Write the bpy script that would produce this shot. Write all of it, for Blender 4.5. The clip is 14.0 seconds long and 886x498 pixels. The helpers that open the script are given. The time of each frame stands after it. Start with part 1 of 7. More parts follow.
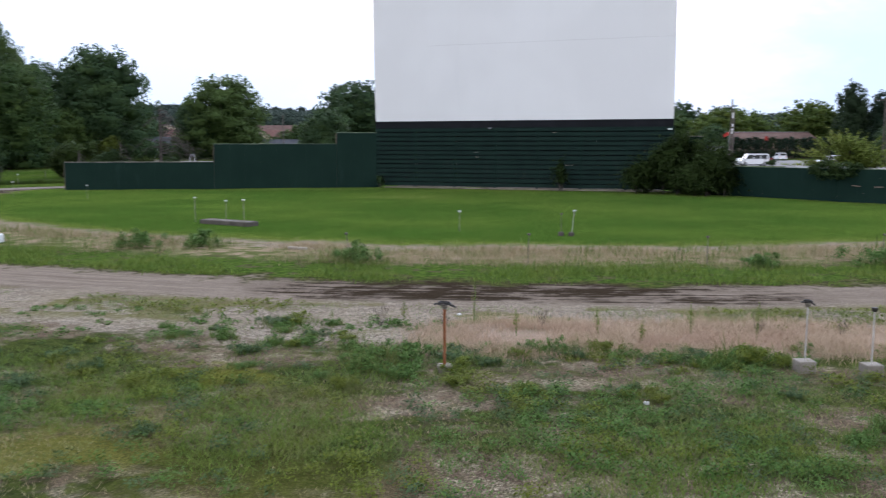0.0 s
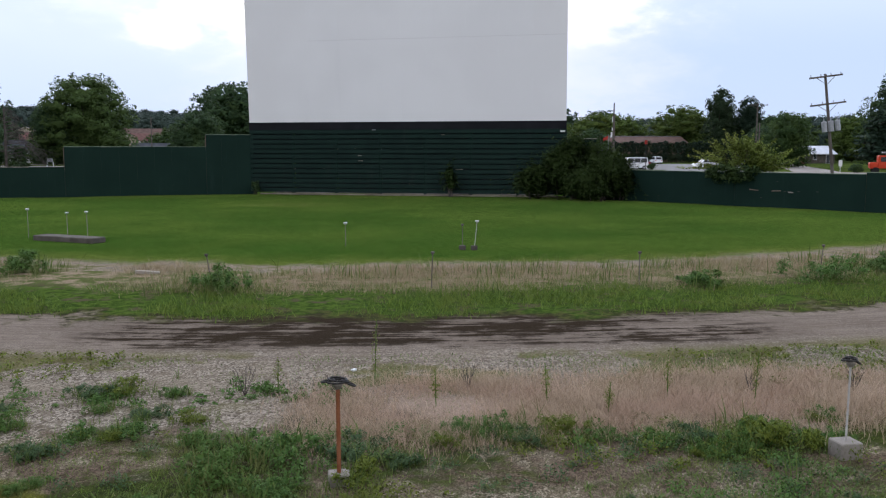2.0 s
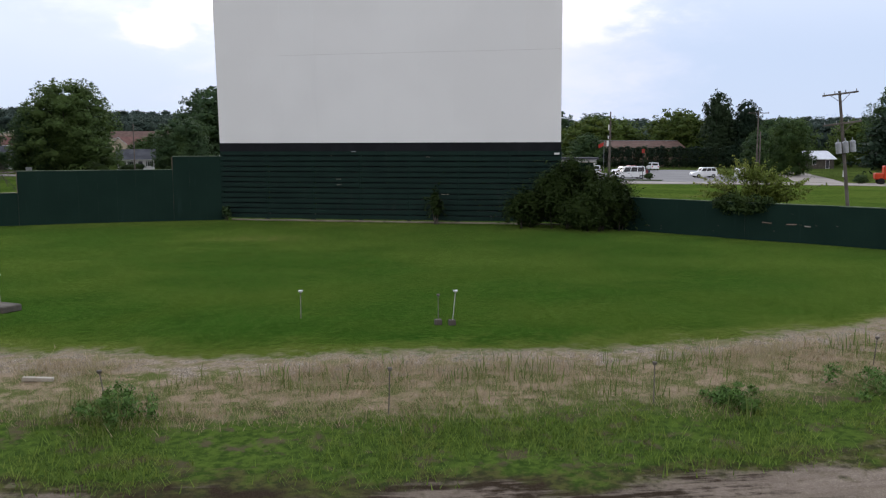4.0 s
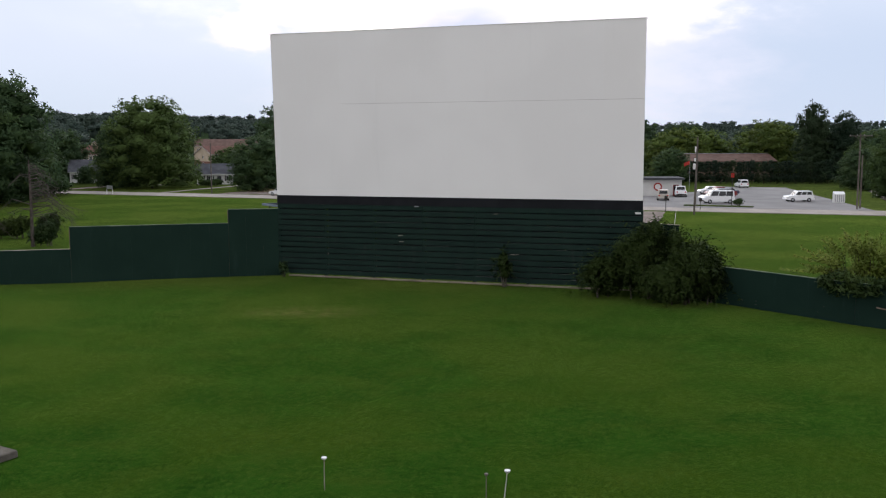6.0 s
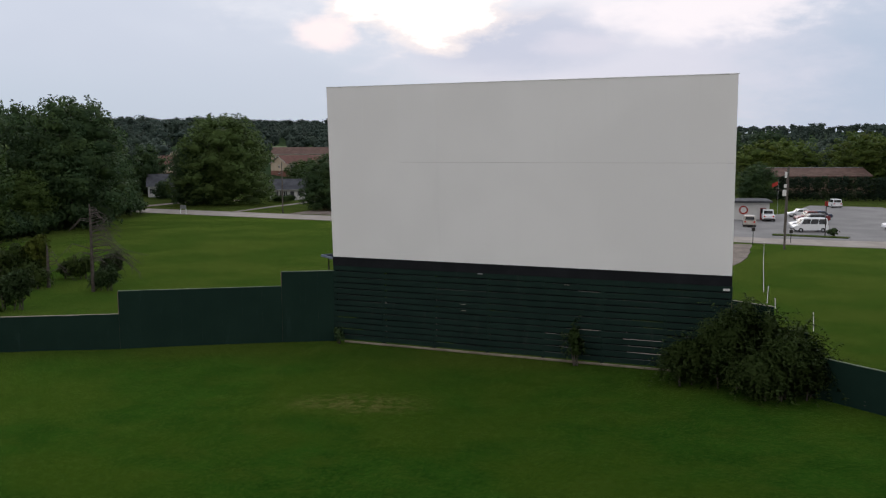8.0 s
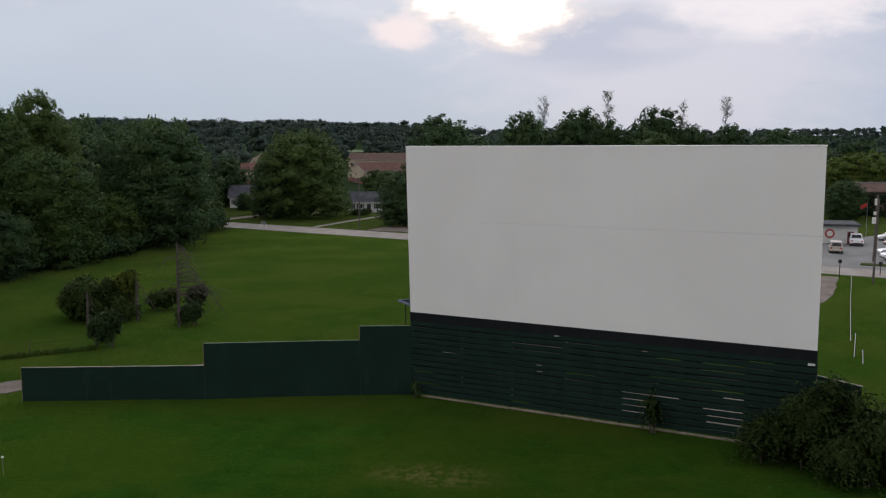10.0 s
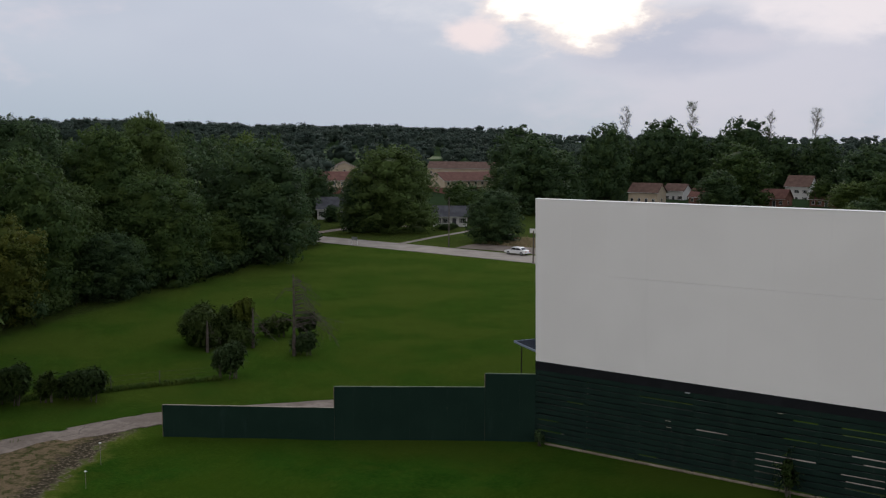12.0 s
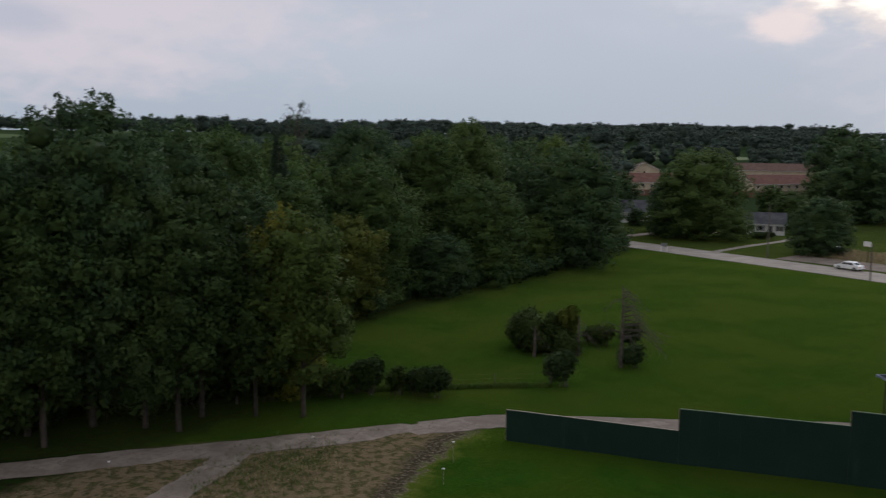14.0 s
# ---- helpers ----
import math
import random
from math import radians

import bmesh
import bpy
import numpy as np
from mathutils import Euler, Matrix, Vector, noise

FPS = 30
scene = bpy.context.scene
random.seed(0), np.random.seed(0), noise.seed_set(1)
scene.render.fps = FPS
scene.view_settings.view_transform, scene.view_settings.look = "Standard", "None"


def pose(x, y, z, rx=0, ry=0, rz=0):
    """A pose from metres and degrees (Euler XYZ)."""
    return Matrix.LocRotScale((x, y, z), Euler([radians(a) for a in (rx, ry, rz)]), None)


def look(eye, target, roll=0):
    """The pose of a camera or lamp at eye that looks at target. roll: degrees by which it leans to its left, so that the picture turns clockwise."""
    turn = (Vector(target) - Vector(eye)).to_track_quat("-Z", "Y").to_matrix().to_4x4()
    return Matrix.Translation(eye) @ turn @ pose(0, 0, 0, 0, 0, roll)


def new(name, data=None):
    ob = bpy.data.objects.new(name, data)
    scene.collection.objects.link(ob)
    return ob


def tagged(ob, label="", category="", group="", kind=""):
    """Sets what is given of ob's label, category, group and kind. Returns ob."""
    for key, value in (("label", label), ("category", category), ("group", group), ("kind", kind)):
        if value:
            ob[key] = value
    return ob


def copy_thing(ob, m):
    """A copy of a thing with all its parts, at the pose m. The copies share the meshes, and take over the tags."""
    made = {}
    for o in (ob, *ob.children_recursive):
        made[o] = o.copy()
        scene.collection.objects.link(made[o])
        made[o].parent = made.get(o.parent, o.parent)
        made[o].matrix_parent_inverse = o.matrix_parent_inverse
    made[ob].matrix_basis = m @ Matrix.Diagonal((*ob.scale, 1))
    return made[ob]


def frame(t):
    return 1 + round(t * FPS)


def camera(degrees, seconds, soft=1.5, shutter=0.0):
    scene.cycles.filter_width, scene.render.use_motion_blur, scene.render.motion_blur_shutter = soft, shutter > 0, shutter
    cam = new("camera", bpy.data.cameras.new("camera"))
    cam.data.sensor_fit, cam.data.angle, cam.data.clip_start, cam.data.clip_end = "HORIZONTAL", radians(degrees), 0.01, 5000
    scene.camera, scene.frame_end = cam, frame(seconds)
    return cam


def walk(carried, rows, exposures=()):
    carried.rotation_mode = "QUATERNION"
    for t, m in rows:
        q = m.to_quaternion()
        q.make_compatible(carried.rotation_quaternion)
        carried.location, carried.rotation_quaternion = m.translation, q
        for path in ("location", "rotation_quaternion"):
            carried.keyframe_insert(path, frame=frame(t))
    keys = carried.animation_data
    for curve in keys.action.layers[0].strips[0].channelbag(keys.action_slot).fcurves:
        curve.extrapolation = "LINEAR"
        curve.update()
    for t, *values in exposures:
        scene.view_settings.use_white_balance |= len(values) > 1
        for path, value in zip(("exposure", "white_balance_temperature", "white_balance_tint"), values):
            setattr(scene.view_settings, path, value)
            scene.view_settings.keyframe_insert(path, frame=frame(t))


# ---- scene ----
cam = camera(54.4, 14.0, soft=1.2, shutter=0.14)
PATH = [
    (0, (3.42, 7.673, 3.523), (3.246, 9.651, 3.284), 0.0),
    (0.1, (3.3, 7.934, 3.5), (3.233, 9.919, 3.262), 0.1),
    (0.2, (3.281, 8.18, 3.486), (3.291, 10.166, 3.249), 0.1),
    (0.3, (3.219, 8.387, 3.478), (3.248, 10.373, 3.242), 0.1),
    (0.4, (3.127, 8.58, 3.489), (3.167, 10.565, 3.252), 0.1),
    (0.5, (3.003, 8.786, 3.5), (3.053, 10.772, 3.264), 0.1),
    (1, (2.817, 9.886, 3.47), (2.893, 11.871, 3.238), 0.1),
    (1.5, (2.815, 11.028, 3.438), (2.905, 13.012, 3.208), 0.0),
    (2, (2.929, 12.198, 3.421), (3.029, 14.182, 3.192), -0.0),
    (2.5, (3.108, 13.31, 3.453), (3.216, 15.294, 3.224), 0.0),
    (3, (3.317, 14.609, 3.539), (3.432, 16.593, 3.31), -0.1),
    (3.5, (3.559, 15.804, 4.194), (3.678, 17.788, 3.965), -0.1),
    (3.7, (3.661, 16.309, 4.533), (3.78, 18.292, 4.303), -0.1),
    (5.8, (4.82, 21.42, 8.389), (4.761, 23.405, 8.155), -0.1),
    (6, (4.804, 21.904, 8.624), (4.731, 23.889, 8.393), -0.1),
    (6.5, (4.933, 23.193, 9.557), (4.816, 25.176, 9.325), -0.1),
    (7, (5.067, 24.462, 10.483), (4.907, 26.442, 10.251), -0.2),
    (7.5, (5.111, 25.774, 11.426), (4.907, 27.75, 11.195), -0.2),
    (8, (5.218, 26.669, 12.359), (4.97, 28.64, 12.128), -0.2),
    (8.2, (5.26, 26.856, 12.515), (4.992, 28.825, 12.289), -0.5),
    (10.3, (4.989, 26.728, 16.598), (4.544, 28.664, 16.363), 0.1),
    (10.5, (4.937, 26.515, 16.804), (4.472, 28.446, 16.572), 0.2),
    (11, (4.009, 26.017, 17.631), (3.504, 27.939, 17.401), 0.2),
    (11.5, (2.817, 25.726, 18.488), (2.275, 27.637, 18.259), 0.3),
    (12, (1.478, 25.385, 19.322), (0.905, 27.287, 19.092), 0.3),
    (12.5, (0.017, 25.082, 19.887), (-0.56, 26.983, 19.657), 0.4),
    (13, (-1.381, 24.815, 20.112), (-1.964, 26.713, 19.879), 0.3),
    (13.1, (-1.574, 24.727, 20.13), (-2.158, 26.625, 19.895), 0.3),
    (13.2, (-1.73, 24.67, 20.14), (-2.323, 26.565, 19.905), 0.3),
    (13.3, (-1.861, 24.655, 20.145), (-2.483, 26.542, 19.91), 0.2),
    (13.5, (-2.012, 24.593, 20.168), (-2.788, 26.421, 19.933), 0.2),
    (13.7, (-2.136, 24.442, 20.216), (-3.059, 26.201, 19.979), 0.2),
    (14, (-2.442, 24.128, 20.33), (-3.603, 25.739, 20.092), 0.4),
]
EXPOSURES = [(0.0, 0.22, 5800, 12), (0.5, 0.02, 5700, 12), (1.0, -0.1, 5750, 12), (3.5, -0.24, 6100, 11), (6.0, -0.26, 6400, 11), (8.0, -0.6, 6500, 10), (10.5, -0.76, 6500, 10), (14.0, -0.93, 6500, 10)]
walk(cam, [(t, look(eye, target, roll)) for t, eye, target, roll in PATH], EXPOSURES)


# ---- light ----
SUN_AZ, SUN_EL = -8.0, 30.0          # degrees to the right of the y axis, and up: hidden behind the clouds


def make_world():
    """An overcast evening sky, brightest round the hidden sun; places on it are azimuth and height in degrees."""
    world = bpy.data.worlds.new("overcast_evening")
    scene.world = world
    world.use_nodes = True
    nt = world.node_tree
    n, l = nt.nodes, nt.links
    n.clear()

    def feed(sock, v):
        if isinstance(v, bpy.types.NodeSocket):
            l.new(v, sock)
        else:
            sock.default_value = (*v, 1) if isinstance(v, tuple) else v

    def math_node(op, a, b=0.0):
        nd = n.new("ShaderNodeMath")
        nd.operation = op
        feed(nd.inputs[0], a)
        feed(nd.inputs[1], b)
        return nd.outputs[0]

    def smooth(v, a, b, lo=0.0, hi=1.0):
        nd = n.new("ShaderNodeMapRange")
        nd.interpolation_type = "SMOOTHSTEP"
        l.new(v, nd.inputs["Value"])
        for k, w in (("From Min", a), ("From Max", b), ("To Min", lo), ("To Max", hi)):
            nd.inputs[k].default_value = w
        return nd.outputs[0]

    def mixed(f, a, b):
        nd = n.new("ShaderNodeMix")
        nd.data_type = "RGBA"
        feed(nd.inputs["Factor"], f)
        feed(nd.inputs["A"], a)
        feed(nd.inputs["B"], b)
        return nd.outputs["Result"]

    out = n.new("ShaderNodeOutputWorld")
    bg = n.new("ShaderNodeBackground")
    bg.inputs["Strength"].default_value = 0.1
    sky = n.new("ShaderNodeTexSky")
    sky.sky_type = "NISHITA"
    sky.sun_disc = False
    sky.sun_elevation = radians(SUN_EL)
    sky.sun_rotation = radians(SUN_AZ)
    co = n.new("ShaderNodeTexCoord").outputs["Generated"]
    sep = n.new("ShaderNodeSeparateXYZ")
    l.new(co, sep.inputs[0])
    up = sep.outputs["Z"]
    az = math_node("MULTIPLY", math_node("ARCTAN2", sep.outputs["X"], sep.outputs["Y"]), 57.2958)
    el = math_node("MULTIPLY", math_node("ARCSINE", up), 57.2958)
    flat = n.new("ShaderNodeVectorMath")
    flat.operation = "MULTIPLY"
    l.new(co, flat.inputs[0])
    flat.inputs[1].default_value = (1.0, 1.0, 2.4)

    def clouds(scale, detail, rough, warp=0.25):
        nd = n.new("ShaderNodeTexNoise")
        l.new(flat.outputs[0], nd.inputs["Vector"])
        for k, v in (("Scale", scale), ("Detail", detail), ("Roughness", rough), ("Distortion", warp)):
            nd.inputs[k].default_value = v
        return nd.outputs["Fac"]

    broad = clouds(3.0, 3.0, 0.5)
    puffs = clouds(13.0, 6.0, 0.56)
    small = clouds(34.0, 5.0, 0.6, 0.1)
    ragged = math_node("ADD", math_node("MULTIPLY", math_node("SUBTRACT", puffs, 0.5), 3.0), math_node("MULTIPLY", math_node("SUBTRACT", small, 0.5), 1.3))

    def cloud(az0, el0, wide, high, rag, soft=0.25):
        """How far inside a ragged-edged cloud a place lies: 0 outside, 1 inside."""
        u = math_node("DIVIDE", math_node("SUBTRACT", az, az0), wide)
        v = math_node("DIVIDE", math_node("SUBTRACT", el, el0), high)
        d = math_node("SQRT", math_node("ADD", math_node("MULTIPLY", u, u), math_node("MULTIPLY", v, v)))
        d = math_node("ADD", d, math_node("MULTIPLY", ragged, rag))
        return smooth(d, 1.0 + soft, 1.0 - soft)

    # the even blue-grey deck, deeper in colour towards the horizon
    c = mixed(smooth(el, 0.5, 8.0), (7.7, 9.1, 10.9), (10.2, 10.9, 12.6))
    c = mixed(smooth(broad, 0.36, 0.66, 0.0, 0.4), c, (8.2, 9.0, 11.0))
    c = mixed(math_node("MULTIPLY", smooth(az, 7.0, 17.0), smooth(el, 11.0, 5.0, 0.3, 1.0)), c, (7.5, 8.7, 10.9))
    c = mixed(smooth(sep.outputs["Y"], 0.2, -0.5), c, (10.9, 10.6, 10.9))
    # a pale veil ahead, and a pinkish one far to the side
    c = mixed(math_node("MULTIPLY", cloud(3.0, 5.5, 12.0, 5.5, 0.35, 0.6), 0.75), c, (11.6, 11.3, 12.9))
    c = mixed(math_node("MULTIPLY", cloud(-63.0, 8.5, 17.0, 5.0, 0.5, 0.5), 0.85), c, (13.0, 12.0, 13.1))
    c = mixed(math_node("MULTIPLY", cloud(-62.0, 7.4, 3.0, 1.0, 0.5, 0.6), 0.7), c, (8.6, 9.2, 11.4))
    # the glow above, round the gap in front of the hidden sun
    c = mixed(math_node("MULTIPLY", cloud(-2.0, 14.0, 19.0, 6.6, 0.3, 0.45), 0.9), c, (14.6, 14.3, 15.0))
    # darker cloud below the gap, its bright rim, and the gap itself
    c = mixed(math_node("MULTIPLY", cloud(-2.2, 7.0, 6.6, 2.0, 0.4, 0.5), 0.8), c, (8.2, 8.8, 11.0))
    c = mixed(math_node("MULTIPLY", cloud(9.0, 8.6, 5.5, 1.7, 0.55, 0.5), 0.95), c, (15.5, 14.4, 15.0))
    c = mixed(math_node("MULTIPLY", cloud(1.2, 6.6, 2.6, 0.7, 0.6, 0.5), 0.5), c, (12.4, 11.8, 13.2))
    c = mixed(math_node("MULTIPLY", cloud(-14.6, 7.4, 2.0, 1.1, 0.5, 0.45), 0.9), c, (16.5, 14.2, 14.2))
    c = mixed(math_node("MULTIPLY", cloud(-8.2, 9.9, 6.2, 3.2, 0.42, 0.3), 0.85), c, (16.5, 14.6, 14.0))
    c = mixed(cloud(-8.2, 10.4, 5.4, 2.9, 0.42, 0.16), c, (24.0, 22.4, 20.4))
    # the deck is brighter overhead and on the hidden sun's side
    lift = math_node("MULTIPLY", smooth(up, 0.17, 0.7, 1.0, 1.2), smooth(sep.outputs["Y"], -0.5, 0.5, 1.32, 1.0))
    lift = math_node("MULTIPLY", lift, math_node("ADD", 1.0, math_node("MULTIPLY", smooth(up, 0.17, 0.3), smooth(sep.outputs["Y"], 0.0, 0.7, 0.0, 0.7))))
    vec = n.new("ShaderNodeVectorMath")
    vec.operation = "SCALE"
    l.new(mixed(0.95, sky.outputs[0], c), vec.inputs[0])
    l.new(lift, vec.inputs["Scale"])
    l.new(vec.outputs[0], bg.inputs["Color"])
    l.new(bg.outputs[0], out.inputs["Surface"])


make_world()
sun_data = bpy.data.lights.new("sun", "SUN")
sun_data.energy, sun_data.angle, sun_data.color = 1.5, radians(36), (1.0, 0.92, 0.82)
sun = new("sun", sun_data)
sun.matrix_world = look((math.sin(radians(SUN_AZ)) * 60, math.cos(radians(SUN_AZ)) * 60, 60 * math.tan(radians(SUN_EL))), (0, 0, 0))


# ---- materials ----
class Nodes:
    """A small builder for one material's node tree."""

    def __init__(self, name):
        self.mat = bpy.data.materials.new(name)
        self.mat.use_nodes = True
        self.t = self.mat.node_tree
        self.bsdf = self.t.nodes["Principled BSDF"]
        self.geo = None

    def node(self, kind, **inputs):
        nd = self.t.nodes.new(kind)
        for k, v in inputs.items():
            self.feed(nd.inputs[k], v)
        return nd

    def feed(self, socket, v):
        if isinstance(v, bpy.types.NodeSocket):
            self.t.links.new(v, socket)
        else:
            if isinstance(v, tuple) and len(v) == 3 and socket.type == "RGBA":
                v = (*v, 1)
            socket.default_value = v

    def position(self):
        if not self.geo:
            self.geo = self.node("ShaderNodeNewGeometry")
        return self.geo.outputs["Position"]

    def island(self):
        self.position()
        return self.geo.outputs["Random Per Island"]

    def local(self):
        return self.node("ShaderNodeTexCoord").outputs["Object"]

    def math(self, op, a, b=0.0):
        nd = self.node("ShaderNodeMath")
        nd.operation = op
        self.feed(nd.inputs[0], a)
        self.feed(nd.inputs[1], b)
        return nd.outputs[0]

    def scaled(self, vec, s):
        nd = self.node("ShaderNodeVectorMath")
        nd.operation = "MULTIPLY"
        self.feed(nd.inputs[0], vec)
        nd.inputs[1].default_value = s
        return nd.outputs[0]

    def noise(self, vec, scale, detail=3.0, rough=0.55):
        nd = self.node("ShaderNodeTexNoise", Vector=vec, Scale=scale, Detail=detail, Roughness=rough)
        return nd.outputs["Fac"]

    def smooth(self, v, a, b, lo=0.0, hi=1.0):
        nd = self.node("ShaderNodeMapRange")
        nd.interpolation_type = "SMOOTHSTEP"
        self.feed(nd.inputs["Value"], v)
        for k, w in (("From Min", a), ("From Max", b), ("To Min", lo), ("To Max", hi)):
            nd.inputs[k].default_value = w
        return nd.outputs[0]

    def mix(self, f, a, b, blend="MIX"):
        nd = self.node("ShaderNodeMix")
        nd.data_type = "RGBA"
        nd.blend_type = blend
        self.feed(nd.inputs["Factor"], f)
        self.feed(nd.inputs["A"], a)
        self.feed(nd.inputs["B"], b)
        return nd.outputs["Result"]

    def bump(self, height, strength, distance=0.02):
        nd = self.node("ShaderNodeBump", Height=height, Strength=strength, Distance=distance)
        self.t.links.new(nd.outputs[0], self.bsdf.inputs["Normal"])

    def leafy(self, color, share):
        """A leaf lets some light through."""
        thin = self.node("ShaderNodeBsdfTranslucent", Color=color)
        both = self.node("ShaderNodeMixShader")
        both.inputs[0].default_value = share * 0.75
        self.t.links.new(self.bsdf.outputs[0], both.inputs[1])
        self.t.links.new(thin.outputs[0], both.inputs[2])
        self.t.links.new(both.outputs[0], self.t.nodes["Material Output"].inputs["Surface"])
        return self.done(color, 0.7, 0.0, 0.08)

    def done(self, color, rough=0.8, metal=0.0, spec=0.3):
        self.feed(self.bsdf.inputs["Base Color"], color)
        self.feed(self.bsdf.inputs["Roughness"], rough)
        self.feed(self.bsdf.inputs["Metallic"], metal)
        self.bsdf.inputs["Specular IOR Level"].default_value = spec
        return self.mat


def worn(name, a, b, scale=2.0, rough=0.75, metal=0.0, bump=0.15, fine=25.0, stain=None, spec=0.12):
    """A painted or raw surface with broad stains and fine grain."""
    m = Nodes(name)
    p = m.position()
    big = m.noise(p, scale, 4.0)
    small = m.noise(p, fine, 3.0)
    c = m.mix(m.smooth(big, 0.35, 0.68), a, b)
    c = m.mix(m.smooth(small, 0.3, 0.75, 0.0, 0.35), c, tuple(v * 0.6 for v in a))
    if stain:
        drip = m.noise(m.scaled(p, (1.6, 1.6, 0.25)), 1.3, 5.0, 0.65)
        c = m.mix(m.smooth(drip, 0.58, 0.74, 0.0, 0.7), c, stain)
    if bump:
        m.bump(small, bump, 0.02)
    return m.done(c, rough, metal, spec)


def foliage(name, dark, light, warm, scale=0.35):
    """Leaves: colour differs from leaf to leaf and from bough to bough."""
    m = Nodes(name)
    isl = m.island()
    big = m.noise(m.position(), scale, 2.0)
    c = m.mix(m.math("MULTIPLY", isl, 0.8), dark, light)
    c = m.mix(m.smooth(big, 0.45, 0.68, 0.0, 0.75), c, warm)
    rnd = m.node("ShaderNodeObjectInfo").outputs["Random"]
    c = m.mix(m.math("MULTIPLY", rnd, 0.45), c, tuple(v * 0.55 for v in dark))
    c = m.mix(m.smooth(rnd, 0.55, 1.0, 0.0, 0.6), c, (warm[0] * 1.32, warm[1] * 1.25, warm[2]))
    return m.leafy(c, 0.4)


M = {}
M["leaf"] = foliage("leaf_green", (0.036, 0.066, 0.021), (0.062, 0.104, 0.029), (0.078, 0.116, 0.026))
M["leaf_dark"] = foliage("leaf_dark", (0.032, 0.060, 0.027), (0.058, 0.097, 0.037), (0.067, 0.105, 0.031))
M["leaf_light"] = foliage("leaf_light_green", (0.054, 0.086, 0.018), (0.086, 0.122, 0.024), (0.10, 0.125, 0.022))
M["leaf_yellow"] = foliage("leaf_yellow_green", (0.060, 0.082, 0.016), (0.098, 0.118, 0.022), (0.125, 0.128, 0.022))
M["leaf_vine"] = foliage("leaf_vine", (0.115, 0.156, 0.027), (0.175, 0.223, 0.042), (0.21, 0.223, 0.045))
M["leaf_pine"] = foliage("needles", (0.018, 0.034, 0.022), (0.032, 0.054, 0.029), (0.034, 0.054, 0.026))
# the distance haze is put into the far leaves' colour: paler and bluer
M["leaf_far_hazed"] = foliage("leaf_far_hazed", (0.040, 0.062, 0.051), (0.049, 0.073, 0.057), (0.054, 0.079, 0.054), 0.04)
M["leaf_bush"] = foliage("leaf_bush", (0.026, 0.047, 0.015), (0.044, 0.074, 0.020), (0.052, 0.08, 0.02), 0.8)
M["bark"] = worn("bark", (0.034, 0.028, 0.023), (0.062, 0.052, 0.043), 3.0, 0.9, 0, 0.5, 18)
M["deadwood"] = worn("dead_wood", (0.06, 0.05, 0.043), (0.105, 0.09, 0.08), 3.0, 0.9, 0, 0.4, 20)


def screen_paint():
    m = Nodes("screen_paint")
    p = m.position()
    c = m.mix(m.smooth(m.noise(p, 0.18, 2.0), 0.35, 0.65), (0.705, 0.70, 0.695), (0.74, 0.735, 0.73))
    rnd = m.node("ShaderNodeObjectInfo").outputs["Random"]
    c = m.mix(m.math("MULTIPLY", rnd, 0.25), c, (0.695, 0.68, 0.665))
    drip = m.noise(m.scaled(p, (1.2, 1.2, 0.1)), 0.9, 4.0, 0.6)
    c = m.mix(m.smooth(drip, 0.6, 0.8, 0.0, 0.25), c, (0.63, 0.63, 0.625))
    return m.done(c, 0.8, 0.0, 0.1)


M["screen"] = screen_paint()
M["black"] = worn("black_band_paint", (0.008, 0.009, 0.011), (0.013, 0.014, 0.017), 0.8, 0.75)
M["slat"] = worn("green_slat_paint", (0.0062, 0.0178, 0.0142), (0.0094, 0.0250, 0.0188), 0.9, 0.7, 0, 0.3, 30, (0.022, 0.032, 0.027))
M["fence"] = worn("green_fence_paint", (0.0055, 0.019, 0.0135), (0.008, 0.024, 0.017), 0.5, 0.75, 0, 0.1, 22, (0.014, 0.032, 0.026))
M["pale_wood"] = worn("pale_bare_wood", (0.288, 0.256, 0.208), (0.368, 0.336, 0.28), 1.5, 0.85)
M["cap"] = worn("faded_green_rail", (0.13, 0.165, 0.115), (0.2, 0.235, 0.165), 1.5, 0.85)
M["beam"] = worn("weathered_ground_beam", (0.15, 0.125, 0.095), (0.24, 0.205, 0.16), 0.9, 0.9, 0, 0.4, 20, (0.05, 0.055, 0.04))
M["brown_wood"] = worn("weathered_brown_wood", (0.14, 0.10, 0.075), (0.22, 0.17, 0.13), 1.2, 0.85, 0, 0.4, 30)
M["concrete"] = worn("concrete", (0.17, 0.15, 0.125), (0.25, 0.225, 0.19), 3.0, 0.9, 0, 0.4, 40, (0.188, 0.173, 0.15))
M["slab"] = worn("grey_slab", (0.07, 0.062, 0.05), (0.115, 0.104, 0.086), 2.0, 0.95, 0, 0.4, 30)
M["rust"] = worn("rusted_pipe", (0.20, 0.075, 0.034), (0.30, 0.13, 0.062), 6.0, 0.85, 0.2, 0.3, 60, (0.2, 0.11, 0.06))
M["white_pipe"] = worn("white_pipe_paint", (0.36, 0.34, 0.31), (0.45, 0.43, 0.395), 6.0, 0.6, 0, 0.2, 60, (0.34, 0.281, 0.221))
M["dark_metal"] = worn("dark_metal", (0.03, 0.028, 0.026), (0.06, 0.055, 0.05), 10.0, 0.55, 0.5)
M["grey_metal"] = worn("grey_metal", (0.26, 0.27, 0.28), (0.36, 0.37, 0.38), 4.0, 0.5, 0.3)
M["pole_wood"] = worn("utility_pole_wood", (0.086, 0.073, 0.063), (0.145, 0.129, 0.112), 1.2, 0.9, 0, 0.4, 30)
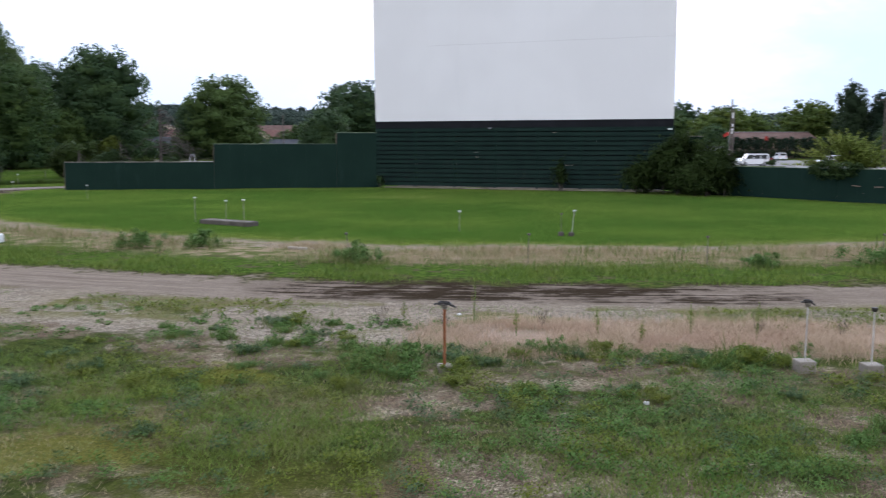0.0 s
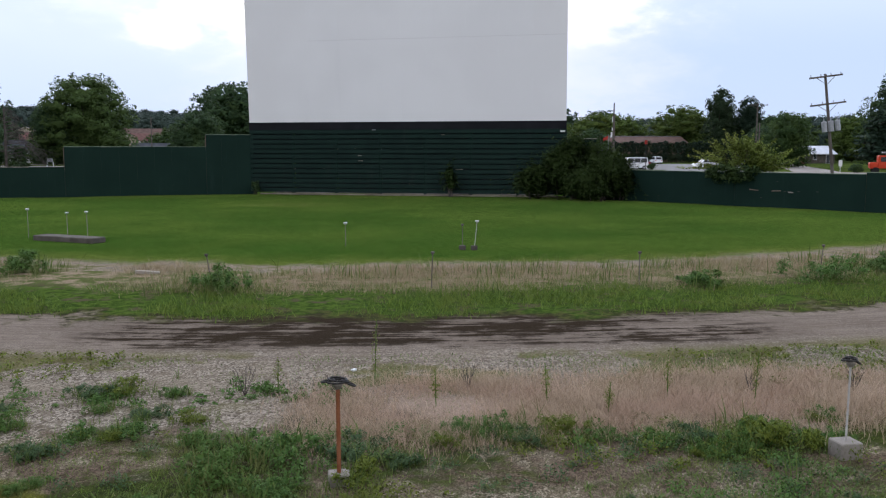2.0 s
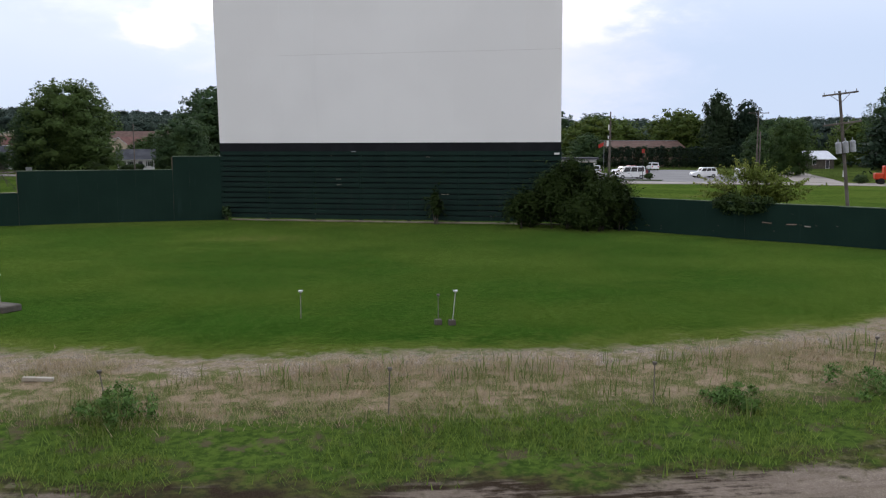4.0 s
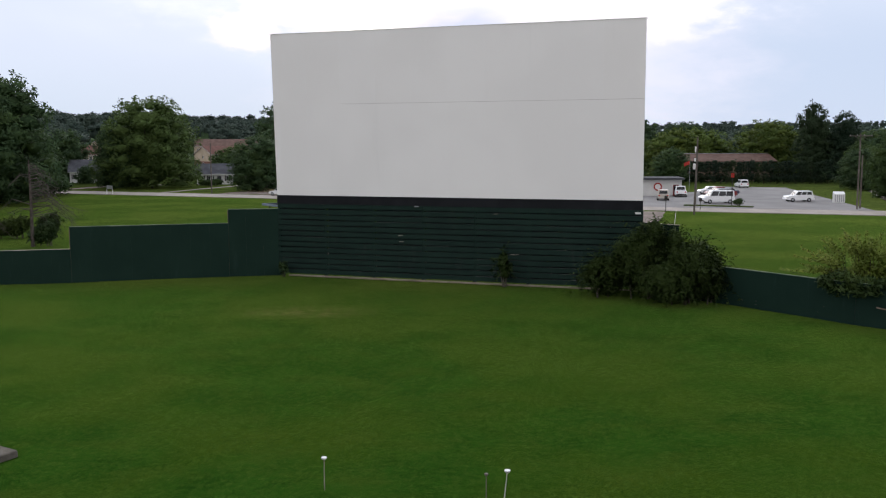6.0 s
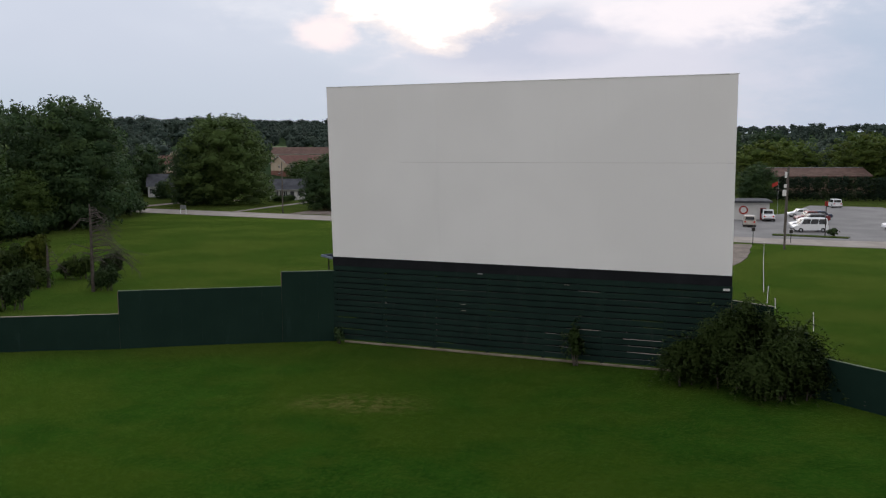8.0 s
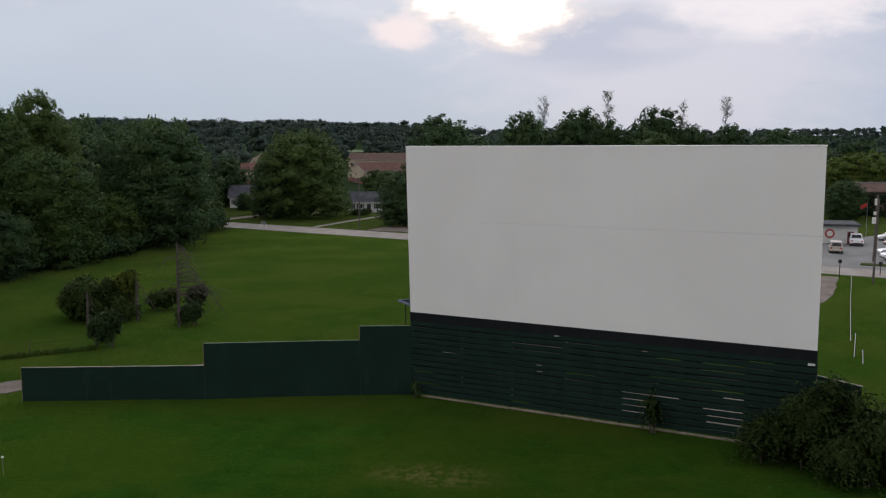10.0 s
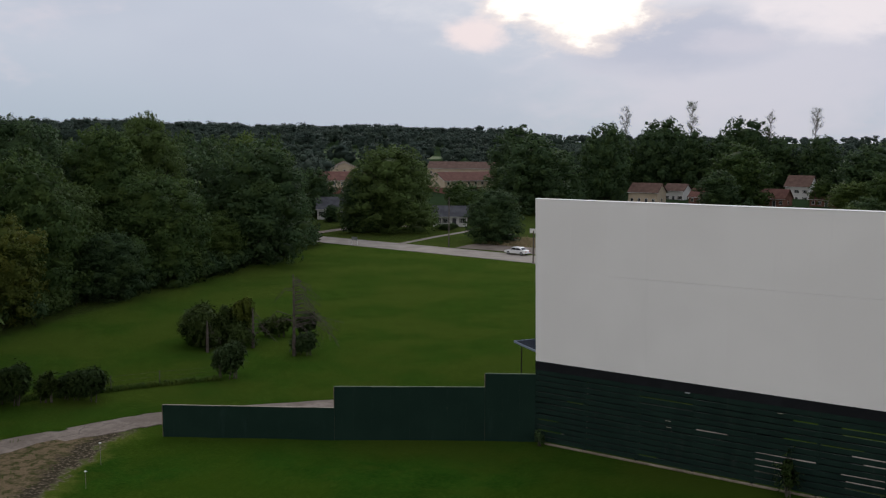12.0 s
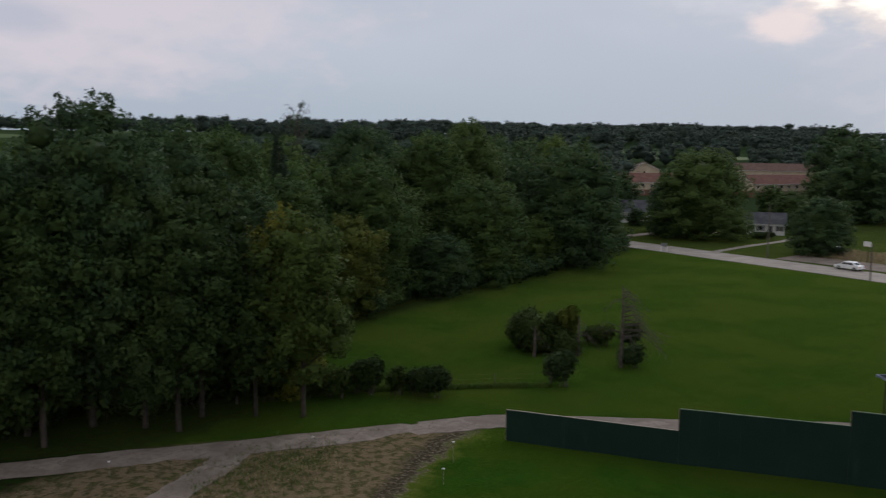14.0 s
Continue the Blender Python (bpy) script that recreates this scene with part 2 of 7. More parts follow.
M["asphalt"] = worn("pale_asphalt", (0.225, 0.20, 0.172), (0.295, 0.265, 0.235), 0.35, 0.95, 0, 0.3, 30, (0.18, 0.165, 0.15))


def driveway_material():
    m = Nodes("gravel_driveway")
    p = m.position()
    big, mid, fine = m.noise(p, 0.4, 4.0, 0.6), m.noise(p, 2.2, 4.0, 0.6), m.noise(p, 18.0, 3.0, 0.6)
    c = m.mix(m.smooth(big, 0.35, 0.65), (0.125, 0.102, 0.084), (0.2, 0.168, 0.143))
    c = m.mix(m.smooth(mid, 0.45, 0.7, 0.0, 0.6), c, (0.1, 0.08, 0.064))
    c = m.mix(m.smooth(fine, 0.35, 0.7, 0.0, 0.35), c, (0.11, 0.092, 0.08))
    bent = m.node("ShaderNodeVectorMath")
    bent.operation = "ADD"
    m.feed(bent.inputs[0], p)
    m.feed(bent.inputs[1], m.node("ShaderNodeTexNoise", Vector=p, Scale=0.45, Detail=6.0, Roughness=0.7).outputs["Color"])
    crack = m.node("ShaderNodeTexVoronoi", Vector=bent.outputs[0], Scale=0.3)
    crack.feature = "DISTANCE_TO_EDGE"
    line = m.math("MULTIPLY", m.smooth(crack.outputs["Distance"], 0.016, 0.004), m.smooth(big, 0.42, 0.55))
    c = m.mix(m.math("MULTIPLY", line, 0.4), c, (0.045, 0.034, 0.027))
    m.bump(m.math("ADD", fine, m.math("MULTIPLY", line, -2.0)), 0.4, 0.02)
    return m.done(c, 0.95, 0.0, 0.1)


M["driveway"] = driveway_material()
M["lot"] = worn("parking_lot_gravel", (0.155, 0.15, 0.145), (0.205, 0.199, 0.192), 0.15, 0.95, 0, 0.3, 12)
M["siding"] = worn("white_siding", (0.496, 0.496, 0.48), (0.56, 0.56, 0.544), 0.6, 0.6)
M["cream"] = worn("cream_stucco", (0.40, 0.33, 0.24), (0.47, 0.395, 0.30), 0.4, 0.8)
M["brick_wall"] = worn("brick_wall", (0.15, 0.075, 0.056), (0.21, 0.11, 0.085), 0.8, 0.9, 0, 0.3, 12)
M["roof_red"] = worn("red_shingles", (0.095, 0.045, 0.036), (0.135, 0.068, 0.054), 0.7, 0.9, 0, 0.4, 8)
M["roof_dark"] = worn("dark_shingles", (0.045, 0.047, 0.054), (0.075, 0.077, 0.084), 0.7, 0.9, 0, 0.4, 8)
M["roof_brown"] = worn("brown_shingles", (0.085, 0.052, 0.042), (0.125, 0.08, 0.064), 0.7, 0.9, 0, 0.4, 8)
M["roof_metal"] = worn("pale_metal_roof", (0.48, 0.488, 0.504), (0.576, 0.584, 0.592), 0.7, 0.4, 0.2)
M["trim"] = worn("white_trim", (0.578, 0.578, 0.561), (0.646, 0.646, 0.629), 1.0, 0.5)
M["red_paint"] = worn("red_paint", (0.28, 0.03, 0.022), (0.35, 0.045, 0.032), 1.0, 0.5)
M["orange_paint"] = worn("orange_paint", (0.40, 0.042, 0.016), (0.47, 0.055, 0.02), 1.0, 0.45)
M["maroon"] = worn("maroon_paint", (0.14, 0.03, 0.03), (0.2, 0.05, 0.045), 1.0, 0.6)
M["car_white"] = worn("white_car_paint", (0.68, 0.69, 0.70), (0.74, 0.75, 0.76), 0.5, 0.25, 0, 0, spec=0.5)
M["car_tan"] = worn("tan_car_paint", (0.36, 0.33, 0.29), (0.42, 0.39, 0.34), 0.5, 0.3, 0.3, 0, spec=0.5)
M["car_red"] = worn("red_car_paint", (0.14, 0.014, 0.014), (0.18, 0.02, 0.018), 0.5, 0.3, 0.1, 0, spec=0.5)
M["car_silver"] = worn("silver_car_paint", (0.4, 0.41, 0.43), (0.47, 0.48, 0.5), 0.5, 0.28, 0.5, 0, spec=0.5)
M["car_blue"] = worn("dark_blue_car_paint", (0.02, 0.03, 0.06), (0.03, 0.042, 0.08), 0.5, 0.28, 0.2, 0, spec=0.5)
M["verge"] = worn("worn_verge_grass", (0.03, 0.055, 0.012), (0.07, 0.075, 0.03), 1.2, 0.95, 0, 0.5, 14, spec=0.0)
M["car_grey"] = worn("grey_car_paint", (0.12, 0.125, 0.13), (0.18, 0.185, 0.19), 0.5, 0.3, 0.4, 0, spec=0.5)
M["tyre"] = worn("tyre_rubber", (0.012, 0.012, 0.012), (0.025, 0.024, 0.023), 8.0, 0.85)
M["slate"] = worn("dark_slate_roofing", (0.018, 0.021, 0.027), (0.03, 0.034, 0.042), 1.5, 0.95, 0, 0.3, 12, spec=0.0)
M["blue_roof"] = worn("blue_grey_roof", (0.13, 0.16, 0.215), (0.19, 0.22, 0.28), 1.0, 0.7, 0.0)


def glass_material():
    m = Nodes("window_glass")
    m.bsdf.inputs["Coat Weight"].default_value = 0.3
    return m.done((0.02, 0.024, 0.028), 0.08, 0.0, 0.7)


M["glass"] = glass_material()
M["red_lens"] = worn("red_lens", (0.4, 0.02, 0.015), (0.5, 0.03, 0.02), 9.0, 0.25, 0, 0)

FIELD = (3.1, 77.3)          # the rows of the drive-in are rings round the screen's foot


def ground_material():
    m = Nodes("ground")
    p = m.position()
    off = m.node("ShaderNodeVectorMath")
    off.operation = "SUBTRACT"
    m.feed(off.inputs[0], p)
    off.inputs[1].default_value = (*FIELD, 0)
    sep = m.node("ShaderNodeSeparateXYZ", Vector=off.outputs[0])
    x, y = sep.outputs["X"], sep.outputs["Y"]
    r = m.math("SQRT", m.math("ADD", m.math("MULTIPLY", x, x), m.math("MULTIPLY", y, y)))
    ang = m.math("ARCTAN2", x, m.math("MULTIPLY", y, -1.0))
    polar = m.node("ShaderNodeCombineXYZ", X=m.math("MULTIPLY", ang, 6.0), Y=m.math("MULTIPLY", r, 1.5)).outputs[0]
    n_big = m.noise(p, 0.10, 3.0)
    n_mid = m.noise(p, 0.5, 4.0, 0.6)
    n_patch = m.noise(m.scaled(p, (1.0, 1.4, 1.0)), 0.33, 5.0, 0.62)
    n_one = m.noise(p, 1.5, 4.0, 0.65)
    n_small = m.noise(p, 4.5, 4.0, 0.7)
    n_fine = m.noise(p, 26.0, 3.0, 0.7)
    streak = m.noise(polar, 2.2, 7.0, 0.72)
    pebble = m.node("ShaderNodeTexVoronoi", Vector=p, Scale=34.0)
    n_grain = m.noise(p, 60.0, 2.0, 0.6)
    # mown lawn, with clover, worn and yellow places
    lawn = m.mix(m.smooth(n_mid, 0.36, 0.64), (0.0106, 0.038, 0.0039), (0.0185, 0.0555, 0.0059))
    lawn = m.mix(m.smooth(n_big, 0.42, 0.60, 0.0, 0.85), lawn, (0.0290, 0.052, 0.005))
    lawn = m.mix(m.smooth(n_one, 0.42, 0.70, 0.0, 0.35), lawn, (0.0100, 0.028, 0.0024))
    lawn = m.mix(m.smooth(n_patch, 0.46, 0.72, 0.0, 0.6), lawn, (0.0380, 0.060, 0.008))
    lawn = m.mix(m.smooth(n_small, 0.42, 0.66, 0.0, 0.5), lawn, (0.0360, 0.072, 0.010))
    lawn = m.mix(m.smooth(n_fine, 0.4, 0.64, 0.0, 0.8), lawn, (0.0060, 0.018, 0.002))
    dry = m.node("ShaderNodeVectorMath")
    dry.operation = "DISTANCE"
    m.feed(dry.inputs[0], m.scaled(p, (0.45, 1.0, 0.0)))
    dry.inputs[1].default_value = (-1.9, 66.9, 0)
    lawn = m.mix(m.math("MULTIPLY", m.smooth(dry.outputs["Value"], 2.2, 0.2), m.smooth(n_one, 0.4, 0.62, 0.05, 0.8)), lawn, (0.085, 0.078, 0.024))
    # raw ground: crushed stone, straw, bare dirt
    stone = m.mix(m.smooth(pebble.outputs["Color"], 0.15, 0.85), (0.062, 0.05, 0.039), (0.36, 0.315, 0.268))
    stone = m.mix(m.smooth(n_grain, 0.4, 0.66, 0.0, 0.6), stone, (0.12, 0.1, 0.08))
    stone = m.mix(m.smooth(n_small, 0.45, 0.66, 0.0, 0.75), stone, (0.12, 0.097, 0.074))
    stone = m.mix(m.smooth(n_mid, 0.42, 0.62, 0.0, 0.4), stone, (0.17, 0.14, 0.105))
    straw = m.mix(m.smooth(n_fine, 0.3, 0.7), (0.13, 0.10, 0.07), (0.29, 0.225, 0.165))
    straw = m.mix(m.smooth(n_one, 0.48, 0.62, 0.0, 0.7), straw, (0.09, 0.10, 0.042))
    dirt = m.mix(m.smooth(n_fine, 0.35, 0.65), (0.062, 0.045, 0.038), (0.165, 0.122, 0.103))
    green = m.mix(m.smooth(n_small, 0.35, 0.65), (0.026, 0.046, 0.011), (0.062, 0.096, 0.018))
    green = m.mix(m.smooth(n_one, 0.52, 0.64, 0.0, 0.8), green, (0.075, 0.058, 0.04))
    moss = m.mix(m.smooth(n_fine, 0.35, 0.65), (0.045, 0.052, 0.012), (0.105, 0.10, 0.02))
    # the dirt track: dry pinkish grit, wet dark ruts where the mud lies
    dry_track = m.mix(m.smooth(streak, 0.36, 0.6), (0.115, 0.091, 0.074), (0.205, 0.168, 0.142))
    dry_track = m.mix(m.smooth(n_small, 0.40, 0.66, 0.05, 0.6), dry_track, stone)
    dry_track = m.mix(m.smooth(n_grain, 0.42, 0.62, 0.0, 0.55), dry_track, (0.11, 0.09, 0.08))
    mud = m.mix(m.smooth(n_grain, 0.35, 0.7), (0.014, 0.010, 0.007), (0.038, 0.028, 0.02))
    there = m.math("MULTIPLY", m.smooth(ang, -0.16, -0.06), m.smooth(ang, 0.2, 0.05))
    there = m.math("MULTIPLY", there, m.smooth(r, 50.9, 49.8))
    rut = m.math("ADD", m.math("SUBTRACT", m.math("ADD", streak, m.math("MULTIPLY", n_one, 0.35)), 0.72), m.math("MULTIPLY", there, 0.13))
    rut = m.math("ADD", rut, m.math("ADD", m.math("MULTIPLY", m.math("SUBTRACT", n_small, 0.55), 0.12), m.math("MULTIPLY", m.math("SUBTRACT", n_patch, 0.5), 0.45)))
    track = m.mix(m.math("MULTIPLY", m.smooth(rut, -0.03, 0.10, 0.0, 0.97), m.smooth(there, 0.05, 0.5)), dry_track, mud)
    track = m.mix(m.smooth(r, 49.9, 51.2), track, m.mix(m.smooth(streak, 0.38, 0.52, 0.1, 0.9), dry_track, stone))
    # the rings
    wob = m.math("ADD", m.math("MULTIPLY", m.math("SUBTRACT", n_mid, 0.5), 3.0),
                 m.math("MULTIPLY", m.math("SUBTRACT", n_one, 0.5), 2.6))
    wob = m.math("ADD", wob, m.math("MULTIPLY", m.math("SUBTRACT", n_small, 0.5), 1.1))
    rn = m.math("ADD", r, wob)
    c = m.mix(m.smooth(rn, 37.0, 38.8, 0.0, 0.55), lawn, (0.075, 0.085, 0.018))
    c = m.mix(m.smooth(rn, 38.5, 39.6), c, m.mix(m.smooth(n_one, 0.42, 0.6), stone, straw))
    c = m.mix(m.smooth(rn, 40.2, 41.6), c, m.mix(m.smooth(n_one, 0.38, 0.6), straw, (0.075, 0.088, 0.03)))
    c = m.mix(m.smooth(rn, 43.0, 44.8), c, green)
    c = m.mix(m.smooth(rn, 46.8, 47.5), c, m.mix(m.smooth(n_small, 0.4, 0.6), (0.03, 0.03, 0.016), (0.06, 0.064, 0.022)))
    c = m.mix(m.smooth(rn, 47.4, 48.1), c, track)
    c = m.mix(m.smooth(m.math("ADD", r, m.math("MULTIPLY", wob, 0.6)), 51.1, 51.9), c, stone)
    # green mats on the gravel
    spread = m.math("ADD", m.smooth(ang, 0.03, 0.10, 0.0, 0.07), m.smooth(ang, -0.05, -0.11, 0.0, 0.06))
    mats = m.math("MULTIPLY", m.smooth(m.math("ADD", n_patch, spread), 0.53, 0.59), m.math("MULTIPLY", m.smooth(r, 50.3, 51.2), m.smooth(r, 54.5, 53.0)))
    c = m.mix(m.math("MULTIPLY", mats, 0.65), c, moss)
    pink = m.mix(m.smooth(n_fine, 0.3, 0.7), (0.19, 0.135, 0.105), (0.31, 0.235, 0.19))
    c = m.mix(m.math("MULTIPLY", m.smooth(rn, 52.6, 53.6, 0.0, 0.85), m.smooth(ang, -0.045, 0.01)), c, pink)
    # weeds, moss, dirt and gravel in the parking rows
    litter = m.mix(m.smooth(n_one, 0.4, 0.56), stone, dirt)
    weeds = m.mix(m.smooth(n_small, 0.38, 0.62), (0.017, 0.027, 0.009), (0.05, 0.066, 0.018))
    patch = m.mix(m.smooth(m.math("ADD", n_patch, m.math("MULTIPLY", m.math("SUBTRACT", n_small, 0.5), 0.25)), 0.45, 0.57), litter, weeds)
    patch = m.mix(m.smooth(n_big, 0.48, 0.60, 0.0, 0.5), patch, moss)
    # two yellowish mats of moss among the weeds
    for cx, cy, size in ((-2.0, 17.0, 1.15), (-1.15, 20.3, 0.8)):
        mat = m.node("ShaderNodeVectorMath")
        mat.operation = "DISTANCE"
        m.feed(mat.inputs[0], m.scaled(p, (0.75, 1.1, 0.0)))
        mat.inputs[1].default_value = (cx * 0.75, cy * 1.1, 0)
        edge = m.math("ADD", mat.outputs["Value"], m.math("MULTIPLY", m.math("SUBTRACT", n_one, 0.5), 2.4))
        patch = m.mix(m.smooth(edge, size, size * 0.45, 0.0, 0.85), patch, m.mix(m.smooth(n_fine, 0.35, 0.65), (0.066, 0.07, 0.014), (0.125, 0.126, 0.022)))
    patch = m.mix(m.smooth(n_fine, 0.5, 0.68, 0.0, 0.25), patch, (0.13, 0.112, 0.092))
    patch = m.mix(m.smooth(n_grain, 0.48, 0.62, 0.0, 0.7), patch, (0.022, 0.023, 0.012))
    c = m.mix(m.smooth(rn, 54.0, 55.4), c, m.mix(1.0, patch, (0.98, 0.97, 0.88), "MULTIPLY"))
    c = m.mix(m.smooth(rn, 38.5, 40.0), c, m.mix(1.0, c, (1.0, 0.99, 0.92), "MULTIPLY"))
    # a dried-out corner where the tracks fork
    fork = m.node("ShaderNodeVectorMath")
    fork.operation = "DISTANCE"
    m.feed(fork.inputs[0], m.scaled(p, (1.0, 0.6, 0.0)))
    fork.inputs[1].default_value = (-39.8, 36.6, 0)
    bare = m.math("ADD", fork.outputs["Value"], m.math("MULTIPLY", wob, 0.8))
    tan = m.mix(m.smooth(n_fine, 0.35, 0.65), (0.085, 0.062, 0.036), (0.15, 0.115, 0.072))
    corner = m.mix(m.smooth(n_one, 0.44, 0.58), tan, m.mix(m.smooth(n_small, 0.4, 0.6), (0.034, 0.042, 0.014), (0.075, 0.062, 0.034)))
    worn_edge = m.mix(m.smooth(n_small, 0.5, 0.64), (0.036, 0.031, 0.02), (0.14, 0.112, 0.082))
    west = m.math("MULTIPLY", m.smooth(ang, -0.8, -1.0), m.smooth(rn, 38.5, 39.4))
    c = m.mix(west, c, m.mix(m.smooth(rn, 40.0, 41.0), worn_edge, corner))
    c = m.mix(m.smooth(bare, 4.4, 3.2), c, corner)
    # only inside the drive-in: short of the driveway, and in front of the screen
    sep2 = m.node("ShaderNodeSeparateXYZ", Vector=p)
    side = m.math("ADD", m.math("MULTIPLY", m.math("ADD", sep2.outputs["X"], 57.0), -0.76),
                  m.math("MULTIPLY", m.math("SUBTRACT", sep2.outputs["Y"], 50.0), 0.648))
    inside = m.math("MULTIPLY", m.smooth(side, 1.5, 0.0), m.smooth(sep2.outputs["Y"], 76.0, 73.0))
    field = m.mix(m.smooth(n_big, 0.4, 0.6, 0.25, 0.65), lawn, (0.027, 0.041, 0.006))
    # duller rough grass across the road
    across = m.smooth(m.math("ADD", sep2.outputs["Y"], m.math("MULTIPLY", sep2.outputs["X"], 0.43)), 166.0, 170.0)
    field = m.mix(m.math("MULTIPLY", across, m.smooth(n_patch, 0.35, 0.65, 0.35, 0.85)), field, (0.028, 0.034, 0.012))
    c = m.mix(inside, field, c)
    # floor of the wood beside the driveway: litter, with the trees' shade painted in
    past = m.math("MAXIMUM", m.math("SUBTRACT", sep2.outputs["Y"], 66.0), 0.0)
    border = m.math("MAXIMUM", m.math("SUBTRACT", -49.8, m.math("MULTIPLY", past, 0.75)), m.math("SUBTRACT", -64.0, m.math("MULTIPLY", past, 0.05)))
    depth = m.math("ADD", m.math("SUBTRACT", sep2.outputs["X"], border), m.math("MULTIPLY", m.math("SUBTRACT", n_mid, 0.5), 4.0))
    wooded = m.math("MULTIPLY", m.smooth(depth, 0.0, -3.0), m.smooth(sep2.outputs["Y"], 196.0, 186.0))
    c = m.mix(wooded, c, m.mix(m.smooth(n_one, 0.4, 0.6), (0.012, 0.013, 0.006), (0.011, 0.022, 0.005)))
    # woodland floor on the far rise
    far = m.math("SQRT", m.math("ADD", m.math("MULTIPLY", sep2.outputs["X"], sep2.outputs["X"]), m.math("MULTIPLY", sep2.outputs["Y"], sep2.outputs["Y"])))
    c = m.mix(m.smooth(far, 290.0, 340.0), c, m.mix(m.smooth(m.noise(p, 0.006, 2.0), 0.6, 0.64), (0.020, 0.033, 0.016), (0.07, 0.095, 0.05)))
    # a pale mown field on the rise, seen between the trees
    strip = m.node("ShaderNodeVectorMath")
    strip.operation = "DISTANCE"
    m.feed(strip.inputs[0], m.scaled(p, (1.0, 0.8, 0.0)))
    strip.inputs[1].default_value = (-186.0, 446.0, 0)
    c = m.mix(m.smooth(strip.outputs["Value"], 34.0, 27.0), c, (0.13, 0.15, 0.095))
    hgt = m.math("ADD", m.math("MULTIPLY", n_fine, 0.4), m.math("MULTIPLY", n_small, 0.8))
    # the nap of the mown grass
    nap = m.math("MULTIPLY", inside, m.smooth(rn, 38.5, 39.6))
    m.bump(m.math("ADD", hgt, m.math("MULTIPLY", pebble.outputs["Distance"], 0.25)), m.math("ADD", 0.42, m.math("MULTIPLY", nap, 0.33)), 0.05)
    tufts = m.math("MULTIPLY", m.smooth(n_one, 0.36, 0.64, 0.9, 1.08), m.smooth(n_small, 0.35, 0.65, 0.8, 1.22))
    tufts = m.math("MULTIPLY", tufts, m.smooth(n_big, 0.38, 0.64, 0.8, 1.15))
    m.feed(m.bsdf.inputs["Sheen Weight"], m.math("MULTIPLY", m.math("MULTIPLY", m.math("SUBTRACT", 1.0, nap), tufts), m.smooth(far, 200.0, 290.0, 0.35, 0.05)))
    m.bsdf.inputs["Sheen Roughness"].default_value = 0.2
    m.bsdf.inputs["Sheen Tint"].default_value = (0.44, 0.6, 0.13, 1)
    return m.done(c, 1.0, 0.0, 0.0)


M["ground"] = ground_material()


def blades_material(name, a, b, c):
    m = Nodes(name)
    isl = m.island()
    col = m.mix(isl, a, b)
    col = m.mix(m.smooth(m.noise(m.position(), 0.8, 2.0), 0.45, 0.65), col, c)
    return m.leafy(col, 0.35)


M["blade_green"] = blades_material("green_blades", (0.055, 0.09, 0.02), (0.14, 0.185, 0.048), (0.13, 0.14, 0.045))
M["blade_bright"] = blades_material("bright_blades", (0.058, 0.100, 0.016), (0.135, 0.19, 0.030), (0.12, 0.155, 0.028))
M["blade_lawn"] = blades_material("lawn_blades", (0.026, 0.055, 0.01), (0.07, 0.11, 0.022), (0.06, 0.088, 0.016))
M["blade_tan"] = blades_material("dry_blades", (0.20, 0.155, 0.09), (0.36, 0.28, 0.175), (0.26, 0.22, 0.12))
M["blade_pink"] = blades_material("pink_dry_blades", (0.29, 0.215, 0.14), (0.45, 0.345, 0.24), (0.37, 0.265, 0.185))
M["weed"] = blades_material("weed_leaves", (0.042, 0.088, 0.018), (0.094, 0.165, 0.036), (0.074, 0.128, 0.026))
M["weed_yellow"] = blades_material("yellow_weed_leaves", (0.072, 0.098, 0.012), (0.13, 0.158, 0.02), (0.1, 0.118, 0.016))
M["weed_grey"] = blades_material("grey_weed_leaves", (0.036, 0.068, 0.026), (0.074, 0.116, 0.046), (0.054, 0.09, 0.032))


# ---- mesh helpers ----
def part(name, bm, material, parent=None, label=""):
    """Links a bmesh as one mesh object, under its thing if it has one."""
    me = bpy.data.meshes.new(name)
    bm.to_mesh(me)
    bm.free()
    me.materials.append(material)
    ob = new(name, me)
    if parent:
        ob.parent = parent
    if label:
        ob["label"] = label
    return ob


def from_arrays(name, verts, faces, material, parent=None, normals=None):
    me = bpy.data.meshes.new(name)
    me.from_pydata(verts.tolist() if hasattr(verts, "tolist") else verts, [], faces.tolist() if hasattr(faces, "tolist") else faces)
    me.materials.append(material)
    if normals is not None:
        me.polygons.foreach_set("use_smooth", [True] * len(me.polygons))
        me.normals_split_custom_set_from_vertices(normals.tolist())
    ob = new(name, me)
    if parent:
        ob.parent = parent
    return ob


def thing(name, m, label, category, group="", kind=""):
    ob = new(name)
    ob.empty_display_size = 0.3
    ob.matrix_basis = m
    return tagged(ob, label, category, group, kind)


def box(bm, x0, x1, y0, y1, z0, z1, bevel=0.0, turn=None):
    """A box between two corners, with bevelled edges; turn: a matrix put on it."""
    m = Matrix.Translation(((x0 + x1) / 2, (y0 + y1) / 2, (z0 + z1) / 2)) @ Matrix.Diagonal((x1 - x0, y1 - y0, z1 - z0, 1))
    vs = bmesh.ops.create_cube(bm, size=1.0, matrix=m)["verts"]
    if bevel:
        es = list({e for v in vs for e in v.link_edges})
        res = bmesh.ops.bevel(bm, geom=es, offset=bevel, segments=1, affect="EDGES")
        vs = list({v for f in res["faces"] for v in f.verts} | {v for v in vs if v.is_valid})
    if turn:
        bmesh.ops.transform(bm, matrix=turn, verts=vs)
    return vs


def boxed(*a, **k):
    bm = bmesh.new()
    box(bm, *a, **k)
    return bm


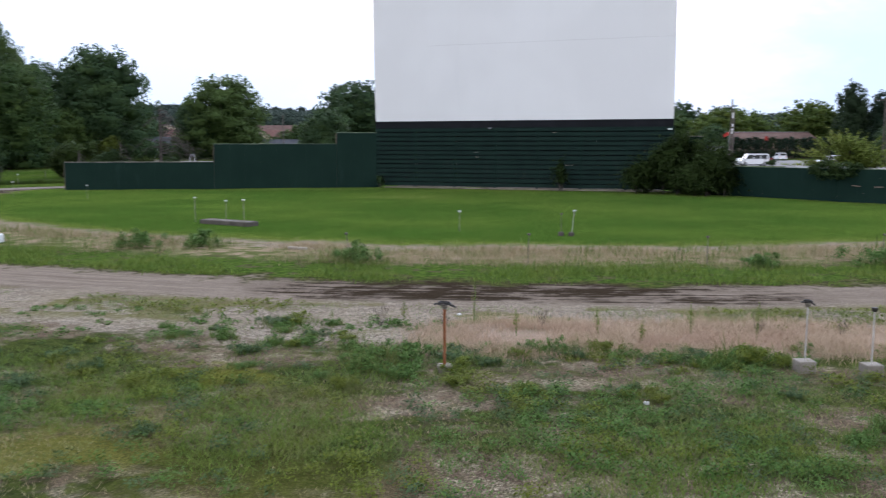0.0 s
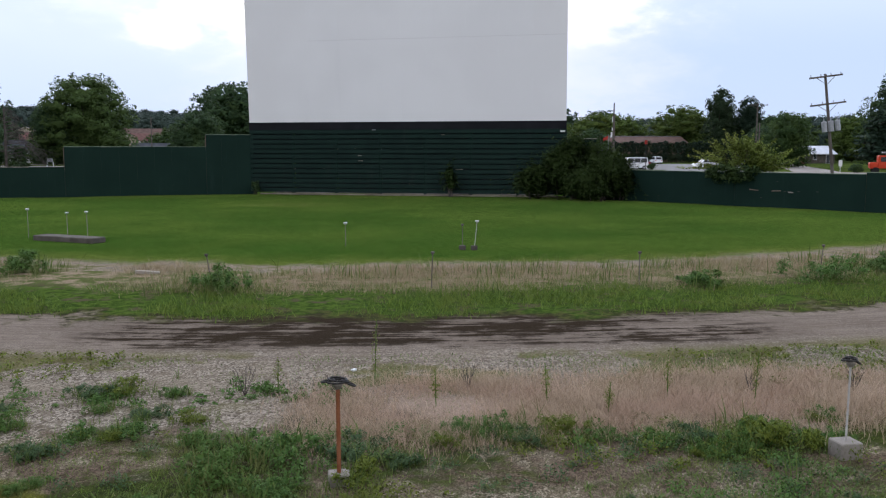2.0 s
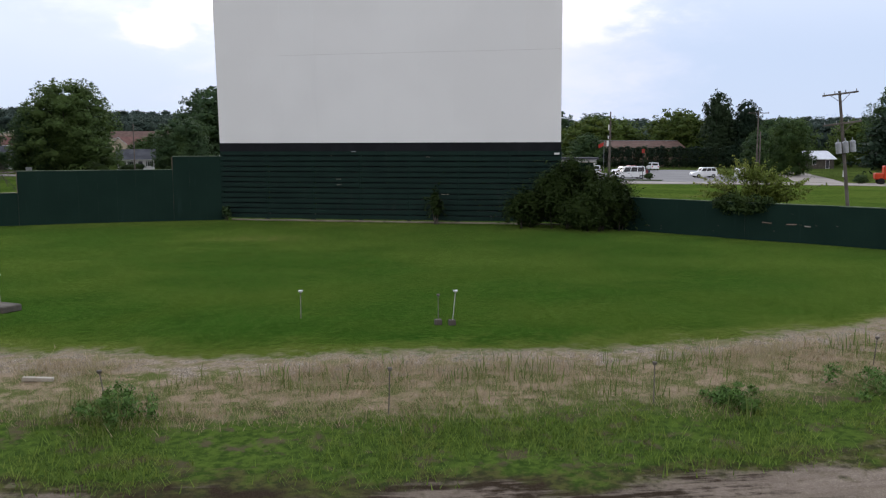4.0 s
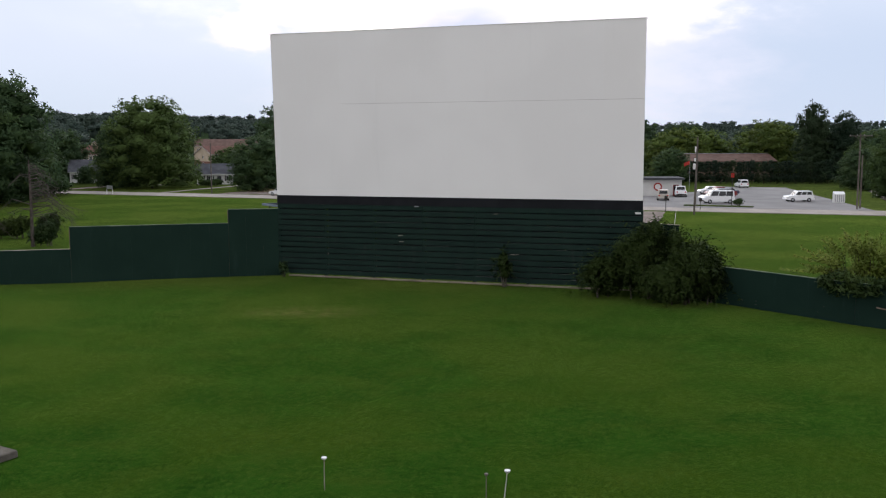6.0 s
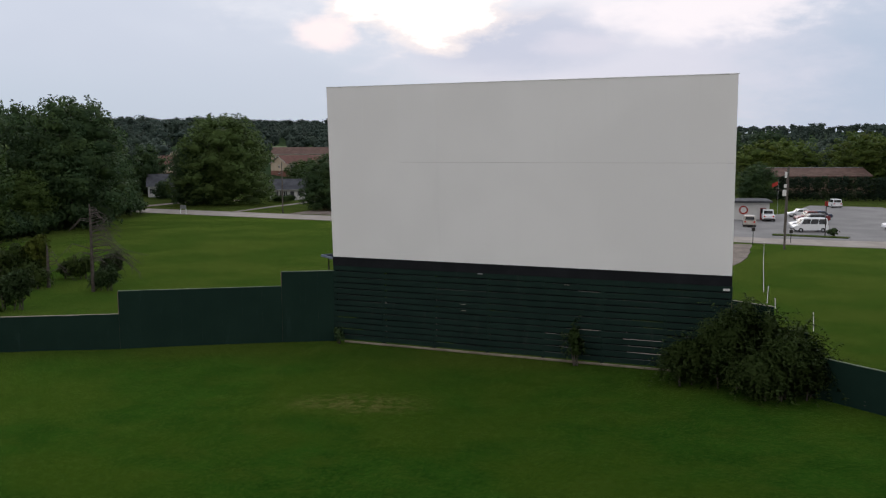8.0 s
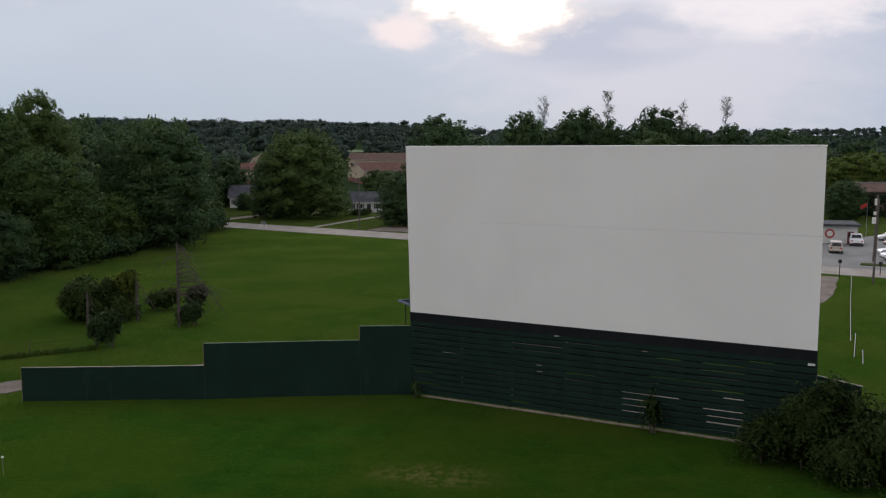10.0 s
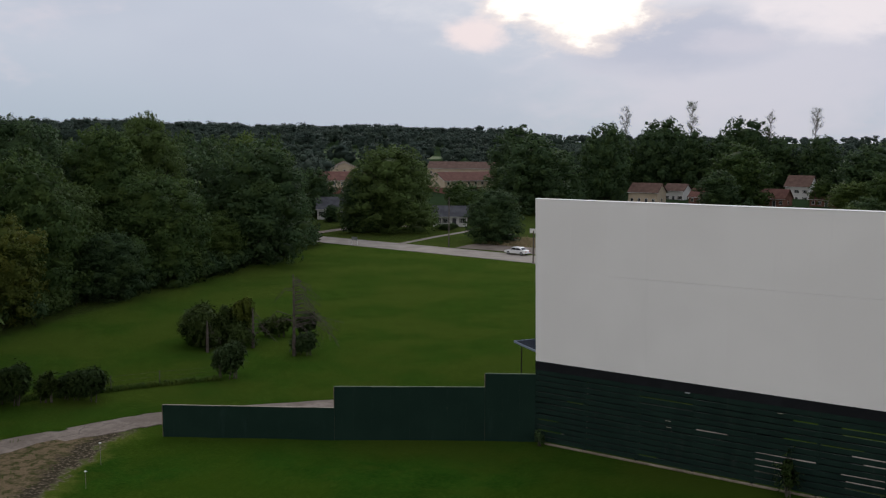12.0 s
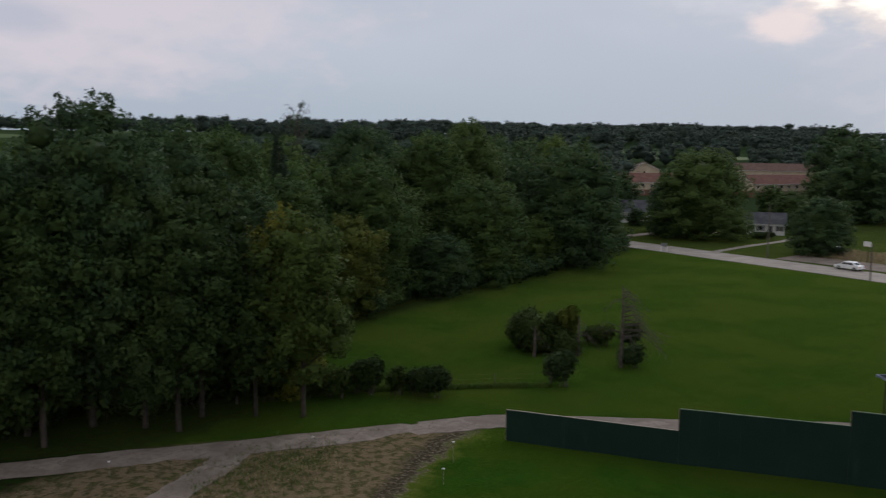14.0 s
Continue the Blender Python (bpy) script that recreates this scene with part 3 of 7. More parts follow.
def rod(bm, p, q, r0, r1=None, seg=8):
    """A tapered round bar from p to q."""
    p, q = Vector(p), Vector(q)
    d = q - p
    m = Matrix.Translation((p + q) / 2) @ d.to_track_quat("Z", "Y").to_matrix().to_4x4()
    bmesh.ops.create_cone(bm, cap_ends=True, segments=seg, radius1=r0, radius2=r0 if r1 is None else r1, depth=d.length, matrix=m)


def rods(*bars, seg=8):
    bm = bmesh.new()
    for b in bars:
        rod(bm, *b, seg=seg)
    return bm


def prism(profile, x0, x1):
    """A closed profile of (y, z) drawn out along x."""
    bm = bmesh.new()
    a = [bm.verts.new((x0, y, z)) for y, z in profile]
    b = [bm.verts.new((x1, y, z)) for y, z in profile]
    n = len(profile)
    bm.faces.new(a)
    bm.faces.new(b[::-1])
    for i in range(n):
        bm.faces.new((a[i], b[i], b[(i + 1) % n], a[(i + 1) % n]))
    bmesh.ops.recalc_face_normals(bm, faces=bm.faces)
    return bm


def ribbon(name, line, width, z, thick, material, label, category):
    """A slab along a line of plan points; width may change from point to point."""
    pts = [Vector((*p, 0)) for p in line]
    # smooth the line
    fine = []
    for i in range(len(pts) - 1):
        p0, p1, p2, p3 = pts[max(i - 1, 0)], pts[i], pts[i + 1], pts[min(i + 2, len(pts) - 1)]
        for k in range(8):
            s = k / 8
            fine.append(0.5 * ((2 * p1) + (p2 - p0) * s + (2 * p0 - 5 * p1 + 4 * p2 - p3) * s * s + (3 * p1 - p0 - 3 * p2 + p3) * s ** 3))
    fine.append(pts[-1])
    bm = bmesh.new()
    rings = []
    rng = random.Random(len(line) * 7 + int(width * 10))
    for i, p in enumerate(fine):
        d = (fine[min(i + 1, len(fine) - 1)] - fine[max(i - 1, 0)]).normalized()
        s = Vector((-d.y, d.x, 0))
        w0, w1 = (width / 2 + rng.uniform(-0.12, 0.12) for _ in range(2))
        a, b = p + s * w0, p - s * w1
        rings.append([bm.verts.new((a.x, a.y, z - thick)), bm.verts.new((a.x, a.y, z)), bm.verts.new((p.x, p.y, z + 0.04)), bm.verts.new((b.x, b.y, z)), bm.verts.new((b.x, b.y, z - thick))])
    for u, v in zip(rings, rings[1:]):
        for k in range(4):
            bm.faces.new((u[k], v[k], v[k + 1], u[k + 1]))
    bmesh.ops.recalc_face_normals(bm, faces=bm.faces)
    ob = part(name, bm, material)
    return tagged(ob, label, category, kind="structure")


# ---- ground and roads ----
def hill(x, y):
    """Height of the far country, which rises beyond the houses."""
    d = math.hypot(x, y - 25)
    def s(a, b):
        t = min(1.0, max(0.0, (d - a) / (b - a)))
        return t * t * (3 - 2 * t)
    west = min(1.0, max(0.0, (-100 - x) / 200))
    return (13.0 * s(310, 520) + (14.0 + 6.0 * west) * s(520, 950)) * min(1.0, max(0.0, (y - 60) / 160))


def make_ground():
    def steps(lo, hi, step, far):
        v = list(np.arange(lo, hi + 0.01, step))
        g, d = step, 0.0
        while d < far:
            g *= 1.13
            d += g
            v = [lo - d] + v + [hi + d]
        return v
    xs, ys = steps(-60, 60, 1.0, 4000), steps(0, 100, 1.0, 4000)
    nx, ny = len(xs), len(ys)
    verts = np.zeros((nx * ny, 3))
    gx, gy = np.meshgrid(xs, ys)
    verts[:, 0], verts[:, 1] = gx.ravel(), gy.ravel()
    for v in verts:
        v[2] = 0
        near = max(0.0, 1 - math.hypot(v[0], v[1] - 40) / 90)
        v[2] = near * 0.06 * noise.noise((v[0] * 0.25, v[1] * 0.25, 3.0)) - 0.03 + hill(v[0], v[1])
        # low swells of the parking rows
        r = math.hypot(v[0] - FIELD[0], v[1] - FIELD[1])
        if v[1] < 74 and abs(v[0]) < 55:
            v[2] += 0.07 * math.exp(-((r - 43) / 2.0) ** 2) + 0.06 * math.exp(-((r - 55) / 2.0) ** 2)
    i = np.arange(nx * ny).reshape(ny, nx)
    faces = np.stack([i[:-1, :-1], i[:-1, 1:], i[1:, 1:], i[1:, :-1]], -1).reshape(-1, 4)
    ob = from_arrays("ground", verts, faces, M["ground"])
    for f in ob.data.polygons:
        f.use_smooth = True
    return tagged(ob, "mown green lawn with rings of dry grass and gravel", "ground", kind="structure")


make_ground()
ribbon("road", [(-260, 262), (-150, 222), (-74, 193), (-24, 174), (12, 158), (34, 146.5), (59, 138.5), (74, 132), (120, 113), (240, 70)],
       9.0, 0.03, 0.1, M["asphalt"], "pale grey asphalt road behind the drive-in field", "road")
ribbon("driveway", [(-74, 30), (-63, 41), (-55, 50), (-51.2, 55.3), (-46.9, 61), (-42.5, 67.3), (-37.6, 74.3), (-34.2, 77.9), (-24.5, 84), (-13, 91.5), (4, 99), (15.4, 109.4), (24.2, 123), (29.4, 141)],
       2.9, 0.02, 0.1, M["driveway"], "cracked pale gravel driveway curving past the fence", "driveway")
ribbon("gravel_apron", [(-6.3, 85.9), (0, 84.25), (7, 82.4), (15.5, 80.15)],
       7.0, 0.014, 0.1, M["driveway"], "pale gravel strip behind the movie screen", "driveway")
ribbon("driveway_branch", [(-46.6, 61.6), (-45.0, 59.2), (-44.1, 56.5), (-43.2, 53.2), (-42.4, 48), (-42, 38)],
       2.3, 0.012, 0.1, M["driveway"], "pale gravel track leaving the driveway", "driveway")
ribbon("side_road", [(66, 140), (72, 155), (80, 178), (92, 210), (112, 262), (140, 330)],
       6.5, 0.028, 0.1, M["asphalt"], "narrow grey side road between trees", "road")
ribbon("house_drive", [(-85, 199), (-83.5, 208), (-80.8, 220), (-76, 227), (-68, 230.6)], 3.0, 0.025, 0.1, M["driveway"], "pale concrete house drive off the road", "driveway")
ribbon("front_path", [(-57.6, 190), (-56.8, 196.2), (-55, 207.3), (-52.4, 218.3), (-51.5, 227)], 1.6, 0.022, 0.1, M["concrete"], "pale concrete path to the small house", "path")


def make_lot():
    line = [(27, 150), (45, 146.5), (60, 142.5), (63.5, 162), (68.5, 190), (73, 214), (60, 219), (50, 196), (36, 182), (22, 180)]
    bm = bmesh.new()
    top = [bm.verts.new((x, y, 0.05)) for x, y in line]
    low = [bm.verts.new((x, y, -0.06)) for x, y in line]
    bm.faces.new(top)
    for k in range(len(line)):
        j = (k + 1) % len(line)
        bm.faces.new((top[k], low[k], low[j], top[j]))
    bmesh.ops.recalc_face_normals(bm, faces=bm.faces)
    tagged(part("parking_lot", bm, M["lot"]), "pale worn parking lot beside the road", "parking lot", kind="structure")


make_lot()


# ---- the screen ----
SCREEN = pose(-8.67, 80.41, 0, 0, 0, math.degrees(math.atan2(-6.25, 23.58)))
WIDE, LOW, HIGH = 24.4, 5.5, 16.18


def make_screen():
    top = thing("movie_screen", SCREEN, "huge white drive-in movie screen on a dark green slatted base", "movie screen")
    # the white face leans a little over the field: two courses of sheets with a seam
    lean = Matrix.Translation((0, 0, LOW)) @ Matrix.Rotation(radians(2.6), 4, "X") @ Matrix.Translation((0, 0, -LOW))
    cols, seam = 10, 11.55
    w = WIDE / cols
    for row, (z0, z1) in enumerate(((LOW, seam), (seam, HIGH))):
        for k in range(cols):
            x0, x1 = k * w + (0.0004 if k else 0), (k + 1) * w - (0.0004 if k < cols - 1 else 0)
            d = 0.004 * row
            part("sheet", boxed(x0, x1, d, 0.06, z0 + (0.011 if row and k > 1 else 0), z1, turn=lean), M["screen"], top)
    part("backing", boxed(0.02, WIDE - 0.02, 0.065, 0.4, LOW - 0.02, HIGH - 0.02, turn=lean), M["brown_wood"], top, "plain timber backing")
    part("cap", boxed(-0.03, WIDE + 0.03, -0.015, 0.42, HIGH, HIGH + 0.04, turn=lean), M["screen"], top)
    part("black_band", boxed(-0.02, WIDE + 0.02, -0.03, 0.06, LOW - 0.58, LOW - 0.004, bevel=0.01), M["black"], top, "flat black painted band")
    # slats in bays, with posts behind the joints
    bays, rows = 7, 13
    bw, pitch = WIDE / bays, 0.372
    rng = random.Random(4)
    for b in range(bays):
        for k in range(rows):
            z = 0.16 + k * pitch
            tilt = rng.uniform(-0.012, 0.012)
            bm = boxed(b * bw + 0.002, (b + 1) * bw - 0.002, -0.02 + rng.uniform(-0.008, 0.008), 0.06, z + rng.uniform(-0.008, 0.008), z + 0.296, bevel=0.006)
            bmesh.ops.rotate(bm, verts=bm.verts, cent=((b + 0.5) * bw, 0, z), matrix=Matrix.Rotation(tilt * 0.6, 3, "Y"))
            part("slat", bm, M["slat"], top)
    # added black strips, no known part: they keep the slat gaps in shade
    for b in range(bays):
        for k in range(rows):
            z = 0.16 + k * pitch + 0.334
            cut = rng.uniform(0.3, 0.7) * bw
            for x0, x1 in ((0.05, cut - 0.01), (cut + 0.01, bw - 0.05)):
                drop = rng.uniform(0.095, 0.125) if rng.random() < (0.2 if b in (4, 5, 6) else 0.12) else 0.24
                part("gap_blocker", boxed(b * bw + x0, b * bw + x1, 0.44, 0.48, z - drop, z + 0.075), M["black"], top)
    for b in range(bays + 1):
        x = min(max(b * bw, 0.06), WIDE - 0.06)
        part("post", boxed(x - 0.1, x + 0.1, 0.065, 0.24, 0, LOW - 0.6), M["slat"], top)
    for b in range(bays):
        part("base_beam", boxed(b * bw + 0.8 * (b == 0), (b + 1) * bw - 0.02, -0.16, 0.02, -0.03, 0.085, bevel=0.02), M["beam"], top, "bare weathered ground beam")
    # pale strips that paint in the light showing through gaps between the slats
    for x, z, s in ((8.75, 2.95, 0.35), (8.8, 2.56, 0.35), (16.3, 1.95, 0.3), (16.65, 1.95, 0.2), (15.2, 4.5, 0.3)):
        part("gap_light_strip", boxed(x, x + s, -0.045, -0.03, z, z + 0.03, bevel=0.004), M["pale_wood"], top, "small pale strip standing for light through a slat gap")
    part("sign_plate", boxed(WIDE - 0.42, WIDE - 0.08, -0.06, -0.035, LOW - 0.82, LOW - 0.70), M["trim"], top, "small white plate")
    part("lamp_bracket", boxed(9.9, 10.2, -0.1, -0.035, LOW - 0.64, LOW - 0.57, bevel=0.01), M["grey_metal"], top, "small pale bracket")


make_screen()


# ---- fences ----
def make_fence(name, pieces, label, scuffs=0):
    """Runs of plywood sheets: (start, end, height) in plan metres, each run with posts, sheets and a cap."""
    top = thing(name, pose(*pieces[0][0], 0), label, "fence")
    base = Vector((*pieces[0][0], 0))
    rng = random.Random(len(pieces))
    for run, (a, b, h) in enumerate(pieces):
        a, b = Vector((*a, 0)) - base, Vector((*b, 0)) - base
        d = b - a
        n = max(1, round(d.length / 1.22))
        turn = Matrix.Translation(a) @ Matrix.Rotation(math.atan2(d.y, d.x), 4, "Z")
        w = d.length / n
        for k in range(n):
            wob = rng.uniform(-0.003, 0.003)
            part("panel", boxed(k * w + 0.001, (k + 1) * w - 0.001, wob - 0.012, wob + 0.012, -0.08, h + rng.uniform(-0.012, 0.012), turn=turn), M["fence"], top)
            part("post", boxed(k * w - 0.045, k * w + 0.045, 0.02, 0.11, -0.08, h - 0.05, turn=turn), M["brown_wood"], top)
        part("cap", boxed(0.0, d.length, 0.022, 0.09, h - 0.02, h + 0.035, turn=turn, bevel=0.006), M["pale_wood" if run == 0 else "cap"], top, "pale weathered top rail")
        for z in (0.4, h - 0.35):
            part("rail", boxed(0.05, d.length - 0.05, 0.022, 0.062, z, z + 0.09, turn=turn), M["brown_wood"], top)
        for _ in range(scuffs if 2.0 < h < 2.2 else 0):
            x, z, w = rng.uniform(0.3, d.length - 0.4), rng.choice((0.3, 0.4, 0.55, 1.0, 1.5)) + rng.uniform(-0.1, 0.1), rng.uniform(0.04, 0.13)
            part("scuff", boxed(x, x + w, -0.024, -0.02, z, z + rng.uniform(0.015, 0.03), turn=turn), M["slab"], top, "bare scuffed patch of paint")
    return top


make_fence("wooden_fence", [((-32.75, 73.85), (-21.5, 76.72), 2.16), ((-21.49, 76.725), (-11.9, 79.62), 3.62), ((-11.89, 79.625), (-8.55, 80.47), 4.56)],
           "tall dark green plywood fence stepping up to the screen")
make_fence("wooden_fence", [((14.95, 74.1), (16.7, 72.35), 4.17), ((16.71, 72.34), (18.0, 70.9), 3.1), ((18.01, 70.89), (23.5, 64.35), 2.03), ((23.51, 64.34), (28.8, 58.9), 2.05), ((28.81, 58.89), (34.0, 54.4), 2.15), ((34.01, 54.39), (44, 46), 2.15)],
           "dark green plywood fence stepping down from the screen",
           6)


# ---- trees ----
def leaves(lobes, count, size, seed, fill=0.8, flat=0.8):
    """Leaf quads spread over the shells of ellipsoid lobes (x, y, z, rx, ry, rz): arrays of vertices, faces and soft normals."""
    rng = np.random.default_rng(seed)
    L = np.array(lobes, float)
    area = (L[:, 3] * L[:, 4] + L[:, 3] * L[:, 5] + L[:, 4] * L[:, 5])
    pick = rng.choice(len(L), count, p=area / area.sum())
    d = rng.normal(size=(count, 3))
    d /= np.linalg.norm(d, axis=1)[:, None]
    d[:, 2] = np.where((d[:, 2] < -0.35) & (rng.random(count) < 0.6), -d[:, 2], d[:, 2])
    rad = fill + (1.12 - fill) * rng.random(count) ** 0.7
    c = L[pick, :3] + d * L[pick, 3:] * rad[:, None]
    nrm = d * flat + rng.normal(size=(count, 3)) * 0.55
    if flat < 0.5:
        nrm[:, 2] = np.abs(nrm[:, 2]) + 0.25
    nrm /= np.linalg.norm(nrm, axis=1)[:, None]
    side = np.cross(nrm, rng.normal(size=(count, 3)))
    side /= np.linalg.norm(side, axis=1)[:, None]
    fwd = np.cross(nrm, side)
    s = size * (0.55 + 0.8 * rng.random(count))[:, None]
    droop = np.array([0, 0, -0.25]) * s
    v = np.stack([c - fwd * s * 0.62, c + side * s * 0.3 + droop * 0.4, c + fwd * s * 0.62 + droop, c - side * s * 0.3 + droop * 0.4], 1).reshape(-1, 3)
    soft = d * (0.9 if flat >= 0.5 else 0.4) + nrm * 0.35 + np.array([0, 0, 0.1 if flat >= 0.5 else 0.6])
    soft /= np.linalg.norm(soft, axis=1)[:, None]
    return v, np.arange(count * 4).reshape(-1, 4), np.repeat(soft, 4, axis=0)


BALL = bmesh.new()
bmesh.ops.create_icosphere(BALL, subdivisions=2, radius=1.0)
BALL_V = np.array([v.co[:] for v in BALL.verts])
BALL_F = np.array([[v.index for v in f.verts] for f in BALL.faces])
BALL.free()
BALL = bmesh.new()
bmesh.ops.create_icosphere(BALL, subdivisions=1, radius=1.0)
LUMP_V = np.array([v.co[:] for v in BALL.verts])
LUMP_F = np.array([[v.index for v in f.verts] for f in BALL.faces])
BALL.free()


def massed(arrays, lobes, seed, shrink=0.8, coarse=False):
    """Puts an uneven inner mass into each lobe, behind its leaves."""
    v, f, soft = arrays
    rng = np.random.default_rng(seed + 5)
    bv, bf = (LUMP_V, LUMP_F) if coarse else (BALL_V, BALL_F)
    L = np.array(lobes, float)
    n = len(L)
    dirs = np.repeat(bv[None], n, axis=0)
    wave = np.clip(1 + 0.22 * rng.normal(size=(n, len(bv), 1)), 0.7, 1.25)
    body = (L[:, None, :3] + dirs * L[:, None, 3:] * shrink * wave).reshape(-1, 3)
    faces = (bf[None] + (np.arange(n) * len(bv))[:, None, None] + len(v)).reshape(-1, 3)
    return np.concatenate([v, body]), f.tolist() + faces.tolist(), np.concatenate([soft, dirs.reshape(-1, 3)])


def sprays(lobes, outs, count, size, seed, up=0.35, ruffle=0.6):
    """Leaf triangles over the outer sides of clumps (x, y, z, rx, ry, rz), outs: each clump's way out of the crown."""
    rng = np.random.default_rng(seed)
    L, O = np.array(lobes, float), np.array(outs, float)
    area = L[:, 3] * L[:, 4] + L[:, 3] * L[:, 5] + L[:, 4] * L[:, 5]
    pick = rng.choice(len(L), count, p=area / area.sum())
    d = rng.normal(size=(count, 3)) + O[pick] * 0.75 + np.array([0, 0, up])
    d /= np.linalg.norm(d, axis=1)[:, None]
    rad = 0.5 + 0.78 * rng.random(count)
    c = L[pick, :3] + d * L[pick, 3:] * rad[:, None]
    nrm = d + rng.normal(size=(count, 3)) * 0.6 + np.array([0, 0, 0.3])
    nrm /= np.linalg.norm(nrm, axis=1)[:, None]
    side = np.cross(nrm, rng.normal(size=(count, 3)))
    side /= np.linalg.norm(side, axis=1)[:, None]
    fwd = np.cross(nrm, side)
    s = size * (0.5 + 0.9 * rng.random(count))[:, None]
    v = np.stack([c - side * s * 0.42 - fwd * s * 0.35, c + side * s * 0.42 - fwd * s * 0.35, c + fwd * s * 0.75 - np.array([0, 0, 0.2]) * s], 1).reshape(-1, 3)
    soft = d * 0.5 + O[pick] * 0.25 + nrm * ruffle + np.array([0, 0, 0.15])
    soft /= np.linalg.norm(soft, axis=1)[:, None]
    return v, np.arange(count * 3).reshape(-1, 3), np.repeat(soft, 3, axis=0)


def broad_tree(seed, h, r, leaf, count, mat, lobes=44, low=0.22, lean=0.0, name="tree", mass=True, clump=1.0):
    """A broadleaf tree of height h and crown radius r at the origin: trunk with limbs, uneven crown of leafy clumps."""
    rng = random.Random(seed)
    top = new(name)
    top.empty_display_size = 0.3
    cz, ch = h * (1 + low) / 2, h * (1 - low) / 2
    clumps, outs, core = [], [], []
    for k in range(lobes):
        z = 1 - 2 * (k + 0.5) / lobes
        z = max(-0.96, min(0.97, z + rng.uniform(-0.05, 0.05)))
        a = k * 2.39996 + rng.uniform(-0.35, 0.35)
        ring = math.sqrt(1 - abs(z) ** (2.3 if z > 0 else 3.0))
        uneven = 0.84 + 0.34 * noise.noise((math.cos(a) * ring * 1.3 + seed, math.sin(a) * ring * 1.3, z * 1.3)) + rng.uniform(-0.1, 0.1)
        q = r * rng.uniform(0.21, 0.34) * (0.7 + 0.3 * ring) * clump
        x, y, zz = r * ring * uneven * 0.86 * math.cos(a) + lean * z, r * ring * uneven * 0.86 * math.sin(a), cz + ch * z * 0.9 * (0.92 + 0.1 * uneven)
        clumps.append((x, y, zz, q, q * rng.uniform(0.85, 1.2), q * rng.uniform(0.62, 0.85)))
        out = Vector((math.cos(a) * ring, math.sin(a) * ring, z * 0.8 + 0.1)).normalized()
        outs.append(out[:])
        # sprigs that stand out of the clump
        for _ in range(4):
            t = (out + Vector((rng.gauss(0, 0.5), rng.gauss(0, 0.5), rng.gauss(0.15, 0.4)))).normalized()
            u = q * rng.uniform(0.16, 0.3)
            clumps.append((x + t.x * q * 1.15, y + t.y * q * 1.15, zz + t.z * q * 1.0, u, u, u * 1.3))
            outs.append(t[:])
    for k in range(7):
        z = -0.6 + 0.2 * k
        ring = math.sqrt(1 - z * z)
        core.append((rng.uniform(-0.12, 0.12) * r, rng.uniform(-0.12, 0.12) * r, cz + ch * z * 0.9, r * 0.66 * ring, r * 0.66 * ring, ch * 0.3))
    if mass:
        for k in range(0, 7):
            for j in range(5):
                a = j * 1.2566 + k * 0.6
                x, y, z, q = core[k][0], core[k][1], core[k][2], core[k][3]
                clumps.append((x + q * 0.62 * math.cos(a), y + q * 0.62 * math.sin(a), z, q * 0.5, q * 0.5, ch * 0.17))
                outs.append((math.cos(a), math.sin(a), 0.1))
    v, f, soft = sprays(clumps, outs, count, leaf, seed)
    if mass:
        v, f, soft = massed((v, f, soft), core, seed, 0.72)
        v, f, soft = massed((v, np.array(f, dtype=object), soft), clumps[:lobes * 5:5], seed, 0.55, True)
    v[:, 2] = np.maximum(v[:, 2] * h / np.percentile(v[:, 2], 99.9), 0.3)
    from_arrays("crown", v, f, mat, top, soft)
    bars = [((0, 0, -0.2), (0.1 * lean, 0, h * 0.3), h * 0.014, h * 0.011), ((0.1 * lean, 0, h * 0.3), (0.4 * lean, 0, h * 0.75), h * 0.011, h * 0.004)]
    for p in clumps[:lobes * 5:15]:
        z0 = h * rng.uniform(0.2, 0.45)
        bars.append(((0.1 * lean, 0, z0), p[:3], h * 0.006, h * 0.0015))
    part("trunk", rods(*bars, seg=7), M["bark"], top)
    return top


def conifer(seed, h, r, leaf, count, mat, tiers=14, ragged=0.25):
    rng = random.Random(seed)
    top = new("conifer_tree")
    top.empty_display_size = 0.3
    lobes, bars = [], [((0, 0, -0.2), (0, 0, h * 0.97), h * 0.018, h * 0.003)]
    for k in range(tiers):
        t = k / (tiers - 1)
        z = h * (0.1 + 0.86 * t)
        reach = r * (1 - t) ** (0.7 if ragged < 0.3 else 0.36) * (1 if ragged < 0.3 else 0.75 + 0.25 * math.sin(k * 2.4)) + 0.25
        for j in range(max(4, round(9 * (1 - t * 0.5)))):
            a = j * 6.28 / 8 + k * 0.7 + rng.uniform(-0.3, 0.3)
            q = reach * rng.uniform(1 - ragged * 2, 1)
            lobes.append((q * 0.62 * math.cos(a), q * 0.62 * math.sin(a), z, q * 0.48, q * 0.48, h * 0.055))
            if j % 3 == 0:
                bars.append(((0, 0, z), (q * math.cos(a), q * math.sin(a), z - 0.05 * h * (1 - t)), 0.05, 0.02))
    v, f, soft = leaves(lobes, count, leaf, seed, 0.4)
    from_arrays("crown", v, f, mat, top, soft)
    part("trunk", rods(*bars, seg=6), M["bark"], top)
    return top


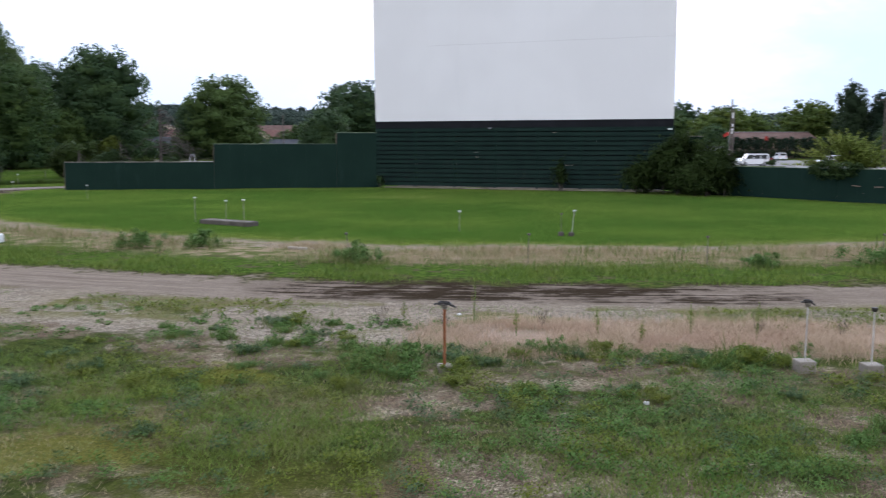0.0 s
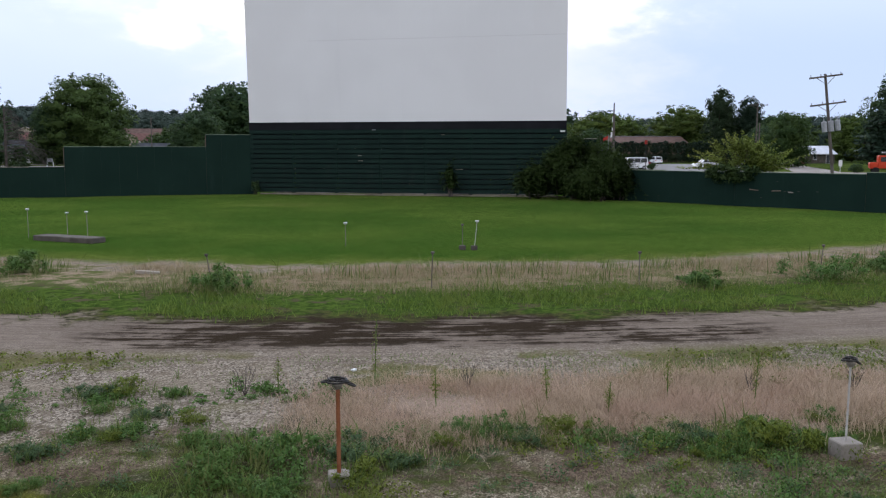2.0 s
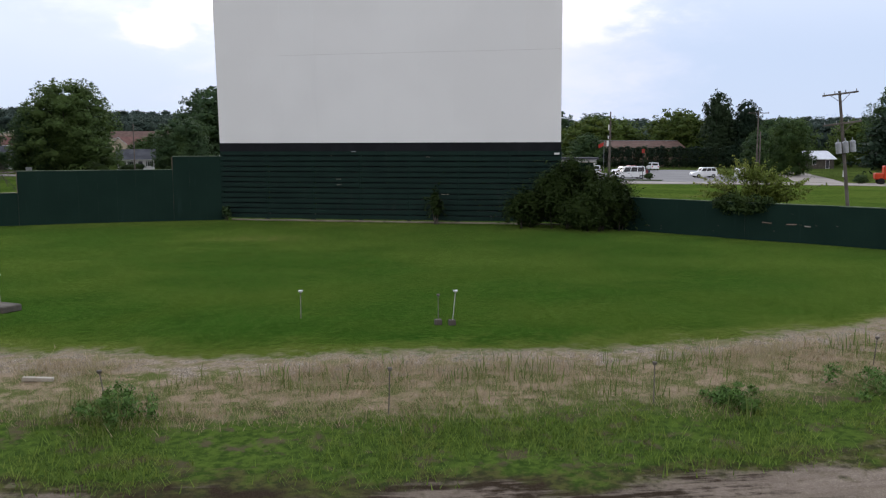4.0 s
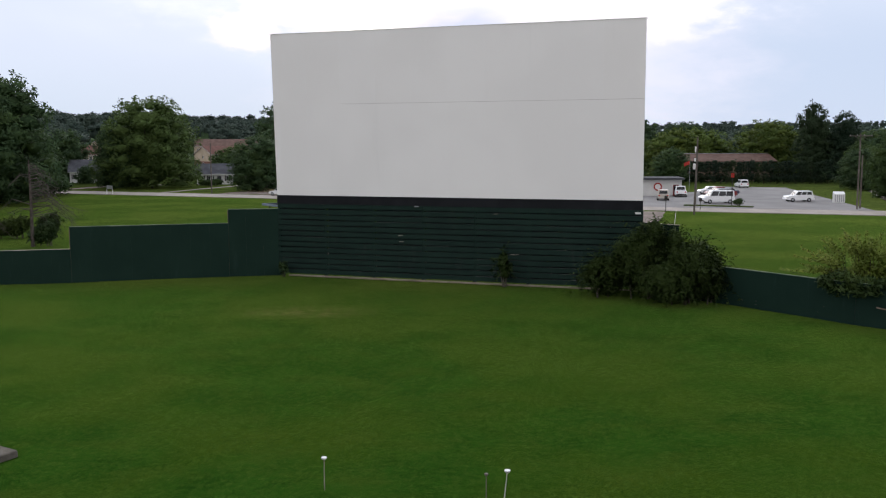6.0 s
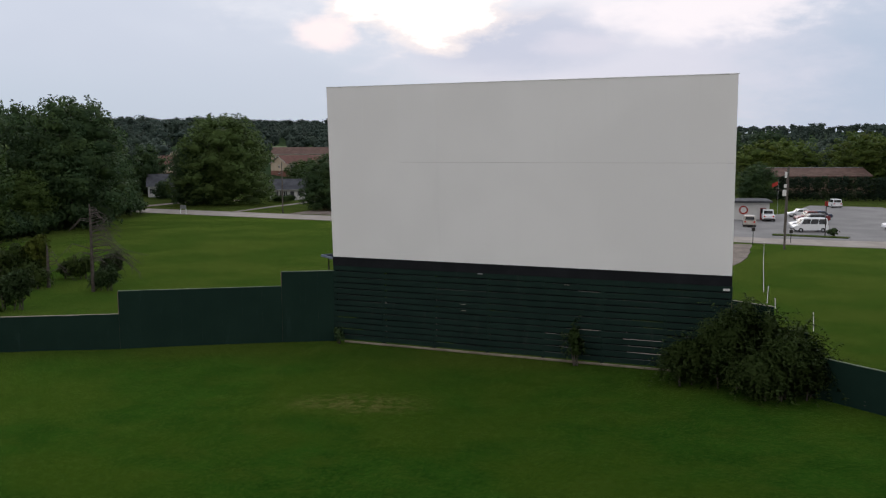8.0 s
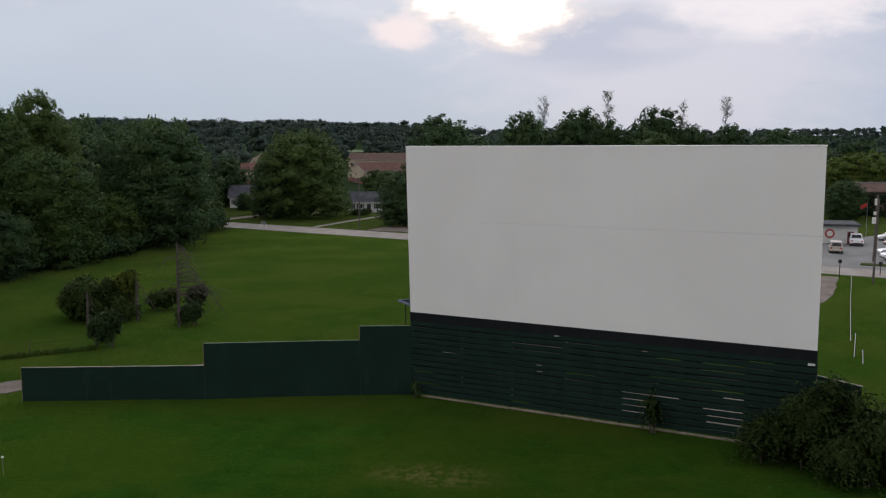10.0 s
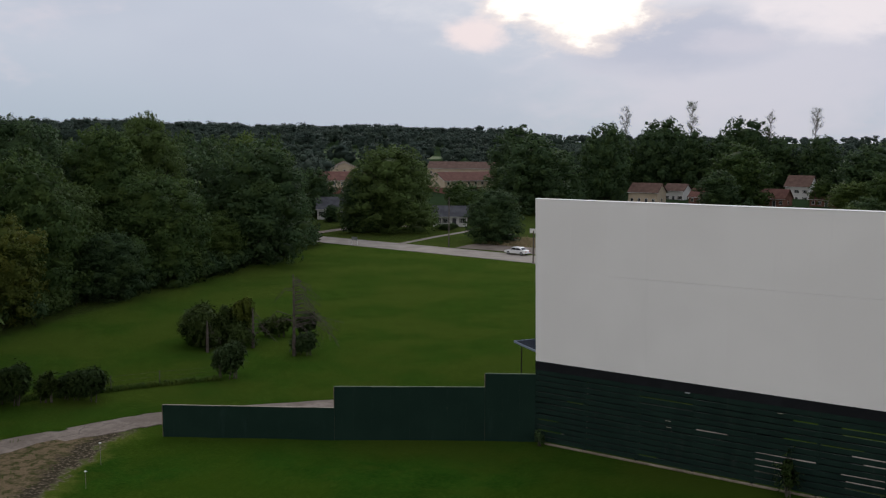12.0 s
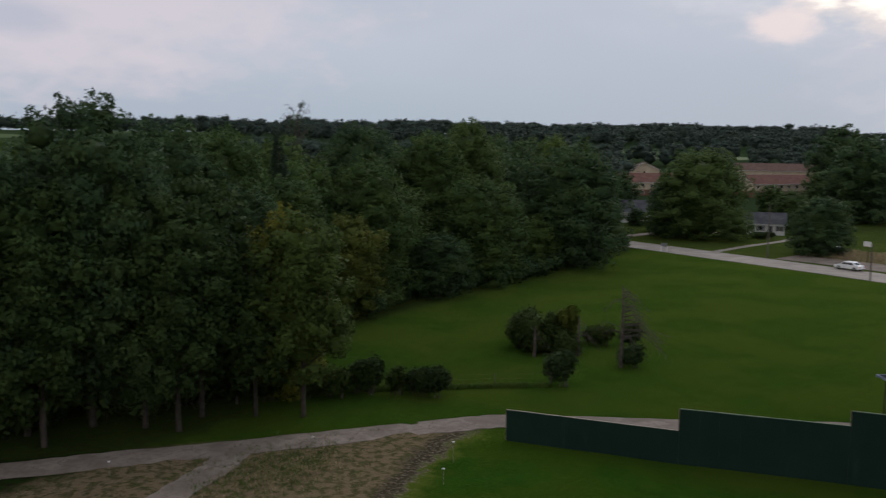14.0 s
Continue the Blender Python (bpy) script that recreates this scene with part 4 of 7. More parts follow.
def bush(seed, lobes, leaf, count, mat, stems=10, name="bush", sub=7, lump=0.33):
    top = new(name)
    top.empty_display_size = 0.3
    rng = random.Random(seed)
    small = []
    for x, y, z, a, b, c in lobes:
        small.append((x, y, z, a * 0.8, b * 0.8, c * 0.8))
        for _ in range(sub):
            t, u = rng.uniform(0, 6.28), rng.uniform(-0.6, 1)
            s = math.sqrt(1 - u * u)
            small.append((x + a * 0.72 * s * math.cos(t), y + b * 0.72 * s * math.sin(t), max(0.15, z + c * 0.72 * u), a * lump, b * lump, c * lump * 0.9))
        for _ in range(5):
            t, u = rng.uniform(0, 6.28), rng.uniform(-0.1, 1)
            s = math.sqrt(1 - u * u)
            k = rng.uniform(0.95, 1.2)
            small.append((x + a * k * s * math.cos(t), y + b * k * s * math.sin(t), max(0.15, z + c * k * u), a * 0.13, b * 0.13, c * 0.17))
    v, f, soft = massed(leaves(small, count, leaf, seed, 0.6), small[::3], seed, 0.42)
    v[:, 2] = np.maximum(v[:, 2], 0.01)
    from_arrays("foliage", v, f, mat, top, soft)
    for k in range(stems):
        x, y, z, a, b, c = lobes[k % len(lobes)]
        part("stem", rods(((x + rng.uniform(-0.3, 0.3) * a, y + rng.uniform(-0.3, 0.3) * b, -0.1), (x + rng.uniform(-0.7, 0.7) * a, y + rng.uniform(-0.7, 0.7) * b, z + c * 0.5), 0.035, 0.01), seg=5), M["bark"], top)
    return top


def plant_trees():
    rng = random.Random(11)
    kinds = {
        "round": [broad_tree(20 + k, 16, 6.6, 0.31, 22000, M["leaf"], 66, -0.1) for k in range(3)],
        "dark": [broad_tree(40 + k, 16, 6.2, 0.3, 22000, M["leaf_dark"], 70, -0.1) for k in range(3)],
        "far_round": [broad_tree(120 + k, 16, 6.6, 0.5, 8000, M["leaf"], 50, -0.1) for k in range(2)],
        "far_light": [broad_tree(160 + k, 16, 6.6, 0.5, 8000, M["leaf_light"], 50, -0.1) for k in range(2)],
        "far_dark": [broad_tree(140 + k, 16, 6.2, 0.5, 8000, M["leaf_dark"], 50, -0.1) for k in range(3)],
        "yellow": [broad_tree(60 + k, 12, 4.4, 0.25, 15000, M["leaf_yellow"], 46, 0.0) for k in range(2)],
        # thin: darker bush leaves put the wood's shade into these trees' colour
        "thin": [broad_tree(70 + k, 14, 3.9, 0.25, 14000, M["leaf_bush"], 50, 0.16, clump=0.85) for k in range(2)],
        "tall": [broad_tree(50 + k, 22, 5.6, 0.26, 32000, M["leaf" if k == 1 else "leaf_dark"], 84, 0.1) for k in range(3)],
        "big_pine": [broad_tree(85 + k, 19, 5.0, 0.36, 12000, M["leaf_pine"], 70, 0.0) for k in range(2)],
        
        "spruce": [conifer(81, 16, 4.2, 0.4, 9000, M["leaf_pine"], 22, 0.15)],
    }
    size = {"spruce": 16, "far_light": 16, "big_pine": 19, "tall": 22, "round": 16, "dark": 16, "far_round": 16, "far_dark": 16, "yellow": 12, "thin": 14}
    base_r = {"spruce": 4.0, "far_light": 6.9, "big_pine": 5.2, "tall": 5.8, "round": 6.9, "dark": 6.5, "far_round": 6.9, "far_dark": 6.5, "yellow": 4.6, "thin": 4.1}
    words = {
        "big_pine": "tall broad dark pine with dense boughs", "spruce": "dark pointed spruce with dense drooping boughs",
        "far_light": "broad yellowish green tree behind the lot",
        "far_round": "broad leafy green tree beyond the road", "far_dark": "dense dark green tree beyond the houses",
        "tall": "tall dense dark tree of the wood beside the driveway",
        "round": "broad leafy green tree with a rounded crown", "dark": "dense dark green broadleaf tree at the wood's edge",
        "yellow": "smaller yellowish green tree in front of the wood", "thin": "slender dark tree with a bare lower trunk beside the driveway"}
    for kind, protos in kinds.items():
        for p in protos:
            tagged(p, words[kind], "tree", "trees round the field")
            p.matrix_basis = pose(0, 0, 0)
    used = set()

    def tree(kind, x, y, h, r):
        pool = kinds[kind]
        k = rng.randrange(len(pool))
        proto, ph = pool[k], size[kind]
        wide = (r / base_r[kind]) / (h / ph)
        m = Matrix.LocRotScale((x, y, hill(x, y)), Euler((0, 0, rng.uniform(0, 6.28))), (h / ph * wide, h / ph * wide, h / ph))
        if proto.name not in used:
            used.add(proto.name)
            proto.matrix_basis = m
            return proto
        keep = proto.scale.copy()
        proto.scale = (1, 1, 1)
        ob = copy_thing(proto, m)
        proto.scale = keep
        return ob

    # trees of each place: kind, x, y, height, crown radius
    wood_edge = [
        ("tall", -58.2, 58.4, 23.7, 5.8), ("tall", -61, 50, 22.9, 5.5), ("tall", -66.6, 72, 22.6, 5.6), ("tall", -68.5, 79, 22, 5.2),
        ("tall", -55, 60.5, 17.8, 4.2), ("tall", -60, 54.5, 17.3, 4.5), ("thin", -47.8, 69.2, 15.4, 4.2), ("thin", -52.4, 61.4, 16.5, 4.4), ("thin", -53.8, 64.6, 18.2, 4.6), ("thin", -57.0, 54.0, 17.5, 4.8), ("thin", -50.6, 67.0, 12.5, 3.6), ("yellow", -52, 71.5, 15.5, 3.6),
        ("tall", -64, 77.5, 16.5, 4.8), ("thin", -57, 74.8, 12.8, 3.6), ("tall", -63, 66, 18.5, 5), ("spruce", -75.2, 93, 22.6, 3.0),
        ("yellow", -70, 99, 12.4, 4.7), ("tall", -72, 90, 17, 5.5), ("tall", -66, 46, 21, 6), ("tall", -72, 58, 20, 6.5),
        ("tall", -78, 72, 20, 6.5), ("tall", -80, 88, 20, 6.5),
    ]
    wood_behind = [
        ("round", -75, 108, 19, 7.2), ("tall", -83, 132.5, 22.5, 6.2), ("tall", -84, 144.3, 24.8, 5.8), ("tall", -88, 122, 23.5, 6.4),
        ("round", -72, 130, 16.2, 7.6), ("dark", -70, 154.5, 20.6, 9.2), ("dark", -101.6, 186, 21.9, 7.8), ("dark", -80, 119, 15, 6.5),
        ("dark", -79, 141, 15, 6.5), ("dark", -80, 168, 16, 7), ("dark", -79, 182, 12, 5.5), ("dark", -70, 117, 9, 4.5),
        ("round", -71, 143, 9.5, 4.5), ("round", -82, 102, 19, 6.5),
    ]
    west_of_road = [
        ("dark", -119.6, 233, 23, 11), ("dark", -67.4, 213, 20.2, 10.4), ("dark", -74, 211, 15, 6), ("dark", -39.6, 199, 11.3, 5.8),
        ("dark", -47, 283, 24, 12), ("dark", -69, 362, 28, 12), ("dark", -34, 353, 29, 10), ("dark", -95, 300, 16, 8),
        ("dark", -84, 252, 11, 5), ("dark", -128, 268, 18, 8), ("dark", -104, 250, 14, 6),
        ("round", -82.5, 224.5, 6.5, 3.2), ("dark", -92.3, 234.5, 4.6, 2.4), ("dark", -100, 208, 18, 7.5), ("dark", -112, 215, 19, 8), ("round", -58, 250, 10, 5.5), ("dark", -60, 300, 14, 8),
        ("dark", -50, 335, 20, 10), ("round", -77, 303, 9, 5), ("dark", -66, 320, 8, 5), ("dark", -112, 322, 9, 6),
    ]
    far_middle = [
        ("dark", -16, 418, 29, 12), ("dark", 18, 416, 29, 12), ("round", 13.5, 338, 22, 11), ("dark", 6.0, 312, 13.4, 7.0),
        ("round", 41, 350, 9.9, 4.2), ("round", 46, 318, 10, 8), ("round", 56, 312, 14, 8), ("dark", 38, 246, 9, 5),
        ("round", 33, 232, 7.5, 4.5), ("dark", 26, 222, 7, 4), ("dark", -4, 400, 25, 9), ("dark", 46, 402, 22, 9),
        ("dark", 30, 404, 22, 9), ("dark", -34, 398, 24, 9), ("dark", 8, 400, 23, 9), ("dark", -20, 398, 25, 9), ("dark", -36, 366, 17, 8),
    ]
    lot_edge = [
        ("dark", 84, 202, 8.5, 4.2), ("round", 75.5, 171, 10.4, 4.3), ("dark", 88, 208, 9, 4.4), ("round", 97, 232, 10, 5),
        ("spruce", 91, 159.4, 20, 8.0), ("spruce", 91.5, 150.6, 18.5, 8.0), ("dark", 94.3, 163, 18, 8), ("round", 118, 205, 11, 6),
        ("dark", 136, 200, 12, 6.5), ("dark", 52, 232, 9, 4.5),
    ]
    lot_far = [
        ("dark", 55, 342, 22, 12), ("light", 87, 268, 16.5, 9.6), ("big_pine", 91.8, 249, 20.5, 4.6), ("big_pine", 99, 247, 18.0, 4.4),
        ("light", 62, 272, 14.5, 9), ("dark", 113, 250, 13.5, 7), ("round", 128, 246, 13, 7), ("dark", 104.7, 243, 13.2, 5.7),
        ("round", 74, 290, 15, 9), ("round", 92, 282, 15, 9), ("dark", 120, 275, 14, 8), ("dark", 66, 352, 20, 9),
        ("dark", 80, 340, 18, 9),
    ]
    deep = random.Random(8)
    deep_wood = [("far_dark" if deep.random() < 0.7 else "far_round", -deep.uniform(78, 105) - 0.10 * abs(y - 110), y, deep.uniform(18, 23), deep.uniform(5.5, 7.5)) for y in range(42, 210, 6)]
    deep_wood += [("far_dark", -deep.uniform(106, 140), y, deep.uniform(19, 24), deep.uniform(6, 8)) for y in range(40, 215, 9)]
    for grove in (deep_wood, wood_edge, wood_behind, west_of_road, far_middle, lot_edge, lot_far):
        for kind, x, y, h, r in grove:
            tree("far_" + kind if y > 240 and kind in ("round", "dark", "light") else kind, x, y, h, r)
    for kind, protos in kinds.items():
        for p in protos:
            if p.name not in used:
                for c in list(p.children):
                    bpy.data.objects.remove(c)
                bpy.data.objects.remove(p)


plant_trees()


def far_woods(name, rows, count, leaf, seed, label, mat, field=None):
    """Wooded country too far to count: many crowns in one mesh. rows: x0, y0, x1, y1, depth, tallest, crowns."""
    rng = random.Random(seed)
    lobes = []
    for x0, y0, x1, y1, depth, h, n in rows:
        for k in range(n):
            t = rng.random()
            x, y = x0 + (x1 - x0) * t + rng.uniform(-3, 3), y0 + (y1 - y0) * t + rng.uniform(0, depth)
            if field and abs(x - field[0] - (y - field[1]) * -0.33) < field[2] and y < field[3]:
                continue
            hh = h * rng.uniform(0.6, 1.0) * (0.88 + 0.3 * noise.noise((x * 0.025, y * 0.025, seed)))
            w = min(9.0, hh * rng.uniform(0.38, 0.55))
            z0 = hill(x, y)
            lobes.append((x, y, z0 + hh * 0.45, w, w, hh * 0.45))
            for _ in range(5):
                a = rng.uniform(0, 6.28)
                u = rng.uniform(0.3, 0.75)
                lobes.append((x + w * u * math.cos(a), y + w * u * math.sin(a), z0 + hh * rng.uniform(0.55, 0.86), w * 0.5, w * 0.5, hh * rng.uniform(0.12, 0.18)))
    v, f, soft = massed(sprays(lobes, [(0, 0, 0.6)] * len(lobes), count, leaf, seed, 0.35, 0.22), lobes, seed, 0.66, True)
    tagged(from_arrays(name, v, f, mat, None, soft), label, "woods", kind="stuff")


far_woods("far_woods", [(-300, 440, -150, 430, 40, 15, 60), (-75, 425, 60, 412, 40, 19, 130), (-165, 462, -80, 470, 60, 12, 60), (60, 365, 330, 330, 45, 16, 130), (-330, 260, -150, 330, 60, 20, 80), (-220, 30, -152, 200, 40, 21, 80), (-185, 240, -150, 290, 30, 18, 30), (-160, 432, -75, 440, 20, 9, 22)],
          200000, 0.7, 5, "distant dark broadleaf woods along the horizon", M["leaf_far_hazed"])
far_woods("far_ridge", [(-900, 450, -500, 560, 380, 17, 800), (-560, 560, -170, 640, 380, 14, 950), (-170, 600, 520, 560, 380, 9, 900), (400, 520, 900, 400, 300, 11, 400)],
          360000, 1.25, 6, "hazy blue-green wooded ridge on the skyline", M["leaf_far_hazed"], (-150, 502, 26, 650))


# ---- low plants ----
def blades(spots, height, width, seed, per=7, spread=0.12, bend=0.4, short=False):
    """Grass blades as tapered bent strips round each spot (x, y, z, scale)."""
    rng = np.random.default_rng(seed)
    S = np.repeat(np.array(spots, float), per, axis=0)
    n = len(S)
    base = S[:, :3].copy()
    base[:, :2] += rng.normal(size=(n, 2)) * spread * S[:, 3:4]
    h = height * S[:, 3] * (0.45 + 0.75 * rng.random(n))
    a = rng.random(n) * 6.283
    out = np.stack([np.cos(a), np.sin(a), np.zeros(n)], 1)
    side = np.stack([-np.sin(a), np.cos(a), np.zeros(n)], 1) * (width * (0.6 + 0.8 * rng.random(n)))[:, None] * S[:, 3:4]
    k = (bend * (0.3 + rng.random(n)))[:, None]
    up = np.array([0, 0, 1.0])
    mid = base + up * (h * 0.55)[:, None] + out * k * (h * 0.35)[:, None]
    tip = base + up * (h * 0.95)[:, None] + out * k * h[:, None]
    if short:
        return np.stack([base - side, base + side, tip], 1).reshape(-1, 3), np.arange(n * 3).reshape(-1, 3)
    v = np.stack([base - side, base + side, mid + side * 0.8, mid - side * 0.8, tip], 1).reshape(-1, 3)
    i = np.arange(n)[:, None] * 5
    quads = (i + np.array([[0, 1, 2, 3]])).tolist()
    tris = (i + np.array([[3, 2, 4]])).tolist()
    return v, quads + tris


def scatter(n, r0, r1, a0, a1, seed, dens=None, lo=0.5, hi=1.3):
    """Spots between two rings round the screen's foot, thinned by a noise pattern; angles in degrees from straight ahead."""
    rng = random.Random(seed)
    out = []
    while len(out) < n:
        r = rng.uniform(r0, r1)
        a = radians(rng.uniform(a0, a1))
        x, y = FIELD[0] + r * math.sin(a), FIELD[1] - r * math.cos(a)
        if dens:
            scale, cut = dens
            if noise.noise((x * scale, y * scale, seed * 1.7)) + rng.uniform(-0.25, 0.25) < cut:
                continue
        out.append((x, y, -0.02, rng.uniform(lo, hi)))
    return out


def grass(name, spots, mat, label, **k):
    v, f = blades(spots, **k)
    tagged(from_arrays(name, v, f, mat), label, "grass", kind="stuff")


grass("dry_grass", scatter(3900, 52.7, 55.4, -1.4, 7.6, 1, (0.6, -0.02), 0.35, 1.25), M["blade_pink"],
      "pinkish tan dry grass standing beside the gravel", height=0.19, width=0.0026, seed=1, per=18, spread=0.28, bend=1.1)
grass("dry_grass", scatter(1500, 52.9, 55.4, 7, 24, 8, (0.5, 0.08), 0.3, 1.1), M["blade_pink"],
      "pinkish tan dry grass standing beside the gravel", height=0.17, width=0.0035, seed=8, per=13, spread=0.28, bend=1.1)
grass("dry_grass", scatter(4600, 40.2, 44.6, -42, 30, 2, (0.3, 0.0), 0.4, 1.3), M["blade_tan"],
      "dry tan grass along the lawn's outer edge", height=0.21, width=0.0055, seed=2, per=15, spread=0.34, bend=1.0, short=True)
grass("rough_grass", scatter(4600, 43.6, 47.5, -42, 30, 3, (0.45, 0.03)), M["blade_bright"],
      "bright green unmown grass beside the dirt track", height=0.15, width=0.009, seed=3, per=10, spread=0.24, bend=1.0, short=True)
grass("rough_grass", scatter(600, 40.4, 45.8, -42, 30, 4, (0.35, 0.1), 0.3, 1.4), M["blade_green"],
      "tall green weeds among the dry grass", height=0.42, width=0.008, seed=4, per=7, spread=0.16, bend=0.5)
grass("low_weeds", scatter(7000, 54.6, 61.8, -12, 11, 5, (0.5, 0.06), 0.4, 1.4), M["blade_green"],
      "low patchy weeds on the gravel", height=0.06, width=0.006, seed=5, per=12, spread=0.13, bend=1.6, short=True)
grass("low_weeds", scatter(2600, 51.0, 54.6, -16, 18, 6, (0.45, 0.18), 0.4, 1.2), M["blade_green"],
      "low weeds at the gravel's edge", height=0.055, width=0.009, seed=6, per=10, spread=0.14, bend=1.8, short=True)
grass("low_weeds", scatter(3600, 54.8, 61.8, -12, 11, 51, (0.55, 0.16), 0.4, 1.3), M["blade_bright"],
      "bright yellow-green tufts of grass on the gravel", height=0.10, width=0.0045, seed=51, per=16, spread=0.15, bend=1.3, short=True)
grass("dry_stubble", scatter(4500, 54.8, 61.8, -12, 11, 7, (0.4, 0.0), 0.4, 1.2), M["blade_tan"],
      "short dry stubble between the weeds", height=0.045, width=0.004, seed=7, per=7, spread=0.16, bend=1.6, short=True)


def weed_mat(n, r0, r1, a0, a1, seed, dens, size, count, leaf, mat, label):
    """Low leafy cover: many small cushions of tiny leaves."""
    rng = random.Random(seed)
    cushions = []
    for x, y, z, s in scatter(n, r0, r1, a0, a1, seed, dens, 0.4, 1.4):
        q = size * s
        cushions.append((x, y, q * 0.25, q, q * rng.uniform(0.7, 1.2), q * rng.uniform(0.35, 0.8)))
    v, f, soft = leaves(cushions, count, leaf, seed, 0.2, 0.25)
    v[:, 2] = np.maximum(v[:, 2], -0.02)
    tagged(from_arrays("low_weeds", v, f, mat, None, soft), label, "weeds", kind="stuff")


weed_mat(620, 55.0, 61.5, -12, 10, 41, (0.5, 0.12), 0.17, 60000, 0.029, M["weed_yellow"], "low yellow-green weeds carpeting the gravel")
weed_mat(560, 55.0, 61.5, -12, 10, 42, (0.6, 0.14), 0.16, 54000, 0.029, M["weed"], "low green weeds carpeting the gravel")
weed_mat(300, 55.0, 61.5, -12, 10, 43, (0.55, 0.12), 0.15, 22000, 0.028, M["weed_grey"], "low grey-green feathery weeds on the gravel")
weed_mat(160, 51.2, 53.4, 3, 16, 44, (0.4, 0.1), 0.12, 5000, 0.035, M["weed_yellow"], "olive green mats of weeds on the gravel")
weed_mat(120, 50.9, 52.6, -11, -5, 45, (0.4, 0.0), 0.10, 3000, 0.035, M["weed_yellow"], "olive green mats of weeds on the gravel")
weed_mat(150, 52.6, 55.2, -11, -1, 46, (0.9, 0.15), 0.10, 6000, 0.042, M["weed"], "scattered small green weeds on the gravel")


def weed_clump(seed, mat, n=260, r=0.42, h=0.42, leaf=0.10):
    """A leafy clump of a roadside weed: foliage on a few stems."""
    rng = random.Random(seed)
    lobes = [(0, 0, h * 0.3, r * 0.55, r * 0.55, h * 0.35)]
    for _ in range(16):
        a, q = rng.uniform(0, 6.28), r * rng.uniform(0.1, 1.0)
        lobes.append((q * math.cos(a), q * math.sin(a), h * rng.uniform(0.15, 1.0 - 0.5 * q / r), r * 0.17, r * 0.17, h * rng.uniform(0.15, 0.3)))
    top = new("weed_clump")
    v, f, soft = leaves(lobes, n, leaf, seed, 0.15, 0.2)
    v[:, 2] = np.maximum(v[:, 2], 0.0)
    from_arrays("foliage", v, f, mat, top, soft)
    tufts = [(rng.gauss(0, r * 0.6), rng.gauss(0, r * 0.6), 0.0, rng.uniform(0.5, 1.1)) for _ in range(26)]
    v, f = blades(tufts, h * 1.0, 0.006, seed, 7, 0.06, 0.8)
    tagged(from_arrays("grass_tuft", v, f, M["blade_green"], top), kind="stuff")
    part("stem", rods(*[((0, 0, -0.06), (l[0], l[1], l[2]), 0.006, 0.003) for l in lobes], seg=4), M["weed"], top)
    return top


